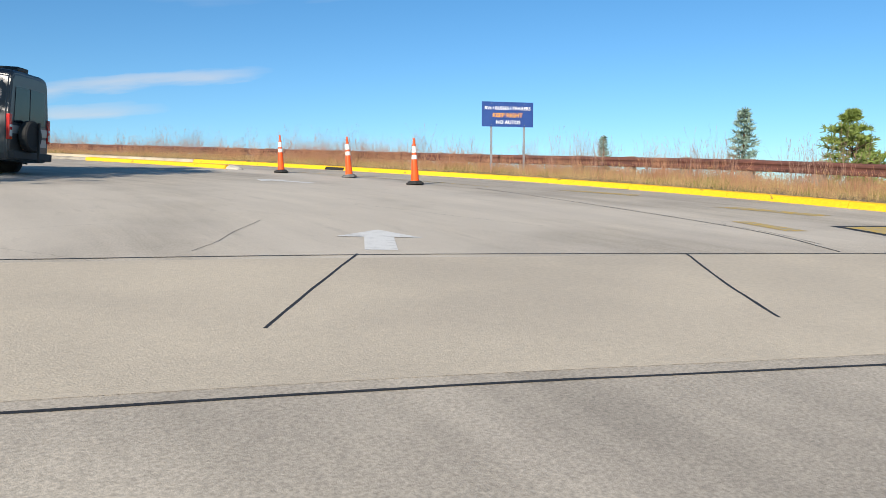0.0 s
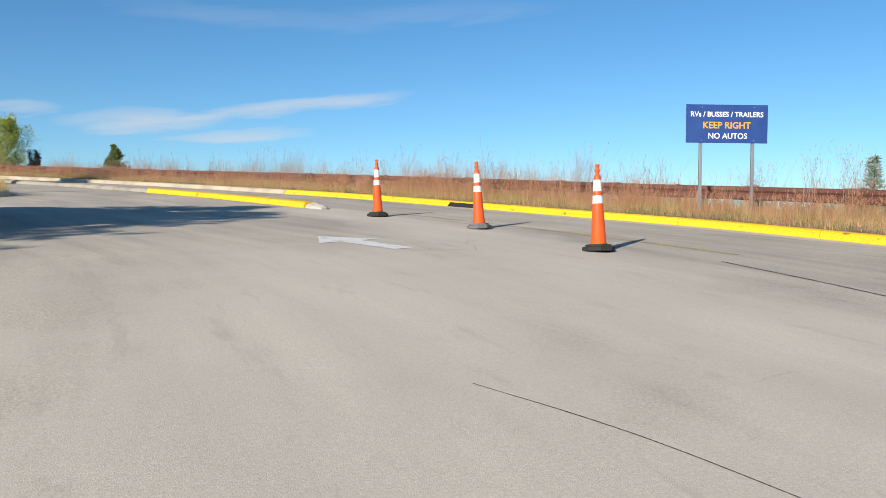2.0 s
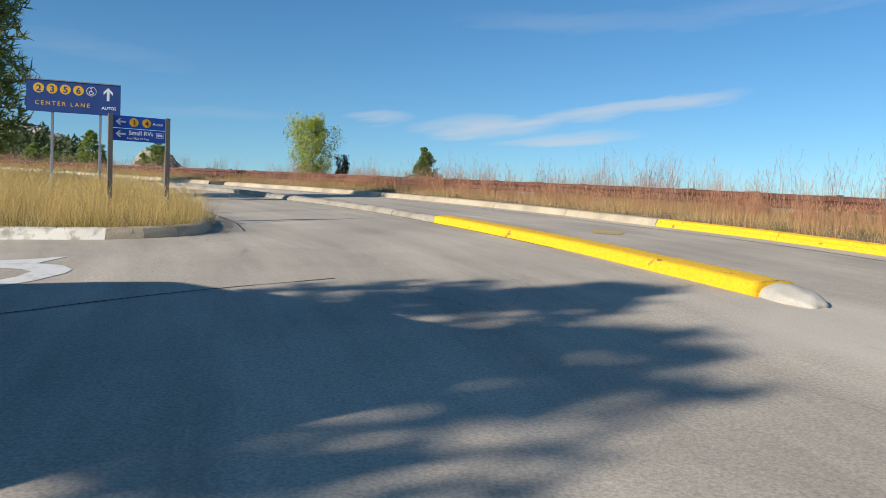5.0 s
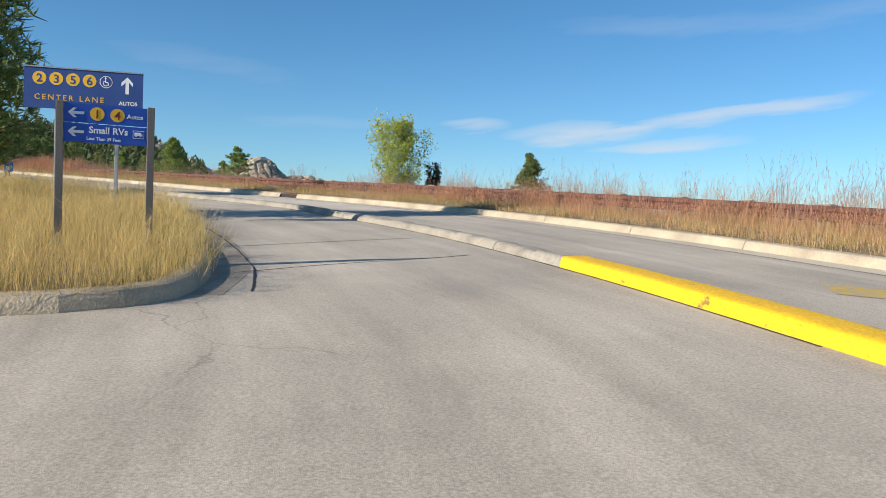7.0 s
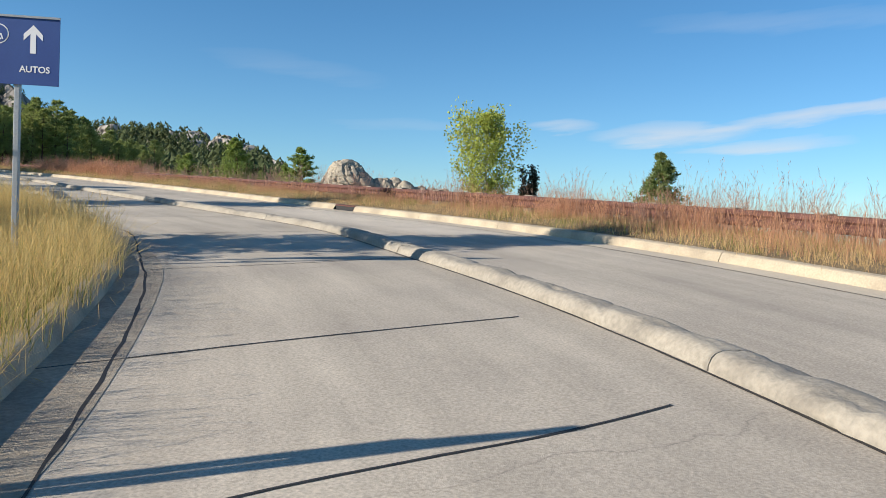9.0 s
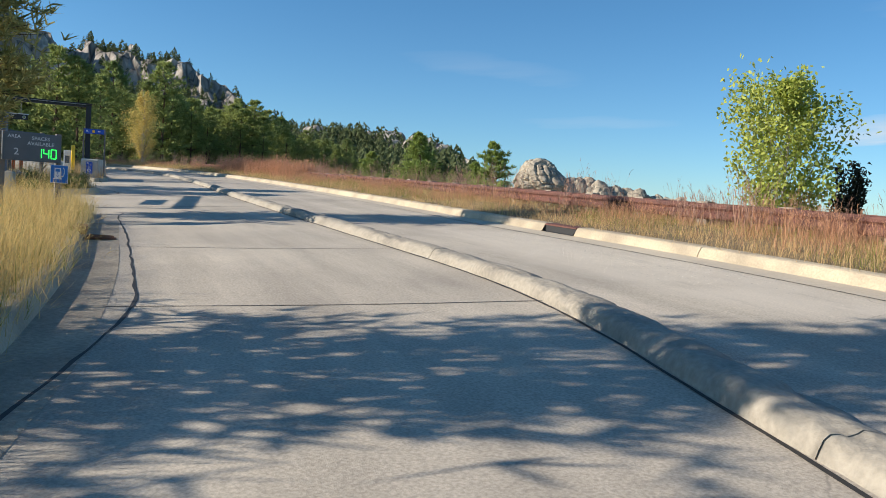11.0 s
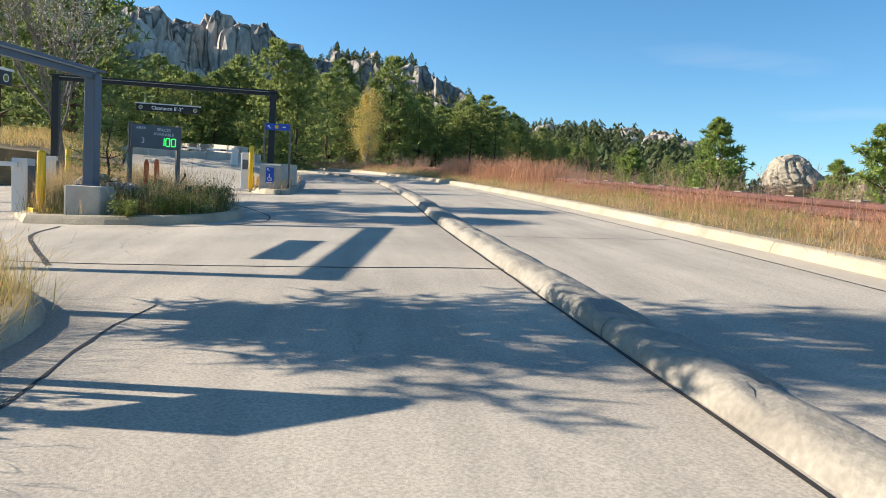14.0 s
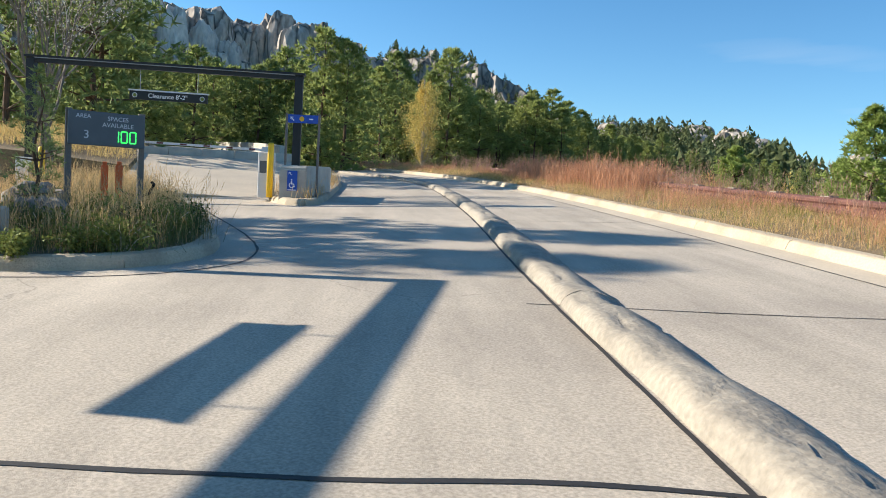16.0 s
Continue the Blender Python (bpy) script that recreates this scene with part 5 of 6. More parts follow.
def tuft_trees(name, spots, material, label, lean=0.0, tufts=28):
    """Many distant pines in one mesh: each a column of ragged triangular sprays round a stem."""
    vs, fs = [], []
    rnd = random.Random(5)
    for x, y, z, h in spots:
        w = h * rnd.uniform(0.24, 0.36)
        for k in range(tufts):
            u = (k + rnd.random()) / tufts
            rad = w * (1 - u) ** 0.5 * rnd.uniform(0.6, 1.15) + 0.06 * h * 0.3
            a = rnd.uniform(0, 2 * math.pi)
            ca, sa = math.cos(a), math.sin(a)
            zc = z + h * (0.12 + 0.88 * u)
            s = h * 0.088 * rnd.uniform(0.7, 1.4) * (1.15 - 0.6 * u)
            b = len(vs)
            vs += [(x + ca * rad - sa * s, y + sa * rad + ca * s, zc - s * 0.9), (x + ca * rad + sa * s, y + sa * rad - ca * s, zc - s * 0.8), (x + ca * rad * 0.25, y + sa * rad * 0.25, zc + s * 1.3), (x + ca * (rad + s * 0.4), y + sa * (rad + s * 0.4), zc - s * 0.1)]
            fs += [(b, b + 1, b + 3), (b + 1, b + 2, b + 3), (b + 2, b, b + 3)]
        b = len(vs)
        vs += [(x - 0.02 * h, y, z - 0.5), (x + 0.02 * h, y, z - 0.5), (x, y, z + h)]
        fs.append((b, b + 1, b + 2))
    ob = part_me(name, mesh(vs, fs), material)
    return tagged(ob, label, "forest", kind="stuff")


rnd = random.Random(11)
spots = []
while len(spots) < 2700:
    yaw = rnd.uniform(27, 100)
    reach = float(np.interp(yaw, [a for a, _ in REACH], [b for _, b in REACH]))
    u = rnd.random() ** 0.8 * 1.02
    if yaw > 57 and u > 0.85 and not (rnd.random() < 0.05):
        continue
    x, y, z = hill(yaw, 95 + (reach - 95) * u)
    bare = noise.noise(Vector((x / 35, y / 35, 1.7)))
    if 43 < yaw < 50 and 0.74 < u < 0.95 and rnd.random() < 0.35:
        continue
    if u > 0.45 and bare > 0.18 and rnd.random() < 0.8:
        continue
    spots.append((x, y, z, rnd.uniform(4, 7.5) * (0.75 if u > 0.7 else 1.0)))
for k in range(70):
    yaw = rnd.uniform(50.2, 57.6)
    reach = float(np.interp(yaw, [a for a, _ in REACH], [b for _, b in REACH]))
    x, y, z = hill(yaw, 95 + (reach - 95) * rnd.uniform(0.8, 1.01))
    spots.append((x, y, z, rnd.uniform(4.5, 7)))
for k in range(130):
    yaw = rnd.uniform(25, 43)
    reach = float(np.interp(yaw, [a for a, _ in REACH], [b for _, b in REACH]))
    x, y, z = hill(yaw, 95 + (reach - 95) * rnd.uniform(0.86, 1.01))
    spots.append((x, y, z, rnd.uniform(2.5, 5)))
tuft_trees("far_forest", spots, M_FARTREE, "dense dark pine forest on the mountain slopes")


def crag(name, place, size, label, seed, rough=1.0, material=M_ROCK2):
    """A fissured, rounded granite mass."""
    bm = bmesh.new()
    bmesh.ops.create_icosphere(bm, subdivisions=5 if size[0] > 3 else 4, radius=1.0)
    for v in bm.verts:
        p = v.co.copy()
        k = 1 + 0.22 * rough * noise.fractal(p * 1.6 + Vector((seed, 0, 0)), 1.0, 2.0, 4) - 0.16 * rough * max(0, 1 - abs(noise.noise(Vector((p.x * 2.6 + seed, p.y * 2.6, p.z * 0.5)))) * 7)
        v.co = Vector((p.x * size[0], p.y * size[1], p.z * size[2])) * k
    for f in bm.faces:
        f.smooth = False
    ob = part(name, bm, material)
    ob.location = place
    return tagged(ob, label, "rock")


def towers(name, rows, label, seed, material=M_ROCK):
    """Knobby granite buttresses standing shoulder to shoulder, joined into one mass."""
    rg = random.Random(seed)
    mass = thing(name, (0, 0, 0), 0, label, "cliff", kind="structure")
    for yaw, r, rad, tall in rows:
        x, y, z = hill(yaw, r)
        bm = bmesh.new()
        t = bmesh.ops.create_icosphere(bm, subdivisions=4, radius=1.0)["verts"]
        s, a = rg.uniform(0, 50), rg.uniform(0, 6.28)
        for v in t:
            p = v.co.copy()
            flat = 1.0 / max(0.5, (abs(p.x) ** 3 + abs(p.y) ** 3 + abs(p.z) ** 4) ** (1 / 3.3)) ** 0.85
            k = flat * (1 + 0.15 * noise.fractal(p * 1.4 + Vector((s, 0, 0)), 1.1, 2.0, 5) - 0.2 * max(0, 1 - abs(noise.noise(Vector((p.x * 2.2 + s, p.y * 2.2, p.z * 0.5)))) * 7))
            v.co = Vector((x + (p.x * math.cos(a) - p.y * math.sin(a)) * rad * k, y + (p.x * math.sin(a) + p.y * math.cos(a)) * rad * k, z + p.z * tall * k))
        part("buttress", bm, material, mass)
    return mass


rg = random.Random(21)
rows = []
for k in range(20):
    yaw = 58.7 + k * 1.42 + rg.uniform(-0.25, 0.25)
    el = float(np.interp(yaw, [a for a, _ in RIDGE], [b for _, b in RIDGE])) - rg.choice((0.0, 0.2, 0.5, 0.9, 0.3))
    r = 450 * rg.uniform(0.86, 0.91)
    top = HUB.z + r * math.tan(radians(el))
    x, y, z = hill(yaw, r)
    rows.append((yaw, r, rg.uniform(7.0, 11.5), max(8.0, (top - z) * 0.92)))
for k in range(24):
    yaw = 57.6 + k * 1.15 + rg.uniform(-0.4, 0.4)
    rows.append((yaw, 450 * rg.uniform(0.79, 0.85), rg.uniform(4.5, 8), rg.uniform(9, 20)))
towers("cliff_band", rows, "knobby bare granite cliffs along the mountain top", 6)
M_PALER = mat("pale_smooth_granite", (0.66, 0.60, 0.53), 0.9, color2=(0.46, 0.41, 0.36), scale=0.06, fine=0.18, fine_scale=0.6, bump=0.6, bump_scale=0.5, detail=9, stretch=(1, 1, 0.5))
towers("pale_rock_face", [(yaw, 450 * 0.845, rad, tall) for yaw, rad, tall in ((67.6, 6.0, 21), (69.4, 7.5, 27), (71.4, 8.0, 33), (73.6, 9.0, 38))], "pale smooth granite face below the mountain top", 9, M_PALER)
rows = []
for k in range(12):
    yaw = 43 + 14 * rg.random()
    reach = float(np.interp(yaw, [a for a, _ in REACH], [b for _, b in REACH]))
    rows.append((yaw, reach * rg.uniform(0.72, 0.95), rg.uniform(2, 3.5), rg.uniform(2.5, 4.5)))
for k in range(22):
    yaw = 27.5 + 13 * rg.random()
    reach = float(np.interp(yaw, [a for a, _ in REACH], [b for _, b in REACH]))
    rows.append((yaw, reach * rg.uniform(0.75, 1.0), rg.uniform(3, 6), rg.uniform(2.5, 5)))
towers("ridge_rocks", rows, "granite outcrops among pines on the ridge", 7)

def dome_rock(name, place, size, label, seed, lean=0.35):
    """A rounded granite dome, steep on one side and running out to the other, with a broad foot."""
    bm = bmesh.new()
    bmesh.ops.create_icosphere(bm, subdivisions=5, radius=1.0)
    for v in bm.verts:
        p = v.co.copy()
        low = max(0.0, 0.45 - p.z)
        side = p.x * 0.91 + p.y * 0.4
        k = 1 + 0.10 * noise.fractal(p * 1.5 + Vector((seed, 0, 0)), 1.0, 2.0, 5) - 0.10 * max(0, 1 - abs(noise.noise(Vector((p.x * 2.4 + seed, p.y * 2.4, p.z * 0.7)))) * 8) - 0.05 * max(0, 1 - abs(noise.noise(Vector((p.x + seed, p.y, p.z * 4.5)))) * 7)
        wide = 1 + low * (0.30 + lean * max(0.0, side) * 1.6)
        v.co = Vector((p.x * size[0] * wide, p.y * size[1] * wide, p.z * size[2])) * k
    ob = part(name, bm, M_DOME)
    ob.location = place
    return tagged(ob, label, "rock")


dome_rock("rock_dome", (-319, 713, 36.5), (20.0, 20.0, 18.5), "tan rounded granite dome rising behind the rail", 3.1)
crag("rock_outcrop", (-313, 718, -30), (34, 30, 52), "broad granite ledge under the dome", 8.4, 0.5, material=M_DOME)
for k in range(11):
    u = k / 10
    tall = 11.0 - 3.6 * u + 1.7 * math.sin(k * 1.7)
    crag("rock_outcrop", (-288 + 118 * u, 726 + 50 * u + 6 * math.sin(k * 2.1), 27.0 - 18.0 * u - 38), (24.0 - 6.0 * u, 20, tall + 40), "weathered granite outcrop beside the dome", 5.0 + k, 0.3, material=M_DOME)
crag("boulder", (-33.6, 32.0, gz(-33.6, 32.0) + 0.35), (0.6, 0.5, 0.42), "grey lichened boulder among brush", 9.3)
crag("boulder", (-31.0, 31.6, gz(-31.0, 31.6) + 0.3), (0.5, 0.42, 0.36), "grey lichened boulder behind the gate footing", 2.3)


# ---- trees ----
def pine_mesh(h, seed, spread=0.26, start=0.16, whorls=22, per=6, needle=0.34, tufts=4, width=0.035, gap=0.15, inner=0.35, power=0.62):
    """Trunk and crown meshes of a pine; the crown is sprays of needles along drooping limbs."""
    rnd = random.Random(seed)
    bm = bmesh.new()
    bend = [(rnd.uniform(-0.1, 0.1) * k, rnd.uniform(-0.1, 0.1) * k) for k in range(7)]
    n = 7
    path = [(bend[k][0] * 0.3, bend[k][1] * 0.3, h * k / (n - 1) - (0.3 if k == 0 else 0)) for k in range(n)]
    tube(bm, path, [max(0.012, h * 0.017 * (1 - 0.95 * k / (n - 1))) for k in range(n)], 8)
    vs, fs = [], []
    for w in range(whorls):
        u = (w + rnd.uniform(-0.3, 0.3)) / (whorls - 1)
        u = max(0, min(1, u))
        z = h * (start + (1 - start) * u)
        env = (1 - u) ** power * (0.45 + 0.55 * min(1, u / 0.18)) * (1 + 0.22 * noise.noise(Vector((u * 7, seed * 3.1, 0))))
        k = u * (n - 1)
        i = min(n - 2, int(k))
        cx = path[i][0] + (path[i + 1][0] - path[i][0]) * (k - i)
        cy = path[i][1] + (path[i + 1][1] - path[i][1]) * (k - i)
        a0 = rnd.uniform(0, 6.28)
        for b in range(per):
            if rnd.random() < gap:
                continue
            a = a0 + 2 * math.pi * b / per + rnd.uniform(-0.4, 0.4)
            L = h * spread * env * rnd.uniform(0.55, 1.2) + needle * 0.4
            up = rnd.uniform(-0.15, 0.35) + 0.35 * u
            d = Vector((math.cos(a), math.sin(a), up)).normalized()
            o = Vector((cx, cy, z))
            if L > 0.25 and w % 3 == 0:
                tube(bm, [o, o + d * L * 0.55 + Vector((0, 0, -0.03 * L)), o + d * L * 0.95], [0.012 * h * (1 - u) * 0.5 + 0.008, 0.009, 0.004], 4)
            for t in range(tufts):
                s = (inner + (1 - inner) * (t + rnd.random() * 0.7) / tufts) if tufts > 1 else 1.0
                q = o + d * L * s + Vector((rnd.uniform(-1, 1), rnd.uniform(-1, 1), rnd.uniform(-0.5, 0.7))) * L * 0.16
                for _ in range(7):
                    v = Vector((rnd.gauss(0, 1), rnd.gauss(0, 1), rnd.gauss(0.45, 0.8))) + d * 0.8
                    v = v.normalized() * needle * rnd.uniform(0.6, 1.15)
                    side = v.cross(Vector((rnd.gauss(0, 1), rnd.gauss(0, 1), rnd.gauss(0, 1)))).normalized() * width * rnd.uniform(0.7, 1.3)
                    m0 = len(vs)
                    vs += [q - side, q + side, q + v * 0.6 + side * 0.8, q + v]
                    fs += [(m0, m0 + 1, m0 + 2), (m0, m0 + 2, m0 + 3)]
    me = bpy.data.meshes.new("trunk")
    bm.to_mesh(me)
    bm.free()
    return me, mesh(vs, fs)


BUSHY = [pine_mesh(3.0, s, spread=0.42, start=0.03, whorls=17, per=9, needle=0.15, tufts=13, width=0.016, gap=0.08, power=0.7) for s in (51, 52)]


def tree(meshes, mats, place, turn, scale, label, name="pine_tree", category="tree", group=""):
    ob = thing(name, place, turn, label, category, group)
    ob.scale = (scale, scale, scale)
    for nm, me, m in zip(("trunk", "crown"), meshes, mats):
        if not me.materials:
            me.materials.append(m)
        ch = new(nm, me)
        ch.parent = ob
    return ob


BIG = [pine_mesh(11, s, spread=sp, start=st, whorls=25, per=8, needle=0.42, tufts=6, width=0.06, gap=0.27, inner=0.5, power=0.5) for s, sp, st in ((1, 0.32, 0.14), (2, 0.28, 0.2), (3, 0.36, 0.1), (4, 0.27, 0.08))]
BIGL = [pine_mesh(10, s, spread=0.33, start=0.06, whorls=23, per=8, needle=0.42, tufts=6, width=0.06, gap=0.25, inner=0.5, power=0.5) for s in (21, 22, 23)]
HIGH = pine_mesh(11, 9, spread=0.21, start=0.62, whorls=15, per=7, needle=0.5, tufts=5, width=0.05)
DENSE = pine_mesh(3.0, 53, spread=0.44, start=0.03, whorls=24, per=10, needle=0.14, tufts=11, width=0.015, gap=0.05, power=0.95)
YOUNG = [pine_mesh(3.0, s, spread=0.3, start=0.06, whorls=15, per=6, needle=0.24, tufts=4, width=0.016, gap=0.1) for s in (31, 32)]


def hill_z(x, y):
    r = math.hypot(x - HUB.x, y - HUB.y)
    yaw = math.degrees(math.atan2(-(x - HUB.x), y - HUB.y))
    if r < 95 or not 12 < yaw < 117:
        return float(land(x, y))
    return max(float(land(x, y)), hill(yaw, r)[2])


# the belt of pines behind the gates and along the bend: bearing, distance, height
rnd = random.Random(4)
belt = []
for yaw0, yaw1, d0, d1, h0, h1, n in ((52, 92, 50, 68, 7.4, 9.6, 40), (52, 84, 66, 90, 8.5, 11.5, 46), (43, 54, 74, 96, 6.5, 9.0, 20), (37, 44, 78, 100, 4.6, 6.6, 12), (46, 62, 92, 118, 8, 10.5, 26), (38, 46, 96, 118, 6, 7.5, 12), (27, 40, 84, 120, 3.2, 4.8, 20), (80, 108, 40, 60, 6, 8, 10)):
    for k in range(n):
        yaw = yaw0 + (yaw1 - yaw0) * (k + rnd.uniform(0.1, 0.9)) / n
        belt.append((yaw, rnd.uniform(d0, d1), rnd.uniform(h0, h1)))
for yaw, d, h in belt:
    x, y = HUB.x - d * math.sin(radians(yaw)), HUB.y + d * math.cos(radians(yaw))
    s = -(x + 68.3) * 0.776 - (y - 65.3) * 0.631
    if (50.5 < yaw < 59.0 and d < 68) or (0 < s < 24 and abs((x + 68.3) * 0.631 - (y - 65.3) * 0.776) < 3.6):
        continue
    shady = False
    for p in UP[3:17:3]:
        t = (p.x - x) * 0.776 + (p.y - y) * 0.631
        shady = shady or (0 < t < h * 2.2 and abs((p.x - x) * 0.631 - (p.y - y) * 0.776) < 2.4)
    light = rnd.random() < 0.78
    if shady:
        continue
    src = rnd.choice(BIGL if light else BIG)
    tree(src, (M_BARK, M_PINE2 if light else M_PINE), (x, y, hill_z(x, y) - 0.1), rnd.uniform(0, 360), h / (10 if light else 11), "light yellow-green pine in the roadside forest" if light else "dark green ponderosa pine in the roadside forest", group="forest pines")

# single trees near the road
NEAR = pine_mesh(6.8, 77, spread=0.25, start=0.24, whorls=28, per=11, needle=0.3, tufts=9, width=0.018, gap=0.03)
SHADY = pine_mesh(6.8, 78, spread=0.27, start=0.13, whorls=28, per=11, needle=0.3, tufts=9, width=0.02, gap=0.03)
# needle colour made warmer and paler: the sunlight on this crown is painted in
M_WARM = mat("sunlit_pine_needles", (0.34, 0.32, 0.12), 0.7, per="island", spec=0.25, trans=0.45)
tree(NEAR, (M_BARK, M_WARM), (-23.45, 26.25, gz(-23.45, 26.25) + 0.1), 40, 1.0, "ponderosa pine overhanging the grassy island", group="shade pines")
SHADE = tree(SHADY, (M_BARK, M_PINE), (-14.8, 18.3, gz(-14.8, 18.3) + 0.1), 15, 1.0, "ponderosa pine on the grassy island", group="shade pines")
tree(BIG[0], (M_BARK, M_PINE), (-16.2, -7.6, gz(-16.2, -7.6) + 0.1), 80, 0.9, "ponderosa pine beside the entrance apron", group="shade pines")
tree(BIG[1], (M_BARK, M_PINE), (-14.2, -3.9, gz(-14.2, -3.9) + 0.1), 200, 0.80, "ponderosa pine beside the entrance apron", group="shade pines")
for k, (x, y, s) in enumerate(((-42.5, 26.2, 0.92), (-62, 40.2, 1.2), (-40.7, 23.9, 0.9))):
    tree((HIGH, BIG[1], HIGH)[k], (M_BARK, M_PINE), (x, y, float(land(x, y))), 77 * k, s, "ponderosa pine beyond the gate drive", group="shade pines")
for x, y, k, turn in ((-58.2, 38.9, 1.2, 120), (-56.6, 35.2, 1.0, 15)):
    tree(BIG[2], (M_BARK, M_PINE), (x, y, float(land(x, y)) - 0.1), turn, k, "large dark ponderosa pine behind the drive's bank", group="shade pines")
SAPLING = pine_mesh(3.0, 33, spread=0.24, start=0.2, whorls=11, per=5, needle=0.17, tufts=4, width=0.009, gap=0.2)
tree(SAPLING, (M_BARK, M_PINE), (-32.25, 31.73, gz(-32.25, 31.73) + 0.12), 0, 0.74, "slender young pine in brush behind the gate")
tree(SAPLING, (M_BARK, M_PINE2), (-36.5, 32.6, gz(-36.5, 32.6) + 0.12), 70, 0.8, "slender young pine in brush behind the gate")


def verge_z(x, y):
    d = float(beside_kerb(x, y))
    return gz(x, y) + float(np.interp(d, [0.16, 1, 2.2, 3.4, 4.6, 7.5, 12], [0.12, 0.17, 0.2, 0.16, -0.1, -1.4, -3.0]))


for (x, y), zt, ms, kk, label in (((-29.1, 51.0), 6.5, BUSHY[0], M_PINE3, "bushy green pine behind the guard rail"), ((-21.8, 45.4), 5.55, BUSHY[1], M_PINE3, "bushy young pine behind the guard rail"), ((-23.2, 46.3), 4.85, BUSHY[0], M_PINE3, "low young pine behind the guard rail"), ((-4.67, 32.5), 4.45, DENSE, M_PINE, "dark young pine topping the guard rail"), ((17.5, -4.6), 2.7, BUSHY[1], M_PINE3, "bushy pine behind the guard rail"), ((19.0, -6.2), 2.5, YOUNG[1], M_PINE3, "low pine behind the guard rail"), ((-33, 58), 5.6, BUSHY[0], M_PINE3, "young pine behind the guard rail"), ((-38.5, 60), 6.2, BUSHY[1], M_PINE3, "young pine behind the guard rail")):
    zb = float(land(x, y)) - 0.1
    tree(ms, (M_BARK, kk), (x, y, zb), 37 * x, (zt - zb) / (10 if ms in BIGL else 3.0), label)


def spruce_mesh(h, seed):
    rnd = random.Random(seed)
    bm = bmesh.new()
    tube(bm, [(0, 0, -0.3), (0, 0, h * 0.5), (0.01, 0, h)], [0.05, 0.03, 0.006], 7)
    vs, fs = [], []
    for w in range(24):
        u = w / 23
        z = h * (0.08 + 0.88 * u)
        L0 = h * 0.21 * (1 - u) ** 0.9 + 0.06
        for b in range(6):
            a = 2 * math.pi * b / 6 + w * 0.9 + rnd.uniform(-0.3, 0.3)
            L = L0 * rnd.uniform(0.7, 1.15)
            d = Vector((math.cos(a), math.sin(a), rnd.uniform(-0.05, 0.45)))
            for t in range(6):
                q = Vector((0, 0, z)) + d * L * (t + 0.5) / 6
                for _ in range(5):
                    v = (d + Vector((rnd.gauss(0, 0.7), rnd.gauss(0, 0.7), rnd.gauss(0.1, 0.6)))).normalized() * 0.11
                    s = v.cross(Vector((rnd.gauss(0, 1), rnd.gauss(0, 1), 1))).normalized() * 0.012
                    m0 = len(vs)
                    vs += [q - s, q + s, q + v]
                    fs.append((m0, m0 + 1, m0 + 2))
    me = bpy.data.meshes.new("trunk")
    bm.to_mesh(me)
    bm.free()
    return me, mesh(vs, fs)


SPR = spruce_mesh(2.4, 5)
for x, y, zt in ((17.1, -0.8, 3.35), (13.75, 2.8, 2.45)):
    zb = float(land(x, y)) - 0.1
    tree(SPR, (M_BARK, M_SPRUCE), (x, y, zb), 20 * x, (zt - zb) / 2.4, "blue-grey young spruce behind the guard rail", "spruce_tree")


def broad_tree(h, seed, crown_w, leaves, leaf, trunk_frac=0.25, levels=3, low=0.55, stems=1):
    """A leafy tree: forking limbs with small leaf blades round their ends."""
    rnd = random.Random(seed)
    bm = bmesh.new()
    tips = []

    def grow(o, d, L, r, lv):
        e = o + d * L
        mid = o + d * L * 0.5 + Vector((rnd.uniform(-1, 1), rnd.uniform(-1, 1), 0)) * L * 0.06
        tube(bm, [o, mid, e], [r, r * 0.8, r * 0.55], 6 if lv > 1 else 4)
        tips.append((mid, L * 0.5))
        tips.append((e, L * 0.5))
        if lv == 0:
            return
        for _ in range(rnd.choice((3, 3, 4))):
            nd = (d + Vector((rnd.gauss(0, 0.5) * crown_w, rnd.gauss(0, 0.5) * crown_w, rnd.uniform(0.0, 0.5)))).normalized()
            grow(o + d * L * rnd.uniform(low, 1.0), nd, L * rnd.uniform(0.55, 0.8), r * 0.5, lv - 1)

    for _ in range(stems):
        grow(Vector((rnd.uniform(-0.1, 0.1), rnd.uniform(-0.1, 0.1), -0.2)), Vector((rnd.uniform(-0.1, 0.1), rnd.uniform(-0.1, 0.1), 1)).normalized(), h * 0.42, h * 0.014, levels)
    vs, fs = [], []
    tops = [t for t in tips if t[0].z > h * trunk_frac]
    for _ in range(leaves):
        p, s = rnd.choice(tops)
        q = p + Vector((rnd.gauss(0, 1), rnd.gauss(0, 1), rnd.gauss(0, 1))) * s * 0.28
        a = Vector((rnd.gauss(0, 1), rnd.gauss(0, 1), rnd.gauss(0, 1))).normalized() * leaf * rnd.uniform(0.6, 1.2)
        b = a.cross(Vector((rnd.gauss(0, 1), rnd.gauss(0, 1), rnd.gauss(0, 1)))).normalized() * leaf * 0.8
        m0 = len(vs)
        vs += [q - a, q + b * 0.6, q + a, q - b * 0.6]
        fs.append((m0, m0 + 1, m0 + 2, m0 + 3))
    me = bpy.data.meshes.new("trunk")
    bm.to_mesh(me)
    bm.free()
    top = max(v[2] for v in vs) if vs else h
    return me, mesh(vs, fs), top


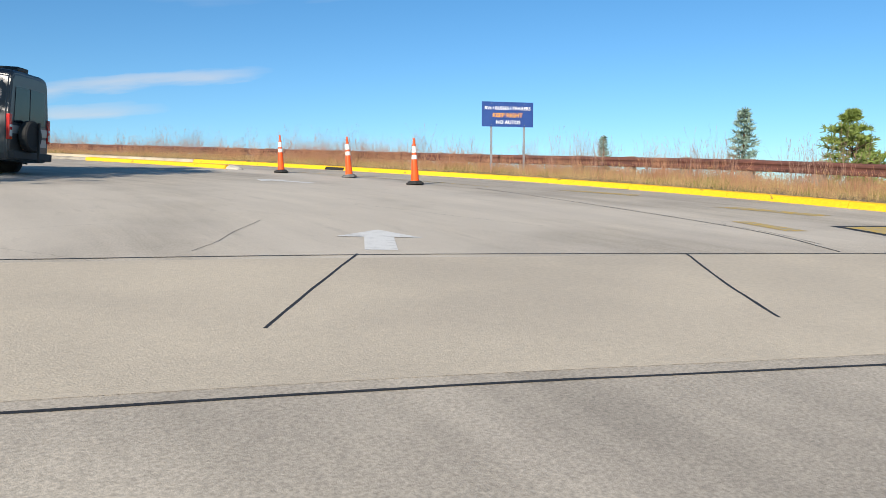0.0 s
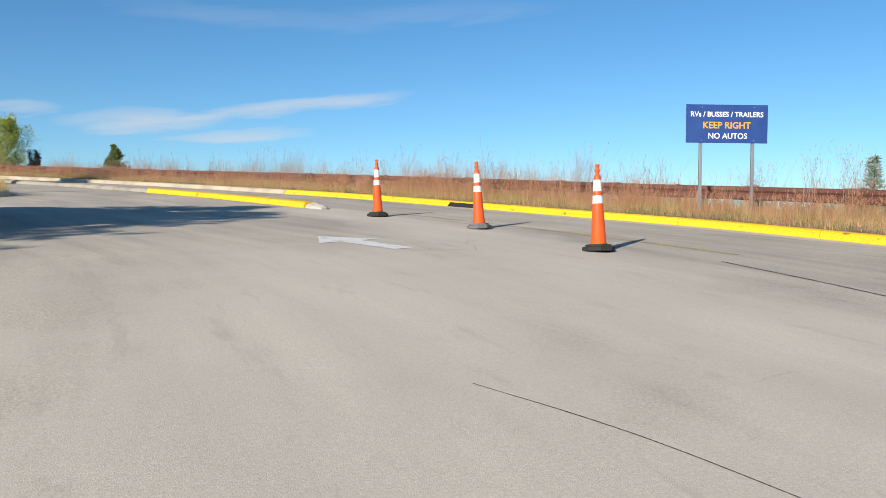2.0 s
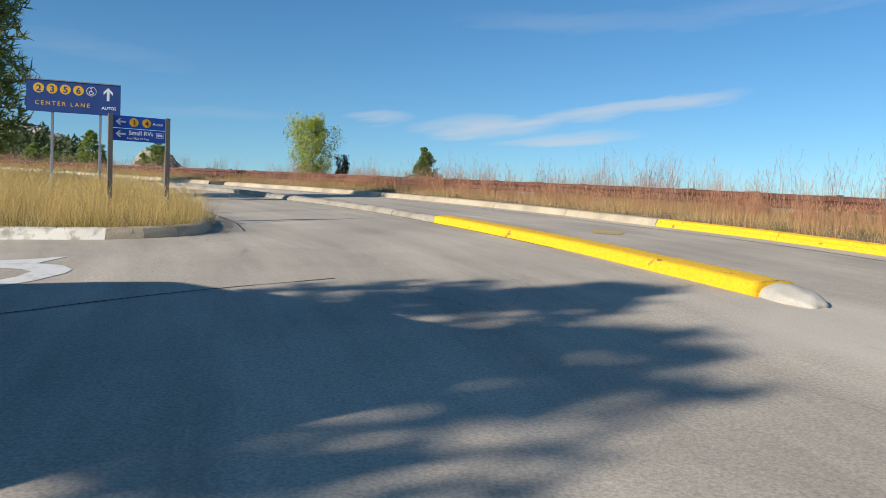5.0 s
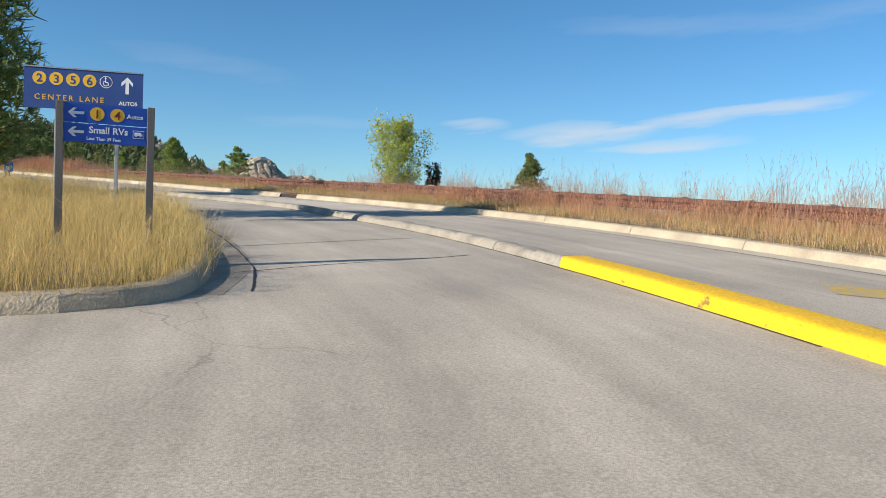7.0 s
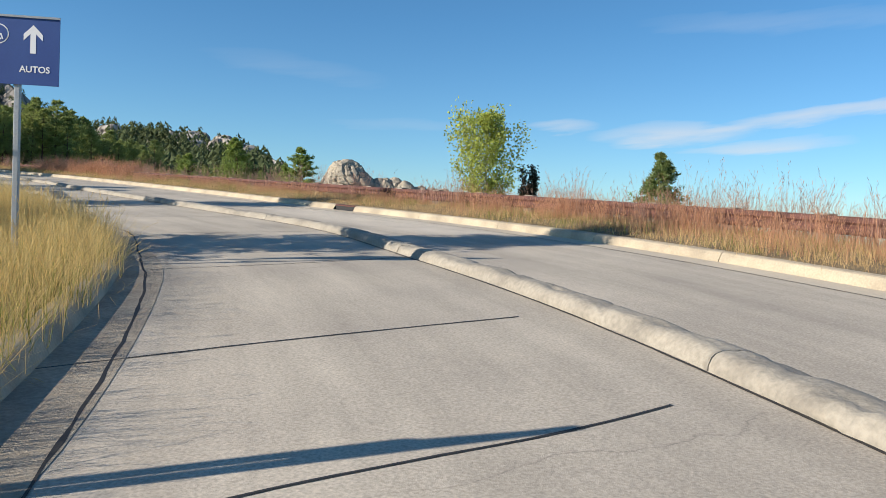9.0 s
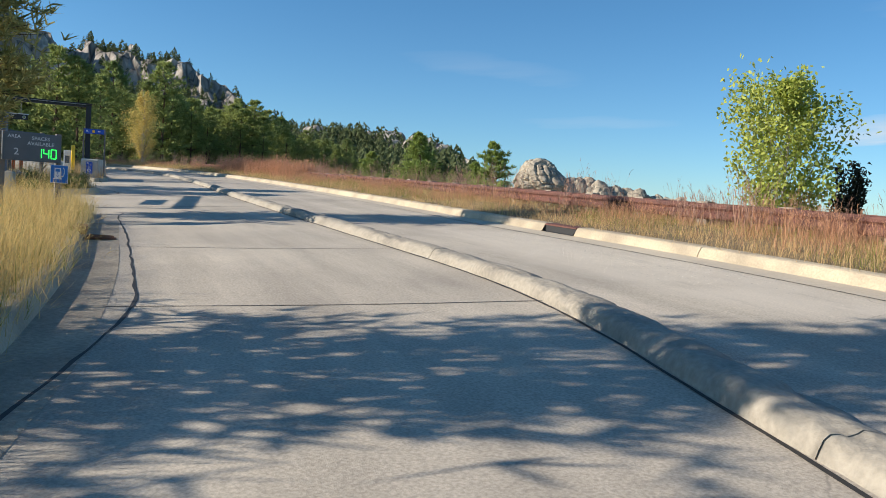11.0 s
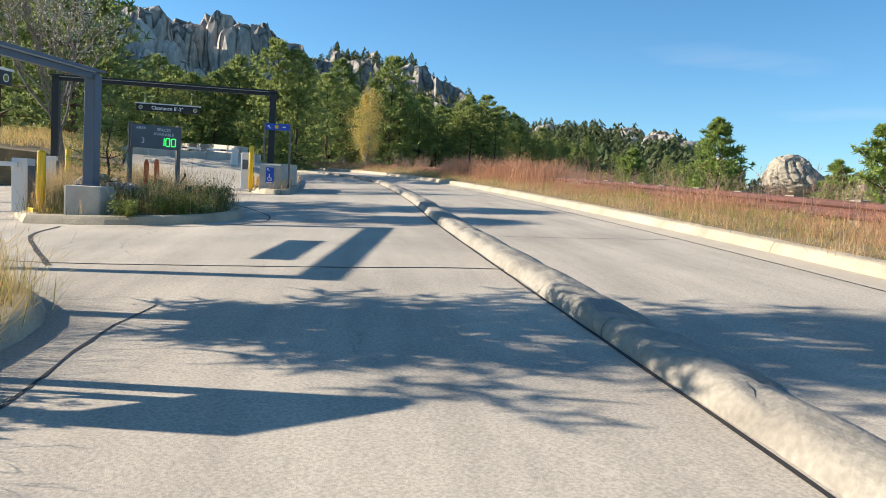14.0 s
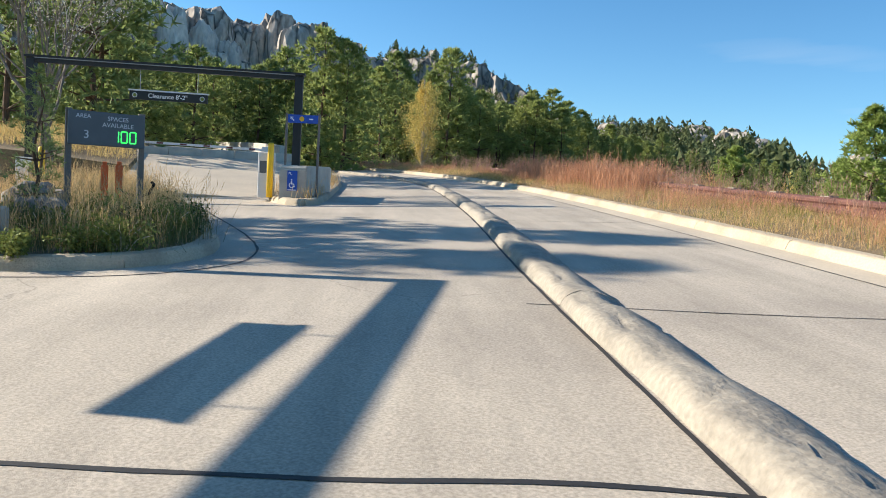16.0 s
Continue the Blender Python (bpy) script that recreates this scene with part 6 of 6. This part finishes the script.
def oval_tree(h, radius, seed, leaves, leaf, low=0.12, fat=0.45, limbs=46, rise=0.9, thick=0.013):
    """Trunk and crown of a young broadleaf tree: limbs sweep upwards inside an egg-shaped outline, widest at fat."""
    rnd = random.Random(seed)
    bm = bmesh.new()
    lean = [(rnd.uniform(-0.03, 0.03) * h * k / 6, rnd.uniform(-0.03, 0.03) * h * k / 6, h * k / 6 - (0.3 if k == 0 else 0)) for k in range(7)]
    tube(bm, lean, [h * thick * (1 - 0.9 * k / 6) for k in range(7)], 8)
    ends = []
    for k in range(limbs):
        u = low + (0.93 - low) * (k + rnd.random()) / limbs
        v = (u - low) / (1 - low)
        env = (v / fat) ** 0.55 if v < fat else ((1 - v) / (1 - fat)) ** 0.7
        L = radius * max(0.12, env) * rnd.uniform(0.6, 1.2)
        a = rnd.uniform(0, 6.28)
        o = Vector((lean[3][0] * u, lean[3][1] * u, h * u - L * rise * 0.55))
        o.z = max(o.z, h * 0.04)
        d = Vector((math.cos(a), math.sin(a), rise * rnd.uniform(0.6, 1.3)))
        mid = o + d * L * 0.5 + Vector((0, 0, -0.06 * L))
        e = o + d * L
        tube(bm, [o, mid, e], [0.004 * h * (1 - u) + 0.004, 0.002 * h * (1 - u) + 0.003, 0.002], 4)
        ends += [(o.lerp(e, t), L * 0.28 + 0.05) for t in (0.45, 0.6, 0.75, 0.88, 1.0, 1.05)]
    vs, fs = [], []
    for _ in range(leaves):
        p, s = rnd.choice(ends)
        q = p + Vector((rnd.gauss(0, 1), rnd.gauss(0, 1), rnd.gauss(0, 1.1))) * s * 0.45
        a = Vector((rnd.gauss(0, 1), rnd.gauss(0, 1), rnd.gauss(0, 1))).normalized() * leaf * rnd.uniform(0.6, 1.2)
        b = a.cross(Vector((rnd.gauss(0, 1), rnd.gauss(0, 1), rnd.gauss(0, 1)))).normalized() * leaf * 0.5
        m0 = len(vs)
        vs += [q - a, q + b, q + a, q - b]
        fs.append((m0, m0 + 1, m0 + 2, m0 + 3))
    me = bpy.data.meshes.new("trunk")
    bm.to_mesh(me)
    bm.free()
    return me, mesh(vs, fs)


zb = float(land(-9.95, 34.4)) - 0.1
h = 5.85 - zb
tree(oval_tree(h, 1.12, 15, 9600, 0.055, low=0.14, fat=0.42, limbs=66, rise=1.75), (M_PALEBARK, M_LEAF), (-9.95, 34.4, zb), 0, 1.0, "young cottonwood with yellow-green leaves behind the rail", "cottonwood_tree")
zb = hill_z(-68.3, 65.3)
h = 12.1 - zb
tree(oval_tree(h, 1.6, 12, 8200, 0.07, low=0.2, fat=0.3, limbs=110, rise=2.0, thick=0.014), (M_PALEBARK, M_GOLDLEAF), (-68.3, 65.3, zb), 30, 1.0, "slim aspen with golden leaves and a white trunk", "aspen_tree")
for k, (x, y, h) in enumerate(((-43.9, 34.2, 8.6),)):
    a, b, top = broad_tree(h, 40 + k, 0.75, 1900, 0.05, 0.3, 4, stems=2)
    tree((a, b), (M_GREYBARK, M_TWIG), (x, y, float(land(x, y))), 50 * k, h / top, "bare pale-barked aspen with a few dry leaves", "aspen_tree")


def bush(place, w, h, material, seed, n, leaf, label, name="shrub"):
    rnd = random.Random(seed)
    vs, fs = [], []
    bm = bmesh.new()
    for k in range(9):
        a, r = rnd.uniform(0, 6.28), rnd.uniform(0.2, 1) * w / 2
        e = Vector((math.cos(a) * r, math.sin(a) * r, h * rnd.uniform(0.6, 1)))
        tube(bm, [(0, 0, -0.1), e * 0.5 + Vector((0, 0, 0.05)), e], [0.012, 0.008, 0.003], 4)
        for _ in range(n // 9):
            t = rnd.uniform(0.3, 1.05)
            q = e * t + Vector((rnd.gauss(0, 1), rnd.gauss(0, 1), rnd.gauss(0, 1))) * w * 0.09
            u = Vector((rnd.gauss(0, 1), rnd.gauss(0, 1), rnd.gauss(0.6, 1))).normalized() * leaf
            v = u.cross(Vector((rnd.gauss(0, 1), rnd.gauss(0, 1), 1))).normalized() * leaf * 0.4
            m0 = len(vs)
            vs += [q - v, q + v, q + u]
            fs.append((m0, m0 + 1, m0 + 2))
    ob = thing(name, place, 0, label, "shrub")
    part("stems", bm, M_TWIG, ob)
    part_me("leaves", mesh(vs, fs), material, ob)
    return ob


zb = float(land(-9.2, 36.7))
bush((-8.9, 36.0, zb), 0.8, 4.3 - zb, M_DARKB, 3, 5200, 0.085, "dark dead juniper beside the cottonwood")
bush((-21.3, 25.2, gz(-21.3, 25.2) + 0.12), 0.8, 1.3, M_LEAF, 5, 700, 0.09, "leafy yellow-green shrub beside the sign")
M_WEED = mat("dark_weed_leaves", (0.12, 0.14, 0.05), 0.7, per="island", spec=0.2, trans=0.25)
for k in range(34):
    x, y = -28.0 - rnd.uniform(0, 5.0), 30.9 + rnd.uniform(0, 2.6)
    if inside(ISL_B, x, y):
        bush((x, y, gz(x, y) + 0.12), rnd.uniform(0.45, 0.85), rnd.uniform(0.2, 0.46), rnd.choice((M_SHRUB, M_SHRUB, M_WEED)), 60 + k, 1300, 0.04, "low weedy brush in the gate island")
for k in range(4, 12):
    x = -24 - k * 1.6 + rnd.uniform(-0.5, 0.5)
    y = 48.5 + k * 1.15 + rnd.uniform(-1, 1)
    bush((x, y, float(land(x, y))), 1.4, 5.0 + 0.02 * k - float(land(x, y)), rnd.choice((M_GOLDLEAF, M_SHRUB, M_SHRUB)), 90 + k, 900, 0.08, "roadside brush behind the guard rail")


# ---- grass ----
def grass(name, spots, label, material, h=(0.5, 0.9), blades=12, spread=0.13, width=0.006, lean=0.35, seed=1, heads=0.0, parent=None, low=1.0):
    """Tufts of blades at (x, y, z); heads: share of blades that carry a feathery seed head."""
    rg = np.random.RandomState(seed)
    P = np.repeat(np.array(spots, float), blades, 0)
    n = len(P)
    ang, lean_a = rg.uniform(0, 2 * np.pi, n), np.abs(rg.normal(0, lean, n))
    H = rg.uniform(h[0], h[1], n) * np.repeat(rg.uniform(0.7, 1.15, len(spots)), blades)
    H = H * (1 + 0.28 * np.sin(P[:, 0] * 1.9 + 2 * np.sin(P[:, 1] * 1.1)) * np.sin(P[:, 1] * 2.3 + P[:, 0] * 0.7))
    H = H * np.interp(P[:, 1], [18, 32, 50], [1.0, low, low])
    base = P + np.c_[rg.normal(0, spread, (n, 2)), np.zeros(n)]
    d = np.c_[np.cos(ang) * np.sin(lean_a), np.sin(ang) * np.sin(lean_a), np.cos(lean_a)]
    wa = rg.uniform(0, 2 * np.pi, n)
    side = np.c_[np.cos(wa), np.sin(wa), np.zeros(n)] * width
    mid = base + d * (H * 0.55)[:, None]
    droop = np.c_[np.cos(ang), np.sin(ang), -0.3 * np.ones(n)] * (H * 0.16 * rg.uniform(0, 1, n))[:, None]
    tip = base + d * H[:, None] + droop
    V = np.stack([base - side, base + side, mid + side * 0.7, mid - side * 0.7, tip], 1).reshape(-1, 3)
    i = np.arange(n) * 5
    F = [(a, a + 1, a + 2, a + 3) for a in i] + [(a + 3, a + 2, a + 4) for a in i]
    vs, fs = V, F
    if heads:
        pick = np.flatnonzero(rg.uniform(0, 1, n) < heads)
        up = (tip - mid)[pick]
        L0 = np.linalg.norm(up, axis=1)[:, None]
        up = up / L0
        strokes = []
        for f in (0.55, 0.68, 0.8, 0.9, 1.0):
            root = mid[pick] + up * L0 * f
            way = up + rg.normal(0, 0.33, (len(pick), 3))
            way /= np.linalg.norm(way, axis=1)[:, None]
            wide = np.c_[rg.normal(0, 1, (len(pick), 2)), np.zeros(len(pick))]
            wide *= width * 1.3 / np.linalg.norm(wide, axis=1)[:, None]
            strokes.append(np.stack([root - wide * 0.5, root + way * 0.03 + wide, root + way * rg.uniform(0.06, 0.12, (len(pick), 1)), root + way * 0.03 - wide], 1).reshape(-1, 3))
        hv = np.concatenate(strokes)
        k = len(V) + np.arange(len(hv) // 4) * 4
        vs = np.r_[V, hv]
        fs = F + [(a, a + 1, a + 2, a + 3) for a in k]
    me = mesh(vs.tolist(), fs)
    ob = part_me(name, me, material, parent)
    return tagged(ob, label, "grass", kind="stuff")


def verge_spots(n, d0, d1, seed, y0=-30, y1=60, clump=0.0):
    rg = random.Random(seed)
    out = []
    L = [(p, r) for p, r in zip(KR, sides(KR)) if y0 < p.y < y1]
    while len(out) < n:
        i = rg.randrange(len(L) - 1)
        p = L[i][0].lerp(L[i + 1][0], rg.random())
        d = rg.uniform(d0, d1)
        q = p + L[i][1] * d
        if clump and noise.noise(Vector((q.x * 0.35, q.y * 0.35, clump))) < -0.05 and rg.random() < 0.8:
            continue
        out.append((q.x, q.y, verge_z(q.x, q.y) - 0.02))
    return out


grass("verge_grass", verge_spots(8200, 0.3, 2.9, 1), "dry straw-coloured grass on the outer verge", M_STRAW, (0.12, 0.34), 18, 0.16, 0.0024, 0.6, 1, low=0.7)
grass("verge_grass_green", verge_spots(1500, 0.3, 2.9, 2, clump=4.0), "green and gold grass on the outer verge", M_GREEN, (0.12, 0.34), 16, 0.15, 0.003, 0.6, 2)
grass("bluestem_grass", verge_spots(2600, 0.7, 3.4, 3, clump=8.0), "tall russet bluestem grass along the guard rail", M_RED, (0.25, 0.58), 16, 0.09, 0.0022, 0.28, 3, 0.3, low=0.65)
grass("bluestem_clumps", verge_spots(420, 1.7, 3.7, 33, -6, 30, clump=6.0), "clumps of tall russet grass leaning over the rail", M_RED, (0.55, 1.1), 26, 0.09, 0.0026, 0.26, 33, 0.35, low=0.6)
grass("far_bluestem", verge_spots(1000, 1.4, 6.0, 31, 45.5, 51.5), "mass of tall russet grass beside the bend", M_RED, (0.5, 0.95), 11, 0.14, 0.006, 0.22, 31, 0.4)
grass("bluestem_stalks", verge_spots(620, 2.2, 4.2, 4, clump=2.0), "tall feathery grass stalks along the guard rail", M_STALK, (0.75, 1.5), 16, 0.09, 0.0036, 0.17, 4, 0.6, low=0.65)
grass("rail_grass", verge_spots(3000, 2.3, 3.9, 61, -30, 22), "dry grass standing under the guard rail", M_STRAW, (0.22, 0.5), 16, 0.14, 0.0025, 0.55, 61, 0.12)
grass("outer_grass", verge_spots(5200, 3.3, 5.4, 6), "dry grass behind the guard rail", M_STRAW, (0.3, 0.66), 12, 0.2, 0.0045, 0.35, 6, 0.15, low=0.6)


def fill(poly, n, seed, edge=0.15, clump=0.0, y1=999, x0=-999):
    rg = random.Random(seed)
    xs, ys = [p[0] for p in poly], [p[1] for p in poly]
    out = []
    for _ in range(n * 12):
        x, y = rg.uniform(max(x0, min(xs)), max(xs)), rg.uniform(min(ys), min(y1, max(ys)))
        if clump and noise.noise(Vector((x * 0.4, y * 0.4, clump))) < 0 and rg.random() < 0.8:
            continue
        if inside(poly, x, y):
            out.append((x, y, gz(x, y) + 0.11))
        if len(out) >= n:
            break
    return out


grass("island_grass", fill(ISL_A, 8600, 11, x0=-24), "tall dry golden grass filling the island", M_GOLD, (0.3, 0.7), 19, 0.14, 0.0019, 0.6, 11, 0.16)
grass("island_grass_green", fill(ISL_A, 2600, 12, clump=3.0, x0=-24), "greenish grass low in the island", M_GREEN, (0.2, 0.4), 12, 0.14, 0.004, 0.45, 12)
rim = [(x, y, gz(x, y) + 0.13) for (ax, ay), (bx, by) in zip(ISL_A, ISL_A[1:] + ISL_A[:1]) for x, y in [(ax + (bx - ax) * u, ay + (by - ay) * u) for u in (0.1, 0.3, 0.5, 0.7, 0.9)] if x > -22 and y > 7]
grass("island_rim_grass", rim, "fine golden grass drooping over the island kerb", M_GOLD, (0.28, 0.55), 34, 0.13, 0.0018, 0.85, 19, 0.12)
grass("island_rim_weeds", rim[::3], "green weeds hanging over the island kerb", M_GREEN, (0.15, 0.32), 22, 0.12, 0.003, 0.8, 20)
grass("apron_island_grass", fill(ISL_D, 500, 16), "dry grass in the apron island", M_STRAW, (0.25, 0.5), 10, 0.13, 0.006, 0.3, 16)
grass("gate_island_grass", fill(ISL_B, 1000, 13), "weedy dry grass in the gate island", M_STRAW, (0.3, 0.85), 12, 0.12, 0.0025, 0.3, 13, 0.25)
grass("gate_island_weeds", fill(ISL_B, 1600, 14), "green weeds in the gate island", M_WEED, (0.2, 0.5), 14, 0.12, 0.003, 0.5, 14)
grass("far_island_grass", fill(ISL_C, 220, 15, x0=-50), "dry grass on the far gate island", M_STRAW, (0.3, 0.6), 10, 0.12, 0.006, 0.3, 15)
bank = []
rg = random.Random(71)
for _ in range(1500):
    i = rg.randrange(6, 30)
    o = -rg.uniform(3.1, 7.8)
    q = UP[i].lerp(UP[i + 1], rg.random()) + UP_R[i] * o
    bank.append((q.x, q.y, gz(UP[i].x, UP[i].y) + climb(i) + float(np.interp(-o, [3, 5.5, 8.3], [0.1, 0.33, 0.48]))))
grass("bank_grass", bank, "sunlit golden grass on the drive's bank", M_GOLD, (0.25, 0.5), 13, 0.15, 0.006, 0.35, 72, 0.1)


# ---- van ----
def van(place, turn):
    """A high-roofed camper van; x forward, y to its left, on the ground at its rear axle."""
    ob = thing("camper_van", (*place, gz(*place)), turn, "dark grey high-roof camper van with a rear spare wheel", "van")
    bm = bmesh.new()
    # cross-sections along the length: x, half width, floor, shoulder, roof
    secs = [(-1.05, 0.93, 0.42, 1.55, 2.50), (-1.0, 0.98, 0.36, 1.55, 2.58), (-0.6, 1.0, 0.34, 1.55, 2.62), (1.5, 1.02, 0.34, 1.55, 2.64), (3.2, 1.0, 0.34, 1.5, 2.58), (3.55, 0.98, 0.34, 1.45, 2.3), (4.15, 0.95, 0.34, 1.2, 1.45), (4.75, 0.88, 0.36, 1.0, 1.12), (4.95, 0.7, 0.42, 0.8, 0.9)]
    rings = []
    for x, w, f, s, r in secs:
        pts = [(w * 0.96, f), (w, f + 0.18), (w, s), (w * 0.90, r - 0.16), (w * 0.80, r - 0.03), (w * 0.55, r), (-w * 0.55, r), (-w * 0.80, r - 0.03), (-w * 0.90, r - 0.16), (-w, s), (-w, f + 0.18), (-w * 0.96, f)]
        rings.append([bm.verts.new((x, y, z)) for y, z in pts])
    for a, b in zip(rings, rings[1:]):
        for k in range(12):
            bm.faces.new((a[k], a[(k + 1) % 12], b[(k + 1) % 12], b[k]))
    bm.faces.new(list(reversed(rings[0])))
    bm.faces.new(rings[-1])
    bmesh.ops.recalc_face_normals(bm, faces=bm.faces)
    es = [e for e in bm.edges if len(e.link_faces) == 2 and e.calc_face_angle(0) > 0.35]
    bmesh.ops.bevel(bm, geom=es, offset=0.03, segments=2, affect="EDGES")
    for f in bm.faces:
        f.smooth = False
    part("body", bm, M_VAN, ob, "dark graphite body")
    # rear
    flat = [(-0.74, 1.30), (0.74, 1.30), (0.68, 2.18), (-0.68, 2.18)]
    for name, pts, m in (("rear_window", flat, M_GLASS),):
        bm = bmesh.new()
        bm.faces.new([bm.verts.new((-1.062, y, z)) for y, z in pts])
        r = bmesh.ops.extrude_face_region(bm, geom=list(bm.faces))
        bmesh.ops.translate(bm, vec=(0.03, 0, 0), verts=[v for v in r["geom"] if isinstance(v, bmesh.types.BMVert)])
        bmesh.ops.recalc_face_normals(bm, faces=bm.faces)
        part(name, bm, m, ob)
    boxed("rear_stripe", (-1.062, 0, 1.13), (0.02, 1.84, 0.2), M_VANSIL, ob)
    boxed("rear_panel_lower", (-1.064, -0.45, 0.86), (0.02, 0.72, 0.2), M_VANSIL, ob)
    boxed("rear_bumper", (-1.10, 0, 0.50), (0.16, 1.86, 0.2), M_TRIM, ob, bevel=0.03)
    boxed("door_seam", (-1.064, 0.02, 1.4), (0.012, 0.012, 1.6), M_TRIM, ob)
    for s in (1, -1):
        lamp = boxed("tail_lamp", (-1.04, s * 0.92, 1.18), (0.09, 0.13, 0.62), M_LAMP, ob, bevel=0.02)
        boxed("lamp_lens", (-1.092, s * 0.925, 1.02), (0.012, 0.09, 0.16), M_CLEAR, lamp)
        boxed("lamp_lens", (-1.092, s * 0.925, 1.2), (0.012, 0.09, 0.06), M_CLEAR, lamp)
        for x in (-0.02, 3.95):
            wh = thing("wheel", (0, 0, 0))
            wh.parent = ob
            wh.matrix_world = ob.matrix_world @ pose(x, s * 0.90, 0.35, -90 * s, 0, 0)
            bm = bmesh.new()
            lathe(bm, [(0.22, -0.11), (0.33, -0.12), (0.355, -0.08), (0.355, 0.08), (0.33, 0.12), (0.22, 0.11)], 28)
            part("tyre", bm, M_RUBBER, wh)
            bm = bmesh.new()
            lathe(bm, [(0.225, 0.05), (0.225, 0.115), (0.205, 0.115), (0.20, 0.07), (0.05, 0.09), (0.045, 0.11), (0.01, 0.112)], 28)
            part("rim", bm, M_RIM, wh)
            for k in range(8):
                boxed("spoke", (0.125 * math.cos(k * math.pi / 4), 0.125 * math.sin(k * math.pi / 4), 0.095), (0.17, 0.035, 0.02), M_RIM, wh, turn=Matrix.Rotation(k * math.pi / 4, 3, "Z"))
        for x in (-0.02, 3.95):
            bm = bmesh.new()
            n = 14
            arc = [(x + 0.46 * math.cos(math.pi * k / n), 0.30 + 0.46 * math.sin(math.pi * k / n)) for k in range(n + 1)]
            arc2 = [(x + 0.40 * math.cos(math.pi * k / n), 0.30 + 0.40 * math.sin(math.pi * k / n)) for k in range(n + 1)]
            o = [bm.verts.new((a, s * 1.025, b)) for a, b in arc]
            i2 = [bm.verts.new((a, s * 1.025, b)) for a, b in arc2]
            i3 = [bm.verts.new((a, s * 0.9, b)) for a, b in arc2]
            for k in range(n):
                bm.faces.new((o[k], o[k + 1], i2[k + 1], i2[k]))
                bm.faces.new((i2[k], i2[k + 1], i3[k + 1], i3[k]))
            bmesh.ops.recalc_face_normals(bm, faces=bm.faces)
            part("wheel_arch", bm, M_TRIM, ob)
        boxed("side_stripe", (1.4, s * 1.012, 1.13), (4.4, 0.012, 0.20), M_VANSIL, ob)
        boxed("side_window", (0.35, s * 1.005, 1.78), (0.75, 0.012, 0.32), M_GLASS, ob, bevel=0.004)
        boxed("side_window", (2.0, s * 1.005, 1.75), (1.0, 0.012, 0.45), M_GLASS, ob, bevel=0.004)
        boxed("cab_window", (3.1, s * 0.985, 1.75), (0.8, 0.012, 0.5), M_GLASS, ob, bevel=0.004)
        boxed("sill", (1.95, s * 0.98, 0.37), (3.0, 0.1, 0.13), M_TRIM, ob, bevel=0.01)
    boxed("wording_bar", (0.05, 1.021, 1.15), (0.28, 0.006, 0.07), M_TRIM, ob)
    # spare wheel on its carrier, bike rack pole
    sp = thing("spare_wheel", (0, 0, 0))
    sp.parent = ob
    sp.matrix_world = ob.matrix_world @ pose(-1.22, 0.28, 1.0, 0, -90, 0)
    bm = bmesh.new()
    lathe(bm, [(0.26, -0.11), (0.36, -0.11), (0.385, -0.07), (0.385, 0.07), (0.36, 0.11), (0.26, 0.115), (0.24, 0.10), (0.05, 0.105)], 28)
    part("tyre_cover", bm, M_RUBBER, sp)
    boxed("carrier_pole", (-1.36, 0.12, 0.85), (0.05, 0.05, 1.0), M_TRIM, ob)
    boxed("carrier_arm", (-1.2, 0.12, 0.62), (0.3, 0.06, 0.06), M_TRIM, ob)
    # roof gear
    boxed("roof_unit", (0.75, 0.05, 2.76), (1.15, 0.75, 0.2), M_TRIM, ob, "black roof air conditioner", bevel=0.08)
    for y in (-0.62, 0.62):
        boxed("roof_rail", (1.0, y, 2.70), (3.0, 0.05, 0.05), M_STEEL, ob, bevel=0.01)
    boxed("roof_vent", (-0.55, -0.1, 2.68), (0.5, 0.5, 0.12), M_TRIM, ob, bevel=0.03)
    ob.rotation_euler = (0.0, -0.06, radians(turn))
    return ob


van((-6.22, 1.75), 90 + 60).scale = (0.92, 0.92, 0.92)

# loose gravel in the right-hand lane
vs, fs = [], []
rnd = random.Random(8)
for k in range(5200):
    t = rnd.random()
    x, y = -9.5 - 5.5 * t + rnd.gauss(0, 0.7), 27.2 + 4.4 * t + rnd.gauss(0, 0.55)
    if float(beside_kerb(x, y)) > -0.4:
        continue
    s = rnd.uniform(0.004, 0.011)
    z = gz(x, y)
    m0 = len(vs)
    a = rnd.uniform(0, 6.28)
    for j in range(4):
        vs.append((x + s * math.cos(a + j * 1.57), y + s * math.sin(a + j * 1.57) * 0.8, z - 0.001))
    vs.append((x, y, z + s * 0.8))
    fs += [(m0 + j, m0 + (j + 1) % 4, m0 + 4) for j in range(4)]
tagged(part_me("loose_gravel", mesh(vs, fs), M_GRIT), "loose pale gravel scattered on the concrete lane", "gravel", kind="stuff")
